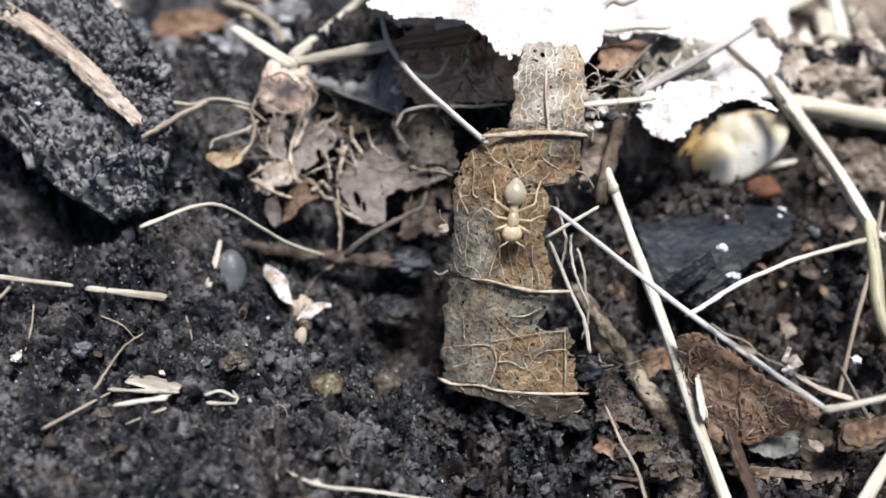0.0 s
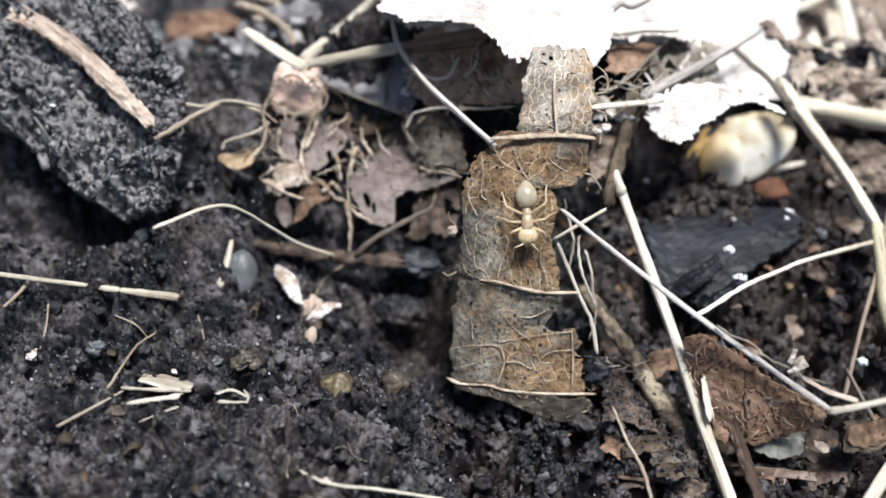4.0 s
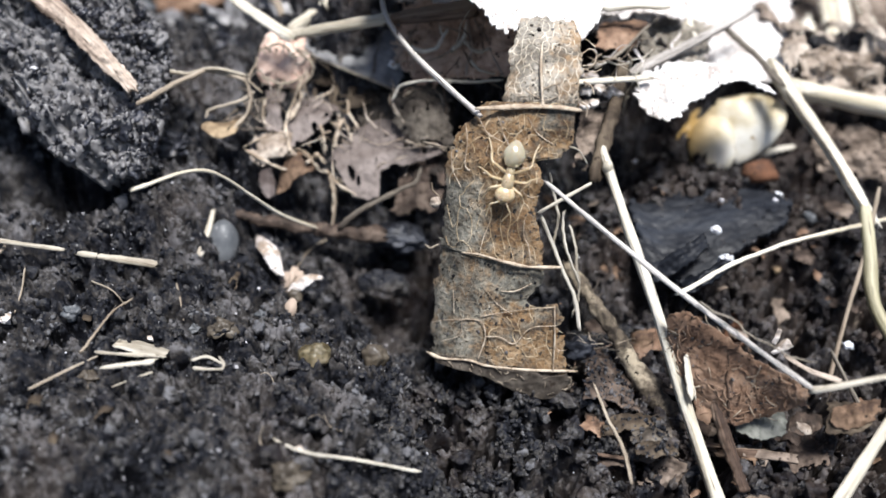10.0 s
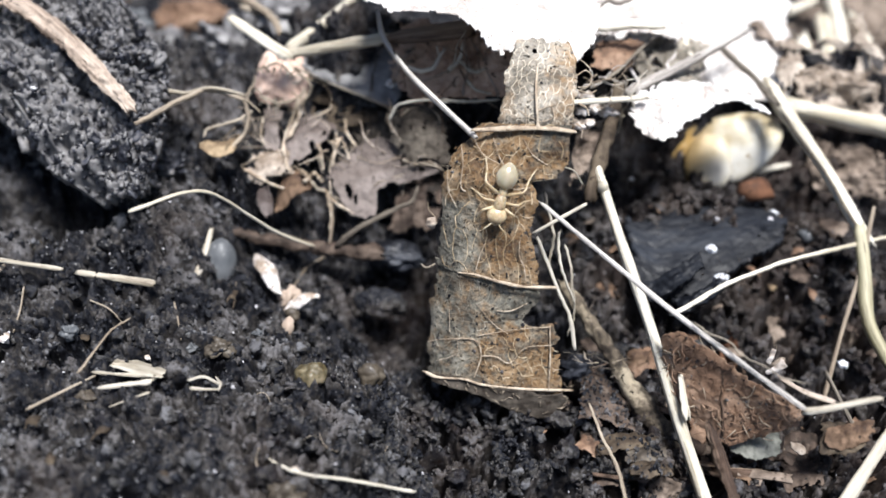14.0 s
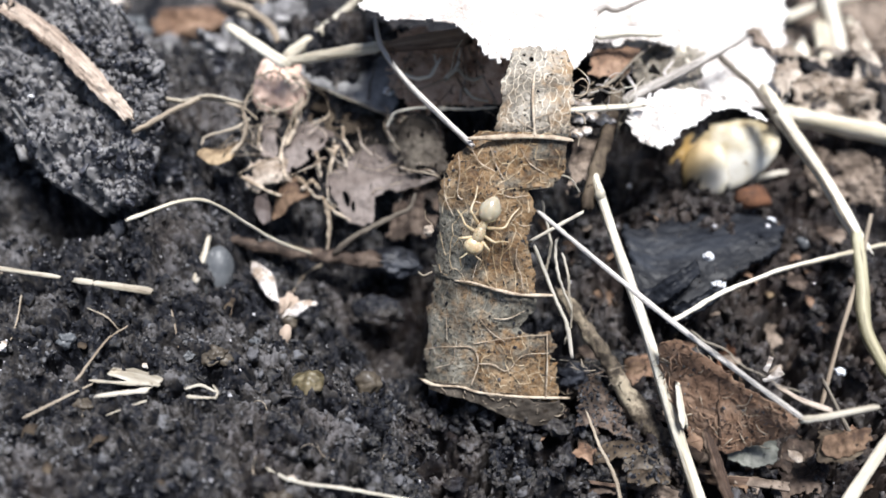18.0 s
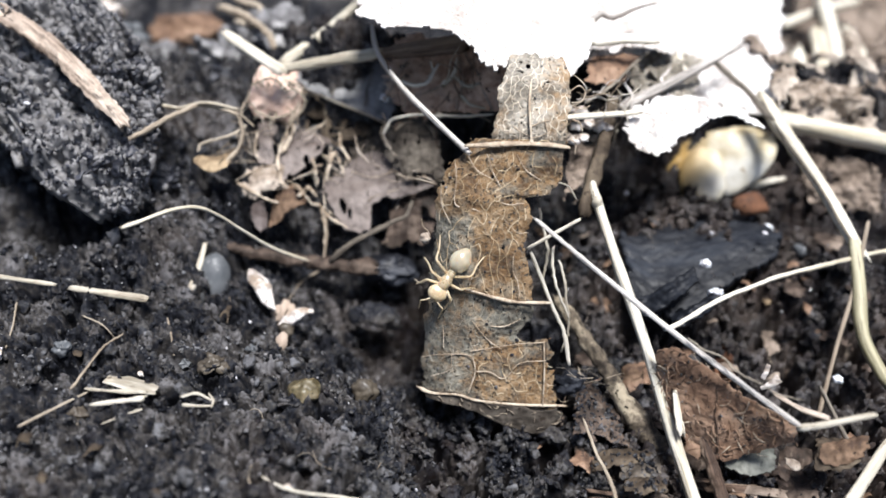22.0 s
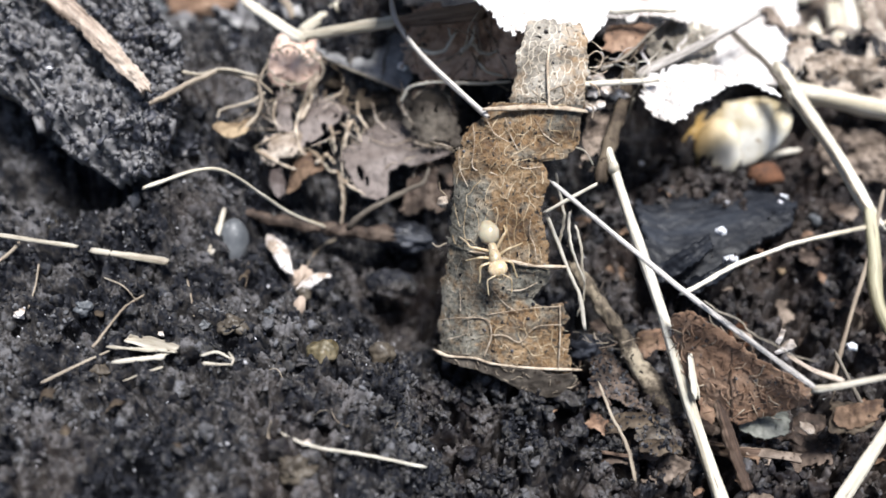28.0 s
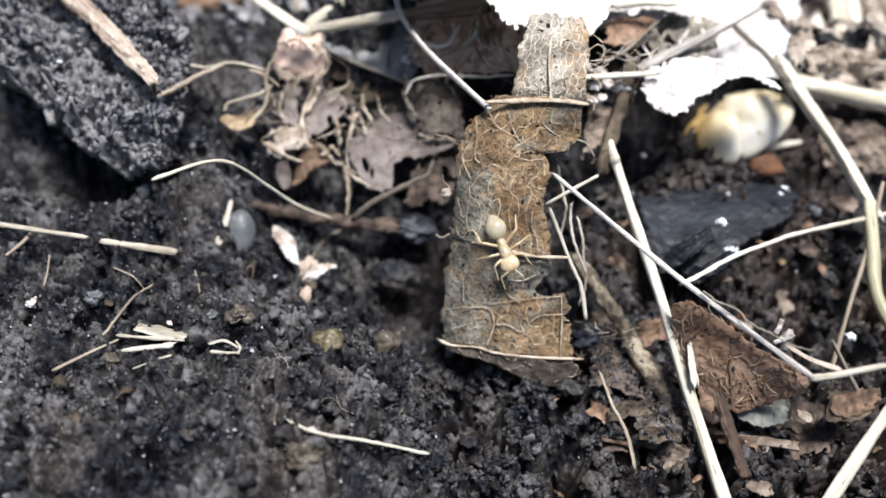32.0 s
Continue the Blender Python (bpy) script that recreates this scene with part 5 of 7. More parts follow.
for k in range(16):
    a = rf.uniform(0, 2 * math.pi)
    p = np.array((-11.72, 11.56, 4.83)) + np.array((math.cos(a) * 1.25, -0.5, math.sin(a) * 1.2))
    d = np.array((math.cos(a), rf.uniform(-0.4, 0.2), math.sin(a))) * rf.uniform(0.3, 0.8)
    stalk("root_fibre", "fine pinkish fibre of a lump", "rootlet", [p, p + d, p + d * 1.8 + rf.normal(0, 0.25, 3)], 0.05, 0.03, TAN if k % 2 else PALE, "root fibres", n=12, sides=6)

# ---- straws on the bank ----
stalk("straw", "pale split straw lying on the bank", "straw", [(-15.1, 14.71, 7.98), (-13.16, 13.84, 7.11), (-11.06, 12.9, 6.17)], .36, .42, STRAW, "straws", flat=.6)
stalk("straw", "long pale straw browned towards one end", "straw", [(-11.5, 13.69, 5.69), (-9.24, 13.56, 6.24), (-6.67, 13.31, 6.96), (-3.81, 12.89, 7.78)], .36, .44, STRAW, "straws", n=40)
stalk("brown_straw", "flat dark brown withered straw end", "straw", [(-4.05, 12.86, 7.75), (-1.06, 12.67, 8.38), (2.15, 12.51, 9.03)], .46, .80, RUST_TWIG, flat=.5, n=40)
stalk("straw", "faded greenish straw running up the bank", "straw", [(-11.32, 15.63, 5.05), (-8.85, 19.58, 5.15), (-5.53, 24.94, 5.71)], .44, .40, STRAW, "straws")
stalk("stalk", "thin grey stalk resting on the leaf", "stalk", [(-4.37, 14.1, 9.29), (-3.74, 11.8, 8.43), (-1.89, 8.46, 7.98), (0.59, 4.62, 7.99), (2.68, 0.96, 8.46)], .17, .21, GREY_STALK, n=34)
stalk("curled_tendril", "curled dry tan plant tendril", "rootlet", [(-18.02, 24.56, 4.37), (-15.72, 22.26, 4.95), (-13.61, 19.67, 5.25), (-12.29, 16.97, 5.43)], .38, .25, TAN, wob=0.04)
stalk("curled_tendril", "curled dry tan plant tendril", "rootlet", [(-16.47, 24.45, 5.22), (-14.6, 23.96, 4.72), (-14.72, 21.68, 4.37), (-16.18, 21.94, 4.63)], .30, .25, TAN, wob=0.04)

# ---- the clod and what lies on it ----
clod = holder("soil_clod", (-29.33, 10.95, 3.25))
tagged(clod, "big dark crumbly clod of soil overhanging a gap", "soil clod")
crevice = np.vectorize(lambda u, v: max(0.0, noise.noise(Vector((11 * u, 8 * v, 2.7))) - 0.08) + 0.6 * max(0.0, noise.noise(Vector((26 * u, 19 * v, 5.1))) - 0.1))
body = leaf_piece("body", [(-34.26, 7.95, 5.71), (-31.3, 7.01, 5.29), (-28.98, 5.28, 4.51), (-26.62, 3.2, 3.58), (-24.09, 1.89, 2.99), (-21.36, 1.36, 2.75), (-20.09, 1.61, 2.86), (-19.59, 2.91, 3.45), (-19.57, 4.76, 4.28), (-19.38, 6.71, 5.15)],
    [(-38.08, 18.49, 10.45), (-35.6, 18.55, 10.48), (-33.1, 18.62, 10.51), (-30.1, 18.23, 10.34), (-27.53, 17.83, 10.16), (-25.71, 16.97, 9.77), (-23.83, 15.67, 9.19), (-22.39, 14.38, 8.6), (-20.9, 12.68, 7.84), (-19.38, 10.59, 6.9)],
    CLOD, clod, nu=190, nv=170, bulge=0.3, wrinkle=1.5, thick=0.9, curve=True, curl=lambda u, v: -1.7 * np.clip(0.14 - v, 0, 1) ** 2 / 0.0196 - 1.3 * np.clip(0.5 * np.sin(9 * u + 5 * v) * np.sin(13 * v - 4 * u), 0, 1) - 2.6 * crevice(u, v))
cv = np.array([v.co for v in body.data.vertices]) / MM
cn = np.array([v.normal for v in body.data.vertices])
pick = np.random.RandomState(5).randint(0, len(cv), 9000)
centre = np.array(body.location) / MM + np.array(clod.location) / MM
radii = np.minimum(0.6, 0.05 + np.random.RandomState(6).exponential(0.085, len(pick)))
scatter("loose_soil", cv[pick] + cn[pick] * radii[:, None] * 0.02 + centre, radii, CLOD, clod, "loose crumbs of the clod", 9, sub=2, crumb=0.3, rough=1.25)
for at, r in (((-19.98, 13.68, 0.39), 1.1), ((-18.32, 13.65, -0.7), 1.4), ((-19.17, 11.35, -1.1), 1.5), ((-17.35, 11.8, -2.91), 1.2), ((-19.5, 8.17, -0.39), 1.2), ((-22.3, 17.28, 1.3), 1.3), ((-20.06, 17.64, 1.59), 1.0), ((-17.53, 17.79, 2.02), 1.2)):
    tagged(lump("soil_lump", at, (r, r * .8, r * .75), CLOD, rough=0.7, scale=1.5, sub=5, crumb=0.22, crumb_scale=0.5), "grey-brown crumbly lump of soil", "soil lump", "soil lumps by the clod")
tagged(leaf_piece("bark_strip", [(-32.03, 13.49, 10.12), (-28.8, 11.36, 9.44), (-26.36, 9.62, 8.66), (-24.17, 7.69, 7.69), (-22.1, 6.11, 6.88), (-20.12, 4.57, 6.02)],
    [(-31.71, 15.07, 10.27), (-27.82, 12.46, 9.57), (-25.29, 10.75, 9.02), (-22.97, 8.68, 8.11), (-20.94, 6.65, 7.13), (-19.4, 4.98, 6.23)],
    BARK, nu=130, nv=34, bulge=0.5, wrinkle=0.5, rag=0.10, holes=0.05, hole_size=1.5, thick=0.3), "weathered pale bark strip lying on a clod", "bark strip")
stalk("branching_rootlet", "pale bent rootlet beside bark", "rootlet", [(-20.18, 5.16, 5.65), (-19.08, 6.22, 5.74), (-17.71, 8.03, 5.63), (-16.34, 9.65, 5.32), (-13.91, 9.47, 4.66)], .21, .19, TAN, wob=0.02)
stalk("rootlet", "pale straight rootlet over soil", "rootlet", [(-20.06, 9.9, 5.09), (-17.87, 9.42, 5.09), (-16.18, 9.43, 5.58), (-13.83, 9.7, 4.89)], .16, .12, PALE, wob=0.02)

# ---- the hollow and the open soil before it ----
stalk("arched_stalk", "thin whitish arched grass stalk", "stalk", [(-17.99, -4.55, 6.45), (-16.78, -3.8, 6.49), (-15.27, -2.59, 6.28), (-14.26, -1.77, 5.67), (-13.43, -0.81, 4.21), (-12.24, 0.6, 1.36), (-10.87, 2.04, -1.49), (-8.62, 3.14, -3.82)], .12, .11, CREAM, n=44, wob=0.006)
# the twig's dark brown stands in for the shade of the hollow
stalk("brown_twig", "rotten twig in the hollow, its shade put into dark brown", "twig", [(-15.45, 3.83, -2.88), (-13.02, 3.64, -3.53), (-9.72, 3.45, -4.05), (-6.8, 3.29, -4.26), (-4.09, 3.18, -4.4)], .36, .54, DARK_LEAF, rough=0.05, bark=0.6, wob=0.006, n=70, sides=14)
tagged(lump("dark_wood_lump", (-2.89, 4.12, -5.5), (2.1, 1.2, 0.95), COAL, rough=0.45, scale=1.3, sub=5, rot=(0, 5, -4), crumb=0.02, crumb_scale=0.9), "dark smooth lump of rotten wood", "wood lump")
tagged(lump("pebble", (-15.33, 0.97, -3.83), (1.25, 0.9, 1.95), SLATE, rough=0.09, scale=0.9, sub=4, rot=(-40, 8, 0)), "smooth slate-grey pebble on the soil", "pebble")
stalk("straw_splinter", "short pale straw splinter beside a pebble", "straw", [(-15.94, 2.78, -2.03), (-16.14, 1.24, -2.6), (-16.49, -0.44, -3.32)], .17, .26, PALE, "straws", flat=.6)
husk = holder("husk", (-11.21, 0.34, -7.35))
tagged(husk, "broken white husk with a brown seed", "husk")
leaf_piece("shell", [(-13.19, 1.69, -3.12), (-12.48, 0.34, -3.98), (-10.89, -1.11, -4.95)], [(-13.01, 2.1, -3.19), (-11.16, 0.95, -3.86), (-10.62, -0.74, -5.07)], HUSK, husk, "white papery shell", nu=50, nv=30, bulge=0.45, wrinkle=0.45, rag=0.15, holes=0.08, hole_size=0.9, thick=0.2)
leaf_piece("shell", [(-10.36, -1.84, -5.2), (-9.04, -1.85, -5.1), (-7.61, -1.5, -4.39)], [(-10.3, -1.17, -5.49), (-9.18, -0.75, -4.85), (-7.61, -0.82, -4.67)], HUSK, husk, "white papery shell", nu=50, nv=30, bulge=0.4, wrinkle=0.45, rag=0.15, holes=.10, hole_size=.9, thick=0.2)
lump("joint", (-10.17, -0.48, -5.77), (.7, .5, .85), BARK, husk, "tan fibrous joint", rough=0.7, scale=1.6, sub=4, rot=(-30, 30, 0))
lump("seed", (-9.67, -2.29, -5.17), (.5, .45, .5), SEED_BROWN, husk, "dull brown seed", rough=0.4, sub=3)
lump("stub", (-9.96, -3.62, -5.54), (.42, .34, .95), BARK, husk, "pinkish tan stub", rough=0.4, sub=3, rot=(-30, 20, 0))
tagged(lump("seed", (-7.41, -9.11, -3.29), (1.0, .85, 1.0), OLIVE, rough=0.3, sub=4, crumb=0.02, crumb_scale=0.6), "round olive translucent seed sunk in soil", "seed", "seeds")
tagged(lump("seed", (-3.69, -7.26, -5.35), (.85, .8, .85), SEED_BROWN, rough=0.35, sub=4, crumb=0.12, crumb_scale=0.5), "round dull brown seed sunk in soil", "seed", "seeds")
tagged(lump("flat_stone", (-3.83, 0.69, -7), (1.9, 0.9, 1.1), CLUMP, rough=0.45, sub=5, rot=(-45, 0, 0), crumb=0.1, crumb_scale=0.8), "flat dull brown stone in the hollow", "stone")
stalk("straw", "thin pale straw on the soil", "straw", [(-31.12, -1.98, -0.42), (-24.36, -3.36, -0.04)], .17, .16, PALE, "straws")
stalk("straw", "short split pale straw on the soil", "straw", [(-23.77, -2.46, -1.28), (-18.58, -3.25, -1.3)], .19, .27, PALE, "straws", flat=.6)
def flake(label, low, high, mat=PALE):
    return tagged(leaf_piece("straw_flake", low, high, mat, nu=46, nv=14, bulge=0.10, wrinkle=0.12, rag=0.035, thick=0.05), label, "straw", "straw flakes")


flake("broad torn pale straw flake", [(-19.8, -10.08, -1.6), (-17.58, -11.37, -0.55), (-15.81, -11.51, -0.83)], [(-19.09, -10.01, -0.89), (-18.33, -8.64, -2.92), (-16.03, -10.07, -1.73)])
for pts, r0, r1 in (
    ([(-20.06, -11.27, -0.66), (-18.29, -11.33, -0.73), (-16.55, -11.27, -0.84)], .07, .13),
    ([(-19.62, -12.05, -1.17), (-18.04, -11.87, -1.01), (-16.65, -11.6, -1.03)], .08, .17),
    ([(-18.84, -13.07, -1.65), (-17.64, -12.71, -1.3), (-16.57, -12.29, -1.16)], .05, .08),
    ([(-14.32, -11.35, -1.09), (-13.44, -11.19, -0.94), (-12.55, -11.45, -1.22)], .10, .07),
    ([(-14.19, -11.8, -1.27), (-13.3, -11.83, -1.31), (-12.42, -11.81, -1.3)], .11, .06),
    ([(-12.69, -11.17, -0.93), (-12.41, -11.45, -1.22), (-12.48, -11.86, -1.35)], .05, .05),
):
    stalk("straw_sliver", "thin split pale straw sliver", "straw", pts, r0, r1, PALE, "straw slivers", flat=.5, n=22, rough=0.14)
stalk("bent_rootlet", "fine tan rootlet on the soil", "rootlet", [(-19.33, -6.3, -1.35), (-20.51, -7.71, -1.63), (-21.04, -11.25, -0.72)], .07, .10, TAN, wob=0.02)
stalk("bent_rootlet", "fine grey rootlet on the soil", "rootlet", [(-20.65, -10.29, -2.3), (-21.55, -12.29, -1.11), (-23.62, -13.4, -1.6)], .07, .11, TAN)
stalk("bent_rootlet", "fine pale rootlet on the soil", "rootlet", [(-28.98, -2.1, -1.18), (-29.1, -3.41, -0.87), (-29.27, -5.08, -0.27)], .14, .12, TAN)
stalk("long_rootlet", "long thin whitish rootlet on the soil", "rootlet", [(-8.9, -15.93, -2.35), (-7.12, -17.26, -1.49), (-4.67, -16.86, -2.64), (-2.44, -16.62, -3.54), (-0.41, -16.07, -5.25)], .09, .12, STRAW, wob=0.02)
stalk("short_rootlet", "short curved tan rootlet on the soil", "rootlet", [(-9.28, -16.17, -0.89), (-9.52, -16.43, -2.07), (-8.69, -17.89, -2.48)], .06, .08, TAN)
stalk("root_fibre", "fine dark root fibre standing in soil", "rootlet", [(-17.04, -4.22, -2.1), (-16.46, -5.69, -2.09), (-16.01, -7.08, -2.41)], .07, .05, TAN, "root fibres")
stalk("root_fibre", "fine pale root fibre on soil", "rootlet", [(-22.54, -4.45, -1.83), (-20.93, -5.43, -1.54), (-20.16, -5.79, -2.54)], .06, .05, TAN, "root fibres")
stalk("root_fibre", "fine pale root fibre on soil", "rootlet", [(-8.38, 4.77, -6.54), (-9.51, 3.34, -6.28), (-10.42, 1.43, -6.7)], .08, .05, TAN, "root fibres")
stalk("root_fibre", "fine pale root fibre on soil", "rootlet", [(-27.26, -3.55, -1.72), (-26.54, -5.92, -1.25), (-26.7, -7.3, -1.85)], .07, .05, TAN, "root fibres")
for at, r, mat, label in (
    ((-26.89, -8.17, -1.38), .36, HUSK, "small pale grain on the soil"), ((-22.9, -7.56, -1.41), .5, SLATE, "small grey stone on the soil"),
    ((-27.78, 0.54, -1.94), .36, OLIVE, "small olive grain on the soil"), ((-17.83, -8.5, -2.63), .2, HUSK, "small yellow grain on the soil"),
    ((-20.6, -12.29, -2.04), .6, SEED_BROWN, "small brown crumb on the soil"), ((-13.29, -7.93, -2.2), .75, SEED_BROWN, "brown crumb on the soil"),
    ((-7.17, -17, -1.73), .24, HUSK, "small white grain on the soil"), ((-7.55, -18.49, -2.23), .9, SEED_BROWN, "brown crumb on the soil"),
    ((-15.36, -7.25, -3.07), .35, SLATE, "small grey grit stone on soil"), ((0.45, -4.54, -9.77), .28, SLATE, "small grey grit stone on soil"),
    ((-11.45, -5.42, -3.58), .3, SLATE, "small grey grit stone on soil"),
):
    tagged(lump("soil_stone", at, (r, r * 0.85, r * 0.8), mat, rough=0.7, scale=1.4, sub=4, crumb=0.06, crumb_scale=0.4), label, "stone", "small stones on the soil")

# ---- stems and debris beside the leaf ----
main = holder("grass_stem", (18.03, -14.06, -8.29))
tagged(main, "thick pale dry grass stem with dark specks", "stem")
tube("stem", [(11.28, 4.46, 3.3), (11.66, 2.59, 2.78), (12.64, -0.67, 1.25), (14.65, -5.58, -2.22), (16.51, -11.07, -5.78), (17.99, -16.29, -7.82), (18.8, -18.92, -8.82)], .32, .50, STRAW, main, "pale speckled stem", n=60, sides=12, rough=0.05)
dust(main.children[0], main, 60, 0.045, 33)
lump("node", (11.54, 2.6, 3.08), (.36, .36, .6), STRAW, main, "swollen pale joint", rough=0.15, sub=3)
tube("sheath", [(13.02, 10.58, 5.78), (12.43, 8.05, 4.68), (11.47, 5.03, 3.58), (10.76, 2.34, 2.34)], .42, .52, OLIVE_LEAF, main, "brown withered sheath", n=60, flat=.6, rough=0.06, bark=0.2)
stalk("dry_stalk", "long thin stem, grey then whitish, sharply bent", "stem", [(7.05, -1.98, 5.52), (9.01, -3.2, 4.49), (11.75, -5, 3.17), (15.23, -7.16, 1.5), (19, -9.86, 0.24), (22.65, -12.65, -0.72)], .145, .20, GREY_STALK, n=60, rough=0.08)
stalk("dry_stalk", "thin whitish dry stalk end", "stem", [(22.65, -12.65, -0.72), (23.75, -12.75, -0.25), (26.4, -12.69, 0.78)], .22, .17, PALE)
stalk("side_stalk", "thin whitish side stem with small knots", "stem", [(15.61, -5.81, -0.09), (17.3, -4.68, -0.11), (19.43, -3.08, -0.21), (22.01, -1.57, -0.42), (25.1, 0.02, -0.69), (29.73, 2.15, -1.29), (34.04, 3.98, -1.76)], .17, .17, CREAM, n=60, rough=0.08, bark=0.15, wob=0.015)
stalk("thick_stalk", "thick pale stem with dark edge", "stem", [(24.97, 13.55, 3.93), (26.7, 10.21, 2.52), (28.8, 7.33, 0.6), (30.67, 2.66, -1.19)], .58, .46, CREAM, n=40, sides=12)
# thin dark tube added to draw the dark stripe on the thick stem
stalk("bark_sliver", "thin dark tube added as a stripe along a thick stem", "stem", [(24.73, 13.13, 4.15), (26.46, 9.79, 2.74), (28.56, 6.91, 0.82), (30.43, 2.24, -0.97)], .13, .10, TWIG, n=50, flat=.5, wob=0.02)
stalk("straw", "thick cream straw lying on the bank", "straw", [(26.44, 13.7, 2.16), (30.4, 13.76, 1.25), (36.75, 14.1, -0.32)], .78, .72, CREAM, "straws", sides=12)
stalk("straw", "faded greenish straw end on bleached leaves", "straw", [(18.33, 25.44, 6.2), (18.51, 19.98, 5.56), (18.86, 15.38, 4.81)], .62, .60, STRAW, "straws", sides=12)
stalk("grey_twig", "grey splintered twig over bleached leaves", "twig", [(13.99, 10.38, 5.57), (18.4, 13.08, 6.35), (23.19, 16.61, 6.99)], .42, .24, GREY_STALK, flat=.7, n=34)
stalk("thin_twig", "thin dark twig over bleached leaves", "twig", [(20.86, 15.12, 6.47), (22.95, 13.16, 5.46), (24.79, 11.04, 4.31)], .18, .22, TWIG, wob=0.02)
stalk("thin_twig", "thin brown twig over leaves", "twig", [(10.94, 9.37, 6.49), (12.65, 10.73, 6.88), (15.72, 14.25, 7.51)], .14, .10, TWIG, wob=0.02)
stalk("yellow_stalk", "yellowish curved dry grass stalk", "stem", [(30.19, 3.23, -0.62), (30.28, 0.63, -2.26), (30.21, -2.56, -4.01), (31.52, -5.19, -5.68)], .44, .50, OLIVE_STRAW)
stalk("dry_stalk", "thin tan hanging dry stalk", "stem", [(31.15, 4.22, 0.37), (29.96, 0.49, -2.4), (28.56, -2.89, -4.82), (27.04, -6.78, -7.26)], .14, .17, TAN, n=34)
stalk("broad_straw", "broad whitish split dry straw", "straw", [(28.73, -11.93, -3.27), (26.75, -14.26, -4.65), (24.83, -16.56, -5.98), (21.29, -20.92, -7.94)], .38, .52, STRAW, flat=.5)
rotten = stalk("rotten_twig", "rough grey-brown rotten twig", "twig", [(9.4, -0.26, -3.63), (11.88, -4.05, -5.01), (14.18, -7.38, -6.89), (16.47, -10.24, -8.32)], .40, .80, ROTTEN, rough=0.05, bark=0.3, wob=0.0, n=90, sides=16)
dust(rotten, rotten, 240, 0.09, 93)
fuzz(rotten, rotten, 70, 1.0, 0.045, TWIG, "thin dark fibres on the bark", 16)
stalk("white_rootlet", "thin whitish rootlet beside the leaf", "rootlet", [(6.92, -1.51, 2.34), (7.8, -2.94, 0.91), (8.66, -4.01, -0.65), (9.38, -4.97, -2.08), (9.73, -5.99, -3.59)], .12, .14, PALE, wob=0.02)
stalk("white_rootlet", "thin whitish rootlet beside the leaf", "rootlet", [(8.58, -0.35, 1.57), (8.68, -1.97, 0.43), (9.58, -3.82, -1.42)], .10, .10, PALE, wob=0.03)
stalk("white_rootlet", "thin tan rootlet crossing others", "rootlet", [(6.73, -1.62, 2.71), (8.23, -1.22, 3.59), (9.9, -0.53, 4.28)], .13, .12, PALE)
stalk("white_rootlet", "thin whitish rootlet behind the leaf", "rootlet", [(7.56, 1.46, 3.38), (8.17, -0.16, 1.28), (7.91, -1.53, -0.57)], .09, .09, PALE, wob=0.03)
stalk("white_rootlet", "fine curved rootlet beside the leaf", "rootlet", [(8.23, 1.23, 6.03), (9.24, 1.54, 5.38), (9.9, 1.48, 4.36)], .07, .05, PALE)
for pts in ([(8.9, -1.18, 1.23), (9.35, -2.76, -0.36), (9.55, -4.13, -2.2), (9.3, -4.97, -3.53)], [(8.13, -0.73, 3.12), (9.15, -0.36, 2.52), (9.85, -0.4, 1.52)]):
    stalk("white_rootlet", "thin whitish rootlet beside the leaf", "rootlet", pts, .085, .06, PALE, wob=0.05, n=24)
stalk("tan_rootlet", "thin tan rootlet on the soil", "rootlet", [(10.66, -9.04, -5.67), (11.24, -11.71, -5.45), (11.97, -13.48, -5.59), (12.41, -15.84, -6.23)], .09, .12, TAN, wob=0.02)
stalk("rust_twig", "short rust-brown twig standing in litter", "twig", [(18.07, -10.55, -4.78), (18.47, -11.96, -5.71), (19.01, -13.41, -6.68), (19.74, -15.39, -7.7)], .46, .38, RUST_TWIG, rough=0.02, bark=0.3, n=60, sides=14)
stalk("fallen_stick", "flat brown stick in the litter", "twig", [(19.22, -11.03, -9.97), (20.47, -12.84, -7.46), (24.21, -11.27, -9.72)], .45, .35, RUST_TWIG, flat=.5)
red_leaf = leaf_thing("brown_leaf", "reddish brown dead leaf under a thin stem", [(15.21, -7.28, -3.92), (16.6, -9.97, -5.16), (18.83, -11.83, -5.58), (20.86, -11.77, -5.04), (22.8, -12.66, -2.09)],
    [(14.88, -6.59, -1.3), (16.23, -7.07, -0.33), (18.4, -8.81, -0.64), (20.26, -10.22, -1.08), (23.03, -12.14, -1.56)],
    RED_LEAF, RUST_TWIG, ribs=1, specks=300, nu=140, nv=100, bulge=0.25, wrinkle=0.17, rag=0.06, holes=.08, hole_size=1.3)
fuzz(red_leaf.children[0], red_leaf, 120, 0.8, 0.04, RED_LEAF, "brown shreds of the leaf's skin", 14)
fuzz(red_leaf.children[0], red_leaf, 30, 0.9, 0.035, TAN, "tan shreds of the leaf's skin", 15)
tagged(leaf_piece("grey_flake", [(19.5, -11.82, -6.33), (20.87, -12.66, -6.34), (22.54, -12.46, -6.17)], [(19.43, -10.89, -6.26), (21.39, -10.29, -5.97), (23.13, -10.28, -5.71)], LICHEN, nu=60, nv=44, bulge=0.15, wrinkle=0.3, rag=0.12, thick=.15), "grey-green leaf flake on the litter", "leaf scrap")
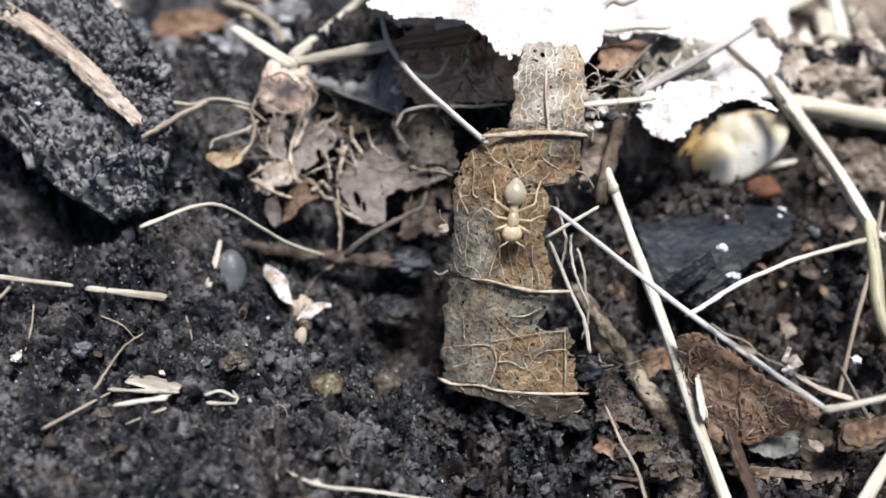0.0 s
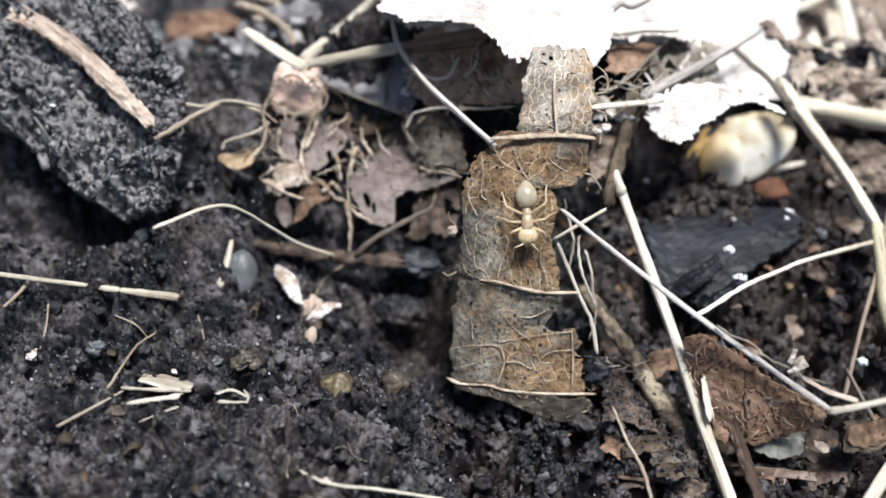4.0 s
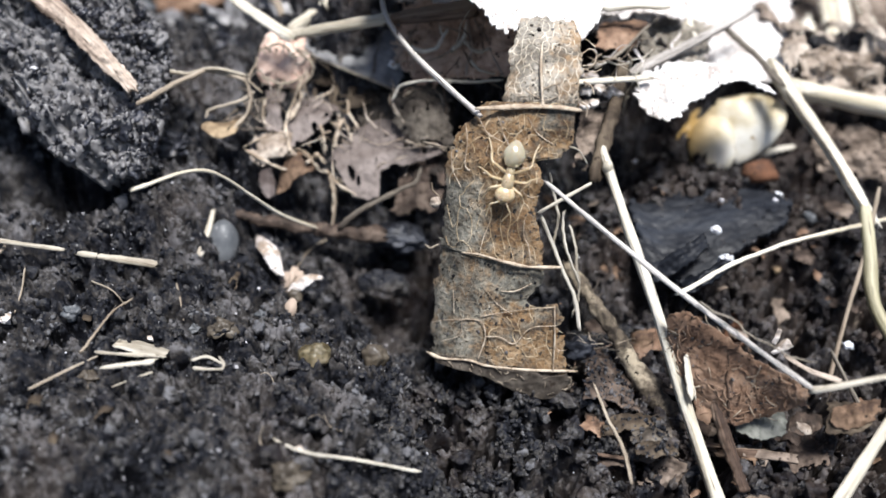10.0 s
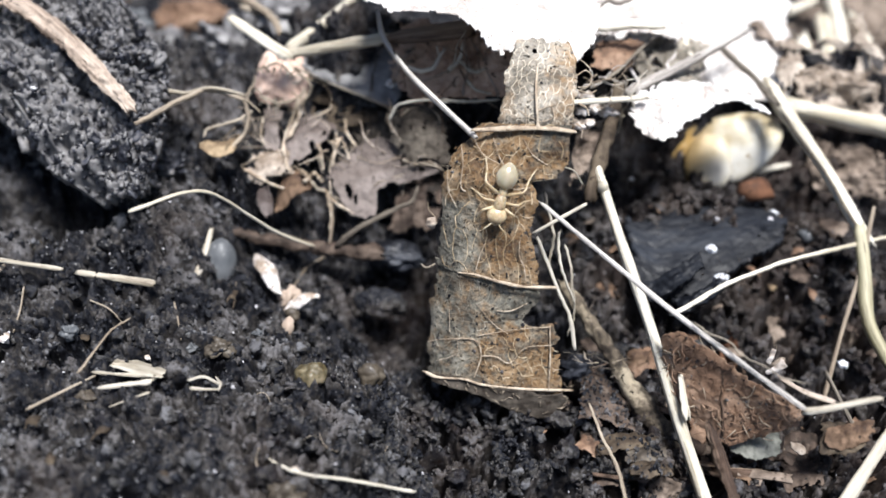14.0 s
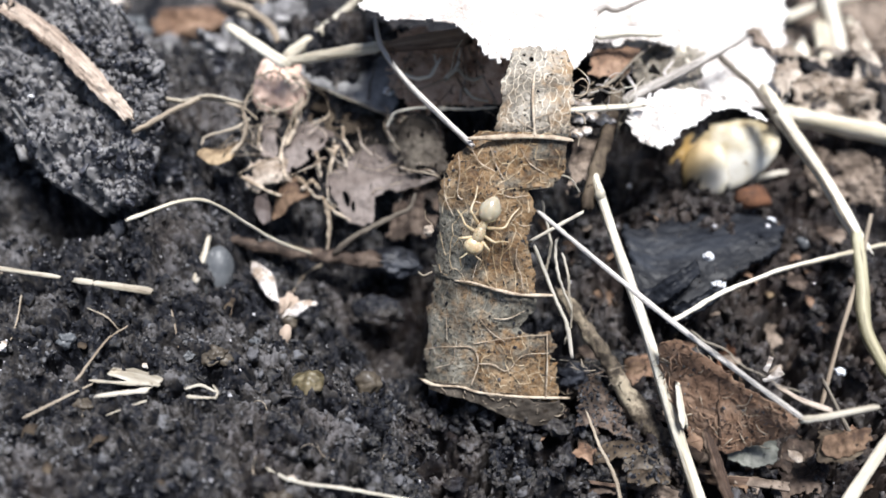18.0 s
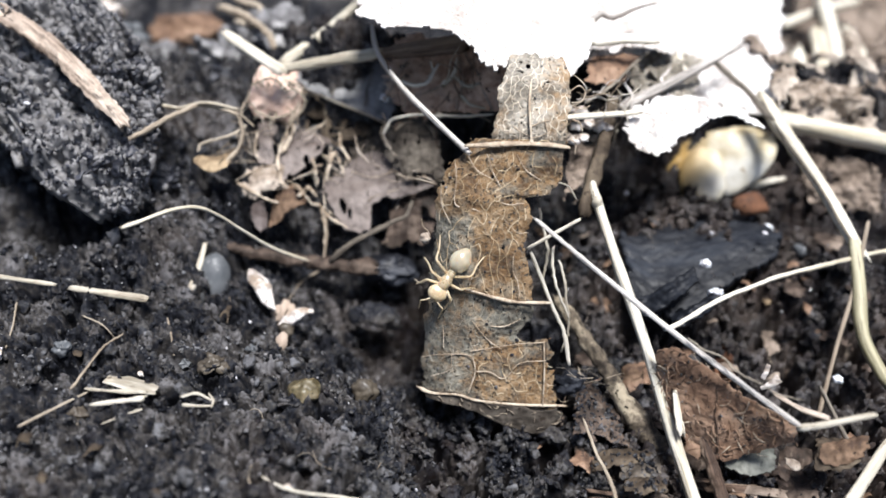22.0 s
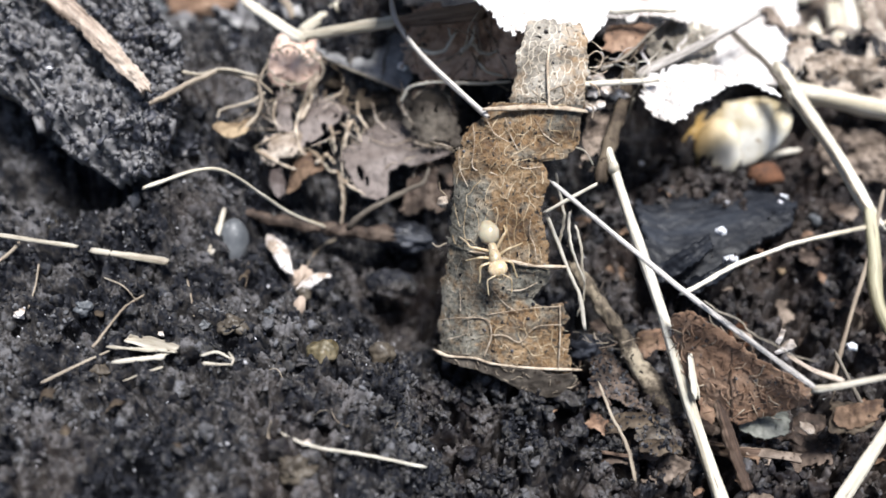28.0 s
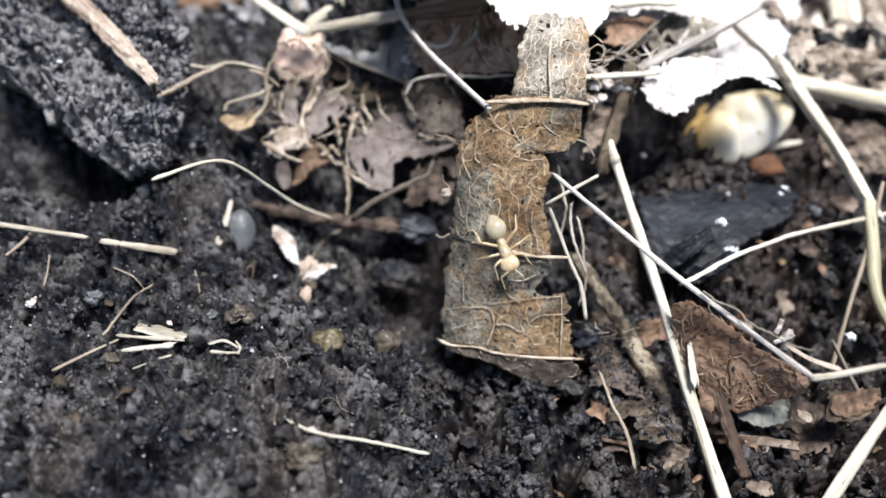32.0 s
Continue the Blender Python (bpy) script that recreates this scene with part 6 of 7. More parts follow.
tagged(leaf_piece("grey_flake", [(13.74, -10.47, -9.7), (14.84, -11.24, -9.92), (16.15, -11, -9.7)], [(13.5, -9.72, -9.51), (14.99, -9.35, -9.46), (16.18, -9.56, -9.4)], LICHEN, nu=50, nv=34, bulge=0.1, wrinkle=0.3, rag=0.18, thick=.12), "grey leaf flake on a brown sheet", "leaf scrap")
tagged(leaf_piece("leaf_sheet", [(10.07, -11.59, -11.32), (13.08, -11.08, -10.58), (16.09, -11.31, -10.57)], [(11.34, -8.8, -10.27), (13.67, -8.64, -9.86), (16.47, -8.93, -9.91)], RUST_FLAKE, nu=80, nv=60, bulge=0.3, wrinkle=0.4, rag=0.14, holes=0.1, hole_size=1.4), "broad rust brown leaf sheet in the litter", "leaf scrap", "leaf sheets in the litter")
tagged(leaf_piece("leaf_sheet", [(13.98, -13.29, -11.09), (15.56, -13.76, -11.02), (17.34, -13.63, -10.64)], [(14.23, -12.07, -10.73), (15.87, -11.86, -10.55), (17.51, -12.28, -10.42)], GREY_LEAF, nu=60, nv=44, bulge=0.2, wrinkle=0.35, rag=0.14), "grey leaf sheet beside the thick stem", "leaf scrap", "leaf sheets in the litter")
for a, b, m, label in (
    ([(10.59, -12.49, -6.59), (12.57, -12.18, -6.31), (15.11, -12.49, -6.09)], [(11.37, -10.74, -6.82), (13.2, -10.37, -6.76), (15.47, -10.75, -6.61)], OLIVE_LEAF, "dark brown leaf sheet before the twig"),
    ([(12.29, -12.93, -6.21), (13.7, -13.32, -6.06), (15.2, -13.24, -5.71)], [(12.48, -11.91, -6.32), (13.95, -11.61, -6.32), (15.37, -11.95, -6.12)], LACE_LEAF, "grey-brown flake on a dark sheet"),
    # added sheet: its dark brown imitates the dim haze behind the twig
    ([(10.02, -9.45, -6.91), (12.14, -9.89, -7.11), (14.25, -10.22, -7.2)], [(10.17, -5.91, -6.75), (11.72, -5.28, -6.71), (13.48, -6.74, -7.36)], DARK_LEAF, "dark brown sheet standing in for haze behind the twig"),
    ([(12.47, -14.3, -5.89), (14.02, -14.62, -5.67), (15.42, -14.54, -5.33)], [(12.52, -13.25, -5.96), (14.1, -13, -6.02), (15.54, -13.17, -5.94)], OLIVE_LEAF, "olive brown leaf sheet beside the stem"),
):
    sheet = tagged(leaf_piece("leaf_sheet", a, b, m, nu=60, nv=44, bulge=0.25, wrinkle=0.4, rag=0.14, holes=0.1, hole_size=1.3), label, "leaf scrap", "leaf sheets in the litter")
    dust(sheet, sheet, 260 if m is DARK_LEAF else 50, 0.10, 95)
tagged(leaf_piece("flat_stick", [(19.93, -12.97, -7.49), (21.57, -13.23, -7.49), (23.62, -13.59, -7.31)], [(20.09, -12.32, -7.41), (21.69, -12.55, -7.37), (23.75, -12.94, -7.23)], UNDER_LEAF, nu=60, nv=16, bulge=0.15, wrinkle=0.15, rag=0.08, thick=.2), "tan flat stick lying in the litter", "twig")
tagged(leaf_piece("pale_scrap", [(23.21, -11.71, -6.01), (23.71, -12.31, -6.04), (24.17, -12.18, -5.92)], [(23.16, -11.29, -5.87), (23.77, -11.35, -5.94), (24.25, -11.68, -5.99)], PALE_LEAF, nu=30, nv=20, bulge=0.2, wrinkle=0.2, rag=0.1, thick=.1), "cream curled scrap in the litter", "leaf scrap")
tagged(leaf_piece("leaf_sheet", [(24.37, -12.7, -4.46), (25.94, -12.92, -4.42), (27.84, -12.57, -3.82)], [(24.6, -11.59, -3.94), (26.35, -11.24, -3.61), (28.13, -11.12, -3.24)], RUST_FLAKE, nu=60, nv=40, bulge=0.5, wrinkle=0.4, rag=0.12), "brown curled leaf in the litter", "leaf scrap", "leaf sheets in the litter")
tagged(leaf_piece("brown_leaf_scrap", [(24.21, -13.16, -4.5), (25.6, -13.28, -4.63), (27.51, -12.67, -4.01)], [(24.91, -10.82, -4.57), (26.34, -10.64, -4.39), (28.31, -10.57, -4.32)], OLIVE_LEAF, nu=70, nv=50, bulge=0.4, wrinkle=0.5, rag=0.1), "dark brown curled leaf scrap", "leaf scrap")
for a, b, m, label in (
    ([(10.37, -13.58, -8.42), (12.57, -13.76, -8.81), (14.9, -13.72, -7.5)], [(11.26, -9.98, -9.06), (13.18, -10.16, -8.11), (15.67, -11.28, -7.39)], DARK_LEAF, "dark brown leaf scrap in the litter"),
    ([(22.46, -12.61, -8.65), (23.91, -13.89, -7.88), (26.46, -13.33, -7.46)], [(23.01, -10.75, -8.21), (25.4, -10.15, -8.8), (26.04, -11.93, -7.05)], DARK_LEAF, "dark brown leaf scrap in the litter"),
    ([(13.01, -14.96, -8.1), (15.01, -14.63, -9.04), (17.18, -13.55, -9.87)], [(13.9, -11.51, -10.45), (14.85, -13.45, -6.94), (16.81, -13.23, -7.64)], UNDER_LEAF, "grey leaf scrap in the litter"),
    ([(16.91, -7.67, -7.46), (18.47, -6.38, -10.27), (18.98, -6.45, -9.49)], [(17.19, -5.51, -7.49), (18.05, -4.79, -7.97), (18.87, -4.83, -8.71)], PALE_LEAF, "pale leaf scrap beside a stem"),
    ([(13.33, -4.66, -7.63), (14.47, -5.09, -7.71), (15.77, -4.36, -7.69)], [(14.36, -2.35, -8.29), (14.78, -3.21, -6.6), (15.71, -3, -7.17)], RUST_FLAKE, "rust brown leaf scrap on soil"),
    ([(20.69, -2.82, -8.69), (21.98, -2.18, -10.17), (22.63, -2.78, -9.07)], [(21.19, -1.47, -7.76), (21.51, -1.39, -6.91), (22.25, -1.82, -7.34)], ORANGE, "rust orange leaf scrap on soil"),
):
    tagged(leaf_piece("leaf_scrap", a, b, m, nu=44, nv=34, bulge=0.2, wrinkle=0.5, rag=0.24), label, "leaf scrap", "leaf scraps in the litter")
for a, b, m, label in (
    ([(11.2, -10.42, -11.31), (14.31, -10.73, -11.66), (17.7, -10, -11.67)], [(11.76, -7.99, -10.98), (14.52, -7.93, -10.95), (17.8, -7.46, -11.22)], RUST_FLAKE, "broad rust brown leaf sheet in the litter"),
    ([(12.86, -10.33, -10.67), (14.21, -10.49, -10.84), (16.02, -9.98, -10.92)], [(13.32, -9.18, -10.35), (14.49, -9.26, -10.45), (16.32, -8.8, -10.58)], LICHEN, "grey-green flake on brown litter"),
    ([(13.23, -5.32, -7.57), (14.52, -5.29, -7.55), (16.18, -4.34, -7.31)], [(13.84, -3.1, -7.45), (14.96, -2.85, -7.21), (16.66, -2.27, -7.35)], RED_LEAF, "folded red-brown leaf beside a stem"),
    ([(18.1, -11.39, -10.24), (19.68, -11.4, -10.27), (22.04, -11.08, -10.4)], [(18.69, -8.95, -9.9), (20.11, -8.64, -9.6), (21.98, -8.92, -9.91)], UNDER_LEAF, "grey-brown leaf sheet in the litter"),
    ([(22.85, -10.48, -10.08), (24.76, -10.7, -10.33), (26.65, -10.39, -10.03)], [(23.67, -8, -9.71), (25.42, -7.83, -9.55), (27.18, -7.92, -9.67)], DARK_LEAF, "dark brown curled leaf in the litter"),
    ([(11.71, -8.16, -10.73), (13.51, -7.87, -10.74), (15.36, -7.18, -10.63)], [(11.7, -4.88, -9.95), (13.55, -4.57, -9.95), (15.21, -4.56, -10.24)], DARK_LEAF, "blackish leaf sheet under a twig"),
):
    tagged(leaf_piece("leaf_sheet", a, b, m, nu=60, nv=44, bulge=0.3, wrinkle=0.45, rag=0.12, holes=0.12, hole_size=1.4), label, "leaf scrap", "leaf sheets in the litter")
tagged(leaf_piece("straw_flake", [(16.48, -9.36, -6.72), (16.59, -8.13, -5.9), (16.75, -7.01, -5.05)], [(17.08, -9.39, -6.77), (17.56, -8.11, -5.89), (16.98, -6.96, -4.99)], STRAW, nu=40, nv=16, bulge=0.15, wrinkle=0.15, rag=0.06, thick=0.1), "pale torn flake beside the thick stem", "straw", "straw flakes")
# white lumps in place of bright glints on charcoal and soil
for px, r, label in (((19.69, 1.69, -1.64), .42, "white lump put in for a glint on charcoal"), ((20.31, 0.01, -2.79), .50, "white lump put in for a glint on charcoal"), ((25.6, 7.32, -3.4), .5, "white lump put in for a glint on soil"), ((28.82, -4.3, -6.71), .4, "white lump put in for a glint on soil")):
    tagged(lump("glint", px, (r, r * 0.6, r * 0.8), GLINT, rough=0.6, scale=1.5, sub=3), label, "stone", "glinting grains")
charcoal = holder("charcoal_lump", (17.95, 2.99, -4.7))
tagged(charcoal, "dark blue-black charcoal lump with glints", "charcoal")
leaf_piece("block", [(13.8, 1.98, -3.84), (15.61, -0.66, -4.79), (17.86, -0.95, -4.83), (20.93, 0.83, -4.24), (24.04, 3.12, -3.71), (26.32, 4.69, -3.31)], [(14.04, 6.28, -3.25), (16.34, 7.11, -3.31), (19.03, 7.66, -3.36), (22.02, 7.98, -3.37), (24.59, 7.81, -3.3), (26.84, 7.08, -3.21)],
    COAL_BLOCK, charcoal, nu=130, nv=100, bulge=0.3, wrinkle=0.13, rag=0.1, thick=0.8)
leaf_piece("splinter", [(15.02, -1.56, -3.96), (16.91, -1.23, -3.15), (19.26, 0.63, -2.26)], [(14.78, 0.02, -3.34), (16.69, 0.35, -2.54), (19.14, 1.95, -1.9)], COAL_BLOCK, charcoal, nu=50, nv=26, bulge=0.4, wrinkle=0.5, rag=0.12, thick=0.3)
leaf_piece("splinter", [(17.21, -2.56, -4.01), (18.87, -2.24, -3.2), (20.95, -0.68, -2.6)], [(17, -1.28, -3.68), (18.75, -1.01, -2.93), (20.85, 0.63, -2.26)], COAL_BLOCK, charcoal, nu=50, nv=26, bulge=0.4, wrinkle=0.5, rag=0.12, thick=0.3)
dust(charcoal.children[0], charcoal, 60, 0.07, 77)
shell = holder("cream_shell", (21.28, 10.09, 0.48))
tagged(shell, "cream and ochre shell half hidden by a leaf", "shell")
for name, at, size, rot, low, high, label in (
    ("whorl", (22.75, 13.42, -1.93), (4.4, 1.5, 2.5), (-48, -22, 0), -3.6, 0.0, "cream rounded top turning ochre to one side"),
    ("foot", (21.41, 11.99, -2.2), (1.8, 1.2, 2.3), (-48, -4, 0), -3.2, 2.2, "pale ochre lower side"),
):
    piece = lump(name, at, size, CREAM_STONE, shell, label, rough=0.14, scale=0.7, sub=5, rot=rot, crumb=0.02, crumb_scale=1.1)
    side = np.array([v.co.x for v in piece.data.vertices]) / MM
    piece.data.attributes.new("stain", "FLOAT", "POINT").data.foreach_set("value", 1 - ease(low, high, side))
tagged(lump("orange_crumb", (24.2, 8.5, -1.9), (1.35, .9, .85), ORANGE, rough=0.3, sub=3), "rust orange crumb on soil", "plant debris")
stalk("white_splinter", "short white splinter on the soil", "straw", [(25.44, 11.97, -3.16), (26.44, 11.75, -2.4), (27.87, 12.32, -2.53)], .26, .2, PALE, flat=.6)
tagged(lump("white_bud", (24.58, -3.72, -7.54), (.34, .25, .7), PALE_LEAF, rough=0.35, sub=3, rot=(0, 40, 0)), "small white papery bud", "plant debris")
for at, r, mat, label in (
    ((23.69, 6.75, -4.14), .55, DULL_TAN, "small yellow-brown grain on soil"), ((28.03, 6, -4.25), .9, SLATE, "small grey stone on soil"), ((20.92, 5.61, -2.31), .3, GRIT, "glassy glinting quartz grain"),
    ((24.59, 5.06, -1.67), .34, GRIT, "glassy glinting quartz grain"), ((19.44, 1.29, -1.12), .42, GRIT, "glassy glinting quartz grain"), ((19.83, -1.33, -1.33), .42, GRIT, "glassy glinting quartz grain"),
    ((29.27, -3.54, -7.78), .34, GRIT, "glassy glinting quartz grain"), ((25.5, 2.85, -6.69), .6, DULL_TAN, "small yellow-brown grain on soil"), ((26.03, -8.59, -10.85), .7, TWIG, "small brown stone on litter"),
    ((-27.51, 6.98, 6.98), .3, GRIT, "glassy glinting quartz grain"), ((15.46, 11.31, -3.54), .3, GRIT, "glassy glinting quartz grain"), ((-3.5, 12.27, 4.58), .3, GRIT, "glassy glinting quartz grain"),
):
    tagged(lump("grit_stone", at, (r * 0.75, r * 0.5, r * 0.45), mat, rough=0.8, scale=1.6, sub=2, rot=(20 * r, 70 * r, 90 * r)), label, "stone", "small stones by the stems")

tagged(lump("blue_stone", (10.05, -5.58, -6.21), (1.15, .8, .95), COAL, rough=0.5, scale=1.3, sub=4), "small blue-black stone beside a twig", "stone")
rf = np.random.RandomState(63)
for k in range(44):
    p = np.array((17.4, -8.56, -3.75)) + rf.uniform(-1, 1, 3) * (2.6, 0.5, 2.4) if k < 18 else np.array((11.37, -5.95, -5.95)) + rf.uniform(-1, 1, 3) * (1.6, 0.4, 1.6)
    d = rf.normal(0, 1, 3) * (1, 0.3, 0.9)
    pts = [p]
    for i in range(3):
        d = d / np.linalg.norm(d) + rf.normal(0, 0.35, 3)
        pts.append(pts[-1] + d * rf.uniform(0.25, 0.6))
    stalk("litter_fibre", "fine brown fibre in the litter", "rootlet", pts, rf.uniform(0.03, 0.06), 0.02, (RUST_TWIG, TAN, TWIG)[k % 3], "fibres in the litter", n=16, sides=6)
stalk("dark_tendril", "thin dark tendril along a stalk", "rootlet", [(16.3, -8.04, 1.58), (17.23, -8.83, 1.56), (18.23, -9.34, 1.43), (19.11, -10.22, 1.13), (20.29, -10.77, 0.96), (21.36, -11.41, 0.71), (22.59, -11.76, 0.74)], .06, .045, TWIG, wob=0.03, n=40)
stalk("bark_sliver", "brown bark sliver under a bent stalk", "twig", [(21.77, -9.84, -1.18), (23.07, -10.86, -1.24), (24.64, -11.45, -1.36)], .12, .20, BARK, flat=.5)
stalk("thin_twig", "thin grey twig standing in litter", "twig", [(25.7, -7.91, -3.1), (26.34, -9.93, -3.68), (27.16, -12.16, -4.46)], .12, .17, TWIG)
stalk("thin_twig", "thin dark twig lying in litter", "twig", [(16.61, -12, -7.27), (19.29, -11.31, -8.83), (22.28, -11.04, -8.57)], .16, .12, RUST_TWIG)
stalk("thin_twig", "thin dark twig lying in litter", "twig", [(10.8, -13.26, -7.25), (12.81, -13.31, -7.51), (14.96, -13.13, -7.26)], .12, .12, RUST_TWIG)
stalk("pale_splinter", "pale splinter beside the thick stem", "straw", [(16.23, -8.66, -2.89), (16.34, -9.56, -3.6), (16.54, -10.57, -4.32)], .20, .30, STRAW, flat=.5)
for a, b in (([(21.74, -7.7, -3.38), (22.28, -7.65, -2.85), (22.73, -7.43, -2.14)], [(21.96, -7.88, -3.56), (22.57, -7.94, -3.13), (23.17, -7.89, -2.6)]), ([(21.94, -7.1, -3.26), (22.11, -6.95, -2.62), (22.2, -6.81, -2)], [(22.3, -7.21, -3.36), (22.47, -7.06, -2.73), (22.5, -6.96, -2.15)])):
    tagged(leaf_piece("papery_scrap", a, b, HUSK, nu=30, nv=14, bulge=0.1, wrinkle=0.2, rag=0.08), "small white papery scrap in soil", "plant debris", "papery scraps")
tagged(lump("white_crumb", (0.04, -1.3, 3.01), (.3, .26, .42), PALE_LEAF, rough=0.6, scale=1.6, sub=3), "whitish crumb on the leaf's rim", "plant debris", "white crumbs")
for pts in ([(0.3, -2.7, 0.66), (-0.22, -2.82, 0.46), (-0.59, -2.7, 0.66)], [(0.22, -1.05, 3.43), (-0.15, -0.86, 3.75), (-0.22, -0.61, 4.16)], [(0.58, 0.48, 6.19), (0.04, 0.56, 6.31), (-0.87, 0.98, 6.24)], [(8.71, -8.02, -8.27), (8.9, -8.39, -9.07), (8.69, -8.71, -9.62)]):
    stalk("root_fibre", "fine tan fibre at the leaf's rim", "rootlet", pts, .06, .04, TAN, "root fibres", n=14, sides=6)

# ---- beyond the bank ----
tagged(lump("pink_stone", (-22.55, 29.52, -1.26), (3.0, 1.8, 1.7), RED_LEAF, rough=0.5, scale=1.2, sub=4), "dull pink stone behind the bank", "stone")
tagged(lump("white_stone", (-29.78, 29.4, 0.55), (1.4, 1.0, 1.4), HUSK, rough=0.6, scale=1.4, sub=4), "whitish stone behind the bank", "stone")
tagged(lump("grey_stone", (-27.09, 26.35, 0.38), (1.5, 1.0, 0.9), SLATE, rough=0.6, scale=1.4, sub=4), "grey stone behind the bank", "stone")
for pts, r in (([(35.81, 33.97, 0.31), (36.29, 29.81, -1.92), (35.91, 23.91, -3.98)], .9), ([(37.91, 32.48, -1.18), (39.09, 28.5, -2.27), (40.42, 24.26, -3.62)], .5), ([(32.15, 27.69, -1.16), (31.97, 24.18, -1.78), (31.26, 21.49, -2.55)], .8), ([(32.39, 32.85, -0.81), (35.56, 34.82, -0.77), (40.19, 37.42, -1.05)], .5)):
    stalk("far_straw", "pale straw standing behind the bank", "straw", pts, r, r * 0.8, STRAW, "straws behind the bank")
rl = np.random.RandomState(77)
for k in range(20):
    left = k < 11
    x, y = (rl.uniform(-30, -12), rl.uniform(19, 33)) if left else (rl.uniform(30, 46), rl.uniform(16, 34))
    r = rl.uniform(0.8, 2.0) if left else rl.uniform(0.3, 0.8)
    tagged(lump("far_stone", (x, y, soil(x, y) + r * 0.35), (r * 1.3, r, r * 0.8), FAR_GREY if left else PALE_LEAF, rough=0.9, scale=1.3, sub=4, crumb=0.2, crumb_scale=0.8, rot=tuple(rl.uniform(0, 90, 3))), "grey soil lump behind the bank" if left else "pale lump of debris behind the bank", "soil lump", "lumps behind the bank")
for k in range(22):
    x, y = rl.uniform(26, 48), rl.uniform(15, 34)
    z = soil(x, y)
    d = np.array((rl.normal(0, 1), rl.normal(0, 1), rl.uniform(-0.1, 0.5)))
    d = d / np.linalg.norm(d) * rl.uniform(3, 7)
    w = np.array((-d[1], d[0], rl.uniform(0, 2))) * rl.uniform(0.2, 0.5)
    p = np.array((x, y, z + 0.6))
    tagged(leaf_piece("pale_leaf", [p, p + d * 0.5, p + d], [p + w, p + w + d * 0.5 + (0, 0, 0.6), p + w + d], (PALE_LEAF, UNDER_LEAF, PALE_LEAF, DULL_TAN)[k % 4], nu=30, nv=20, bulge=0.4, wrinkle=0.7, rag=0.2, holes=0.2, hole_size=1.5), "pale dead leaf scrap behind the bank", "leaf scrap", "leaf scraps behind the bank")
tagged(leaf_piece("pale_leaf", [(34.27, 20.63, -3.41), (36.69, 20.46, -3.58), (39.6, 20.63, -3.41)], [(36.2, 25.19, -3.66), (38.47, 25.54, -3.31), (41.25, 25.9, -2.95)], PALE_LEAF, nu=30, nv=20, bulge=.3, wrinkle=.3, rag=.1), "pale pinkish leaf behind the bank", "leaf")

for low, high, m in (
    ([(28.67, 18.92, -1.27), (31.25, 18.82, -1.37), (34.83, 18.98, -2.18), (39.9, 19.19, -2.93)], [(32.39, 30.99, -2.66), (36.09, 32.55, -3.03), (39.83, 32.17, -3.41), (44.63, 31.8, -3.79)], PALE_LEAF),
    ([(32.89, 31.8, -3.79), (37.16, 31.42, -4.16), (45.7, 31.23, -4.35)], [(37.37, 48.8, -4.1), (43.44, 49.22, -3.67), (52.54, 48.8, -4.1)], UNDER_LEAF),
    ([(27.44, 15.32, 0.75), (29.69, 15.04, 0.4), (33.03, 15, -0.34), (35.48, 14.22, -0.42)], [(27.13, 16.99, 3.63), (29.93, 17.95, 3.24), (32.55, 17.31, 3.52), (35.3, 17.26, 3.19)], PALE_LEAF),
    ([(29.46, 11.23, -4.18), (32.02, 10.37, -4.62), (35.46, 10.31, -4.26)], [(28.52, 13.69, -0.73), (31.6, 13.96, -1.11), (35.56, 13.62, -1.23)], UNDER_LEAF),
):
    tagged(leaf_piece("pale_leaf", low, high, m, nu=70, nv=50, bulge=0.5, wrinkle=1.0, rag=0.12, holes=0.36, hole_size=2.6), "pale tattered leaf behind the bank", "leaf", "tattered leaves behind the bank")

# ---- loose bits of litter on the soil ----
rl = np.random.RandomState(21)
for k in range(120):
    x, y = rl.uniform(8, 32), rl.uniform(-17, 8)
    d = rl.normal(0, 1, 3) * (1, 1, 0.25)
    d = d / np.linalg.norm(d) * rl.uniform(0.7, 2.9)
    w = np.cross(d, (0, 0, 1)) * rl.uniform(0.3, 0.8)
    p = np.array((x, y, soil(x, y) + 0.15))
    m = (DARK_LEAF, RED_LEAF, RUST_FLAKE, UNDER_LEAF, DARK_LEAF)[k % 5]
    tagged(leaf_piece("leaf_flake", [p, p + d * 0.5 + (0, 0, 0.2), p + d], [p + w, p + w + d * 0.5 + (0, 0, 0.3), p + w + d], m, nu=24, nv=16, bulge=0.15, wrinkle=0.4, rag=0.24), ("dark brown", "red-brown", "rust brown", "grey-brown", "blackish brown")[k % 5] + " leaf flake in the litter", "leaf scrap", "leaf flakes in the litter")
for p in ((-23.14, -15.37, -1.09), (-19.2, -15.73, -1.23), (-21.21, -17.6, -1.05), (-14.96, -17.96, -1.63), (-22.89, -7.84, -2.32), (-14.12, -2.84, -3.69)):
    p = np.array(p)
    d = np.array((rl.uniform(0.6, 1.3), rl.uniform(-0.5, 0.5), 0.1))
    w = np.array((0.1, rl.uniform(0.5, 0.9), 0.15))
    tagged(leaf_piece("leaf_flake", [p, p + d * 0.5 + (0, 0, 0.2), p + d], [p + w, p + w + d * 0.5 + (0, 0, 0.3), p + w + d], OLIVE_LEAF, nu=24, nv=16, bulge=0.15, wrinkle=0.4, rag=0.24), "olive brown leaf flake on open soil", "leaf scrap", "leaf flakes on open soil")
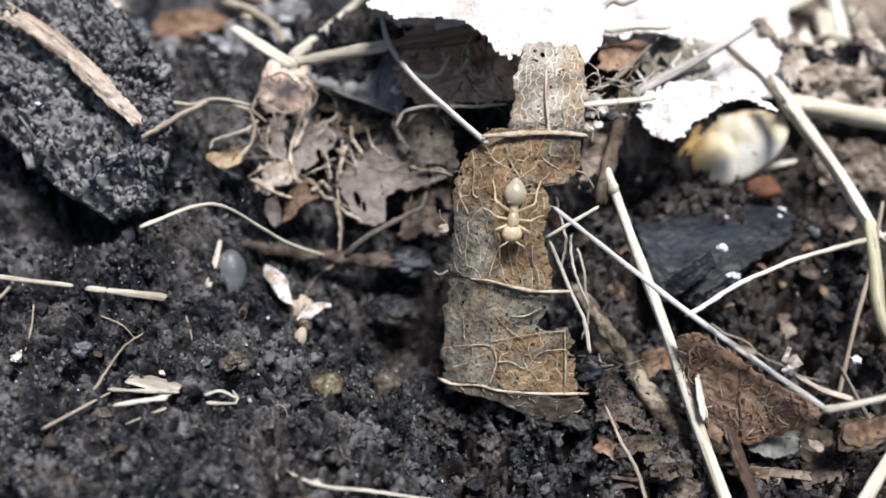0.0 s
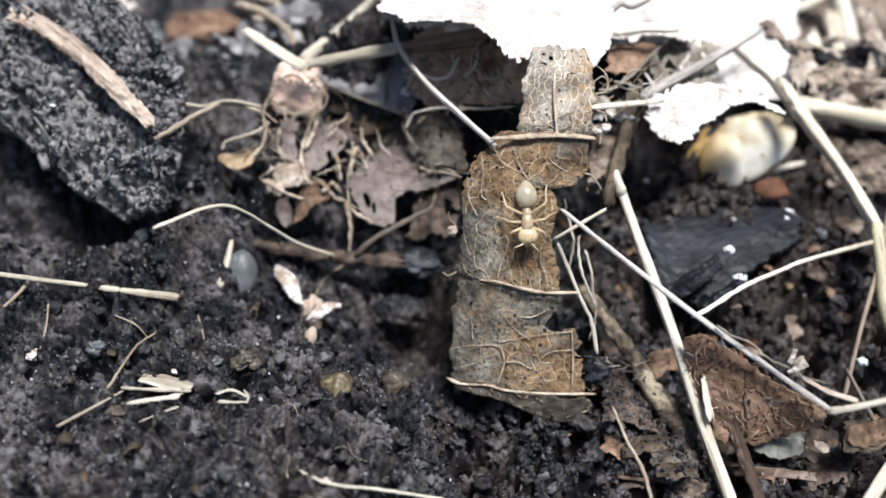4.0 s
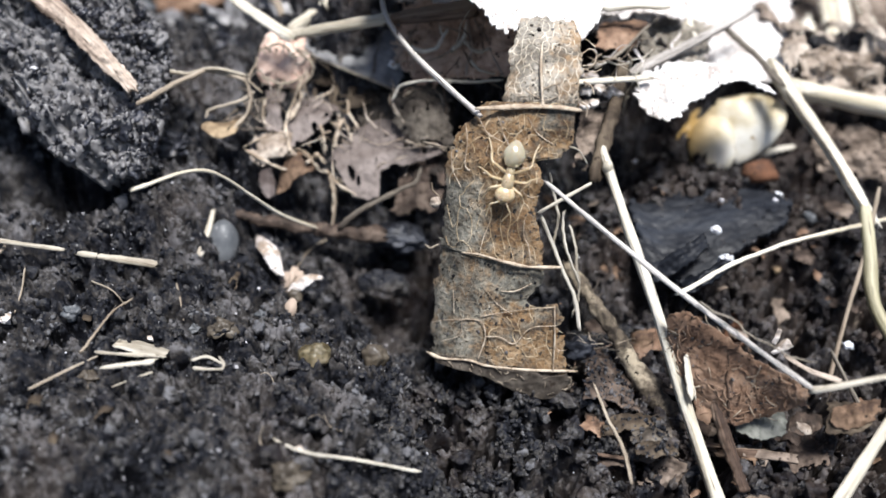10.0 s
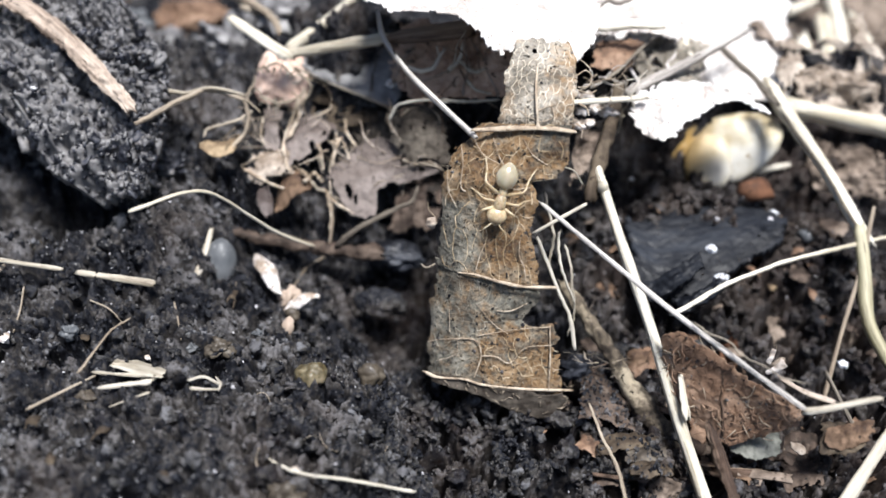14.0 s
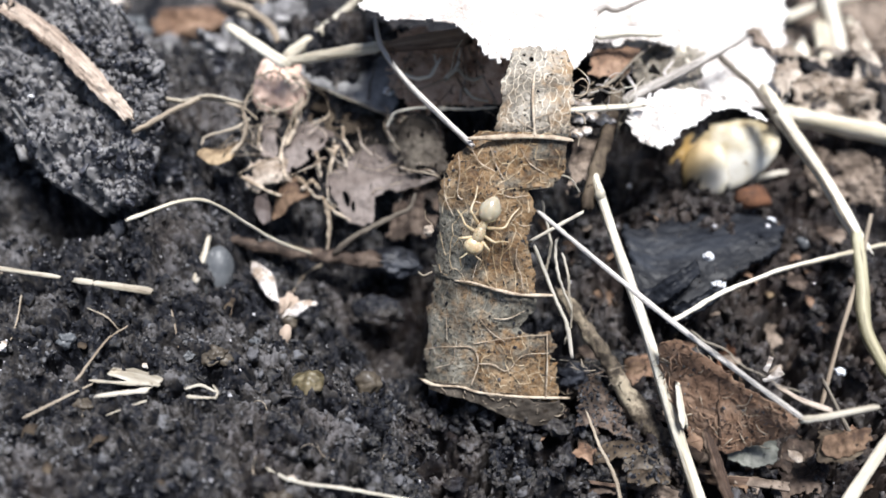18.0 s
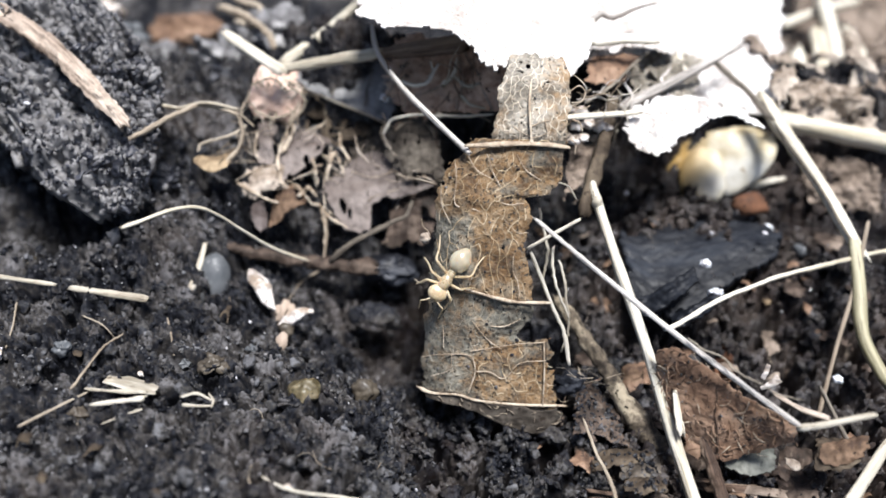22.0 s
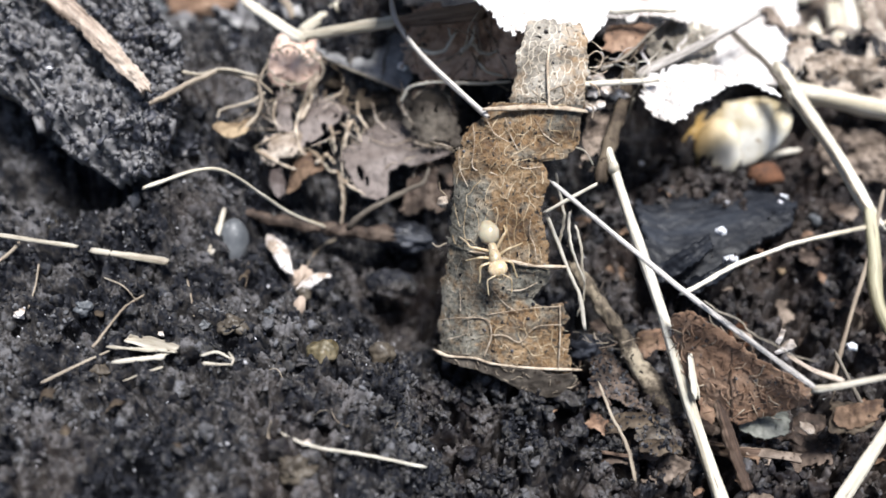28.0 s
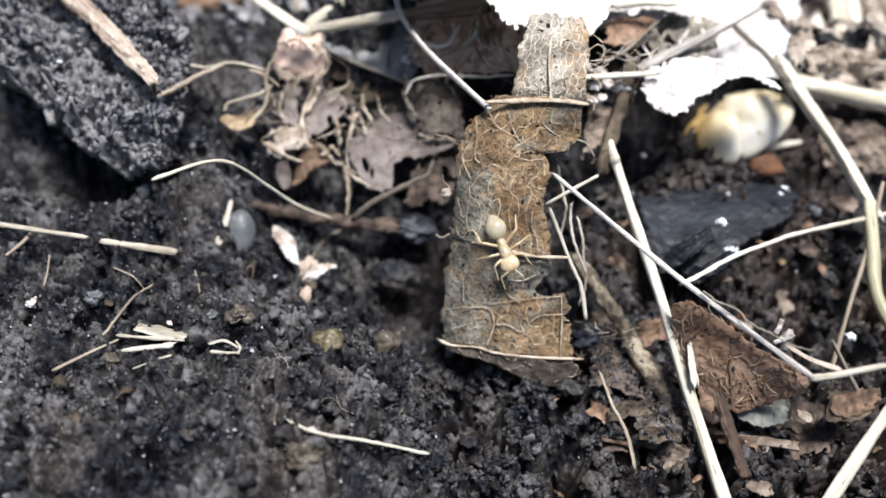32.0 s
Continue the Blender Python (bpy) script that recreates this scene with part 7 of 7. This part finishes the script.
for k in range(34):
    x, y = (rl.uniform(-24, 2), rl.uniform(-19, 0)) if k < 6 else (rl.uniform(8, 32), rl.uniform(-17, 10))
    d = rl.uniform(0, 2 * math.pi)
    pts = []
    for i in range(4):
        pts.append((x, y, soil(x, y) + rl.uniform(0.12, 0.4)))
        step = rl.uniform(0.3, 0.8)
        x, y, d = x + step * math.cos(d), y + step * math.sin(d), d + rl.uniform(-0.7, 0.7)
    stalk("root_fibre", "fine tan root fibre on soil", "rootlet", pts, rl.uniform(0.025, 0.05), 0.02, TAN, "root fibres", n=14, sides=6)

# ---- larger crumbs of the soil, each a piece of its own ----
CRUMB_MESHES = []
for i, s in enumerate(crumb_shapes(8, 3, 1.05, 0.42)):
    me = bpy.data.meshes.new("crumb")
    me.from_pydata((s * MM).tolist(), [], BALLS[3][1])
    me.polygons.foreach_set("use_smooth", [True] * len(me.polygons))
    me.materials.append(CLUMP)
    CRUMB_MESHES.append(me)
rnd = np.random.RandomState(12)
for i in range(280):
    x, y = rnd.uniform(-24, 24), rnd.uniform(-19, 6)
    r = min(0.9, 0.28 + rnd.exponential(0.14))
    ob = new("soil_crumb", CRUMB_MESHES[i % 8])
    ob.parent = ground
    ob.matrix_basis = pose(x * MM, y * MM, (soil(x, y) + 0.05 * r) * MM, *rnd.uniform(0, 360, 3)) @ Matrix.Diagonal((r, r * rnd.uniform(.7, 1), r * rnd.uniform(.6, 1), 1))

# ---- the ant ----
ant = holder("ant", (0, 0, 0))
tagged(ant, "pale yellow ant with a whitish translucent gaster", "ant")
head = lump("head", (1.28, 0, 0.62), (0.58, 0.63, 0.45), ANT_HEAD, ant, "pale yellow head", rough=0.05, sub=4)
lump("thorax", (0.46, 0, 0.64), (0.70, 0.38, 0.39), ANT_SKIN, ant, rough=0.06, sub=3)
lump("waist", (-0.14, 0, 0.58), (0.56, 0.29, 0.32), ANT_SKIN, ant, rough=0.06, sub=3)
lump("petiole", (-0.60, 0, 0.54), (0.24, 0.17, 0.22), ANT_SKIN, ant, rough=0.05, sub=3)
gaster = lump("gaster", (-1.32, 0, 0.66), (0.88, 0.70, 0.62), ANT_GASTER, ant, "whitish translucent gaster", rough=0.03, sub=4)
for q in gaster.data.vertices:
    f = 1 - 0.30 * float(ease(-0.1, 0.9, -q.co.x / MM))
    q.co.y, q.co.z = q.co.y * f, q.co.z * f
for s in (-1, 1):
    lump("eye", (1.42, s * 0.44, 0.82), (0.09, 0.06, 0.08), ANT_EYE, head, "small dark eye", rough=0.02, sub=2)
    tube("mandible", [(1.72, s * 0.2, 0.5), (1.9, s * 0.16, 0.44), (1.96, s * 0.02, 0.42)], 0.07, 0.03, ANT_LEG, head, n=10, sides=7, rough=0.03)
FEELERS, LEGS = [], []


def limb(name, points, r0, r1):
    v, f = tube_mesh(points, r0, r1, n=22, sides=8, rough=0.03)
    return mesh_object(name, v, f, ANT_LEG, ant, origin=points[0])


for s in (-1, 1):
    FEELERS.append((limb("feeler", [(1.7, s * 0.14, 0.72), (2.0, s * 0.45, 0.86), (2.22, s * 0.66, 0.82), (2.6, s * 0.6, 0.5), (3.0, s * 0.5, 0.25)], 0.045, 0.05), s))
    LEGS.append((limb("leg", [(0.72, s * 0.18, 0.48), (0.95, s * 0.75, 0.78), (1.12, s * 1.02, 0.7), (1.5, s * 1.1, 0.3), (1.9, s * 1.2, 0.04)], 0.105, 0.040), s, 0))
    LEGS.append((limb("leg", [(0.42, s * 0.2, 0.46), (0.35, s * 0.85, 0.85), (0.3, s * 1.15, 0.78), (0.1, s * 1.5, 0.35), (-0.05, s * 1.95, 0.03)], 0.105, 0.040), s, 1))
    LEGS.append((limb("leg", [(-0.05, s * 0.18, 0.46), (-0.5, s * 0.95, 0.95), (-0.75, s * 1.25, 0.9), (-1.4, s * 1.35, 0.45), (-2.1, s * 1.6, 0.03)], 0.11, 0.040), s, 2))


def motions():
    """The ant on the leaf: its body, and its feelers and legs in its own space."""
    rows = [
        (0, 4.418, -1.649, 4.939, -5.6, 52.8, -96.4),
        (1, 4.835, -1.762, 4.717, 8.0, 55.0, -80.7),
        (2, 4.598, -1.820, 4.776, -4.1, 45.0, -94.6),
        (3, 4.625, -1.818, 4.723, -1.4, 48.5, -91.6),
        (6, 4.932, -1.438, 5.473, 11.0, 40.9, -77.7),
        (7, 4.808, -1.377, 5.499, -0.2, 46.3, -90.2),
        (8, 4.598, -1.228, 5.563, -25.2, 55.5, -119.7),
        (9, 4.774, -1.316, 5.619, -8.8, 44.6, -100.0),
        (10, 4.632, -1.229, 5.611, -16.3, 53.6, -109.0),
        (11, 4.703, -1.229, 5.562, -18.0, 57.4, -111.1),
        (12, 4.660, -1.170, 5.660, -15.6, 57.9, -108.3),
        (13, 4.665, -1.310, 5.426, -17.9, 57.4, -111.0),
        (14, 4.456, -1.201, 5.609, -19.9, 57.0, -113.4),
        (17, 4.453, -1.356, 5.509, -17.3, 45.7, -109.9),
        (17.5, 3.564, -1.624, 4.900, -30.0, 53.7, -125.5),
        (18, 3.455, -1.993, 4.281, -32.2, 52.7, -128.3),
        (18.5, 3.439, -2.192, 3.948, -26.1, 55.2, -120.9),
        (19, 3.400, -2.304, 3.759, -28.0, 54.5, -123.1),
        (20, 2.778, -2.251, 3.848, -41.7, 46.6, -140.8),
        (21, 2.779, -2.263, 3.829, -45.0, 43.5, -145.5),
        (21.5, 2.746, -2.548, 3.351, -42.4, 46.0, -141.8),
        (22, 1.630, -3.436, 1.922, -40.0, 42.0, -138.2),
        (22.5, 1.517, -3.514, 2.128, -39.4, 20.6, -132.2),
        (23, 1.687, -3.200, 2.657, -43.3, 16.9, -136.5),
        (23.5, 2.408, -3.142, 2.355, -10.1, 58.6, -101.8),
        (24, 2.853, -3.130, 2.375, 18.6, 57.3, -68.2),
        (25, 3.796, -3.215, 2.233, 19.0, 57.2, -67.7),
        (28, 3.503, -4.174, 1.278, 16.3, 20.8, -74.8),
        (29, 3.786, -4.132, 1.156, 24.0, 27.0, -65.2),
        (30, 3.761, -4.158, 1.052, 19.7, 31.5, -69.1),
        (31, 3.777, -4.167, 1.038, 19.8, 31.4, -69.0),
        (32, 3.973, -4.155, 1.055, 24.7, 29.7, -63.8),
    ]
    walk(ant, [(t, pose(x * MM, y * MM, z * MM, rx, ry, rz)) for t, x, y, z, rx, ry, rz in rows])
    for n, (ob, s) in enumerate(FEELERS):
        at = tuple(ob.location)
        walk(ob, [(0.5 * k, pose(*at, 6 * math.sin(1.3 * k + 2 * n), 12 * math.sin(0.9 * k + n), s * (6 + 22 * math.sin(1.7 * k + 2.6 * n)))) for k in range(65)])
    for n, (ob, s, pair) in enumerate(LEGS):
        at = tuple(ob.location)
        walk(ob, [(0.5 * k, pose(*at, 0, 0, (4 if k < 34 or k > 56 else 11) * math.sin(2.1 * k + 1.9 * n + 3.1 * (pair == 1)))) for k in range(65)])


motions()
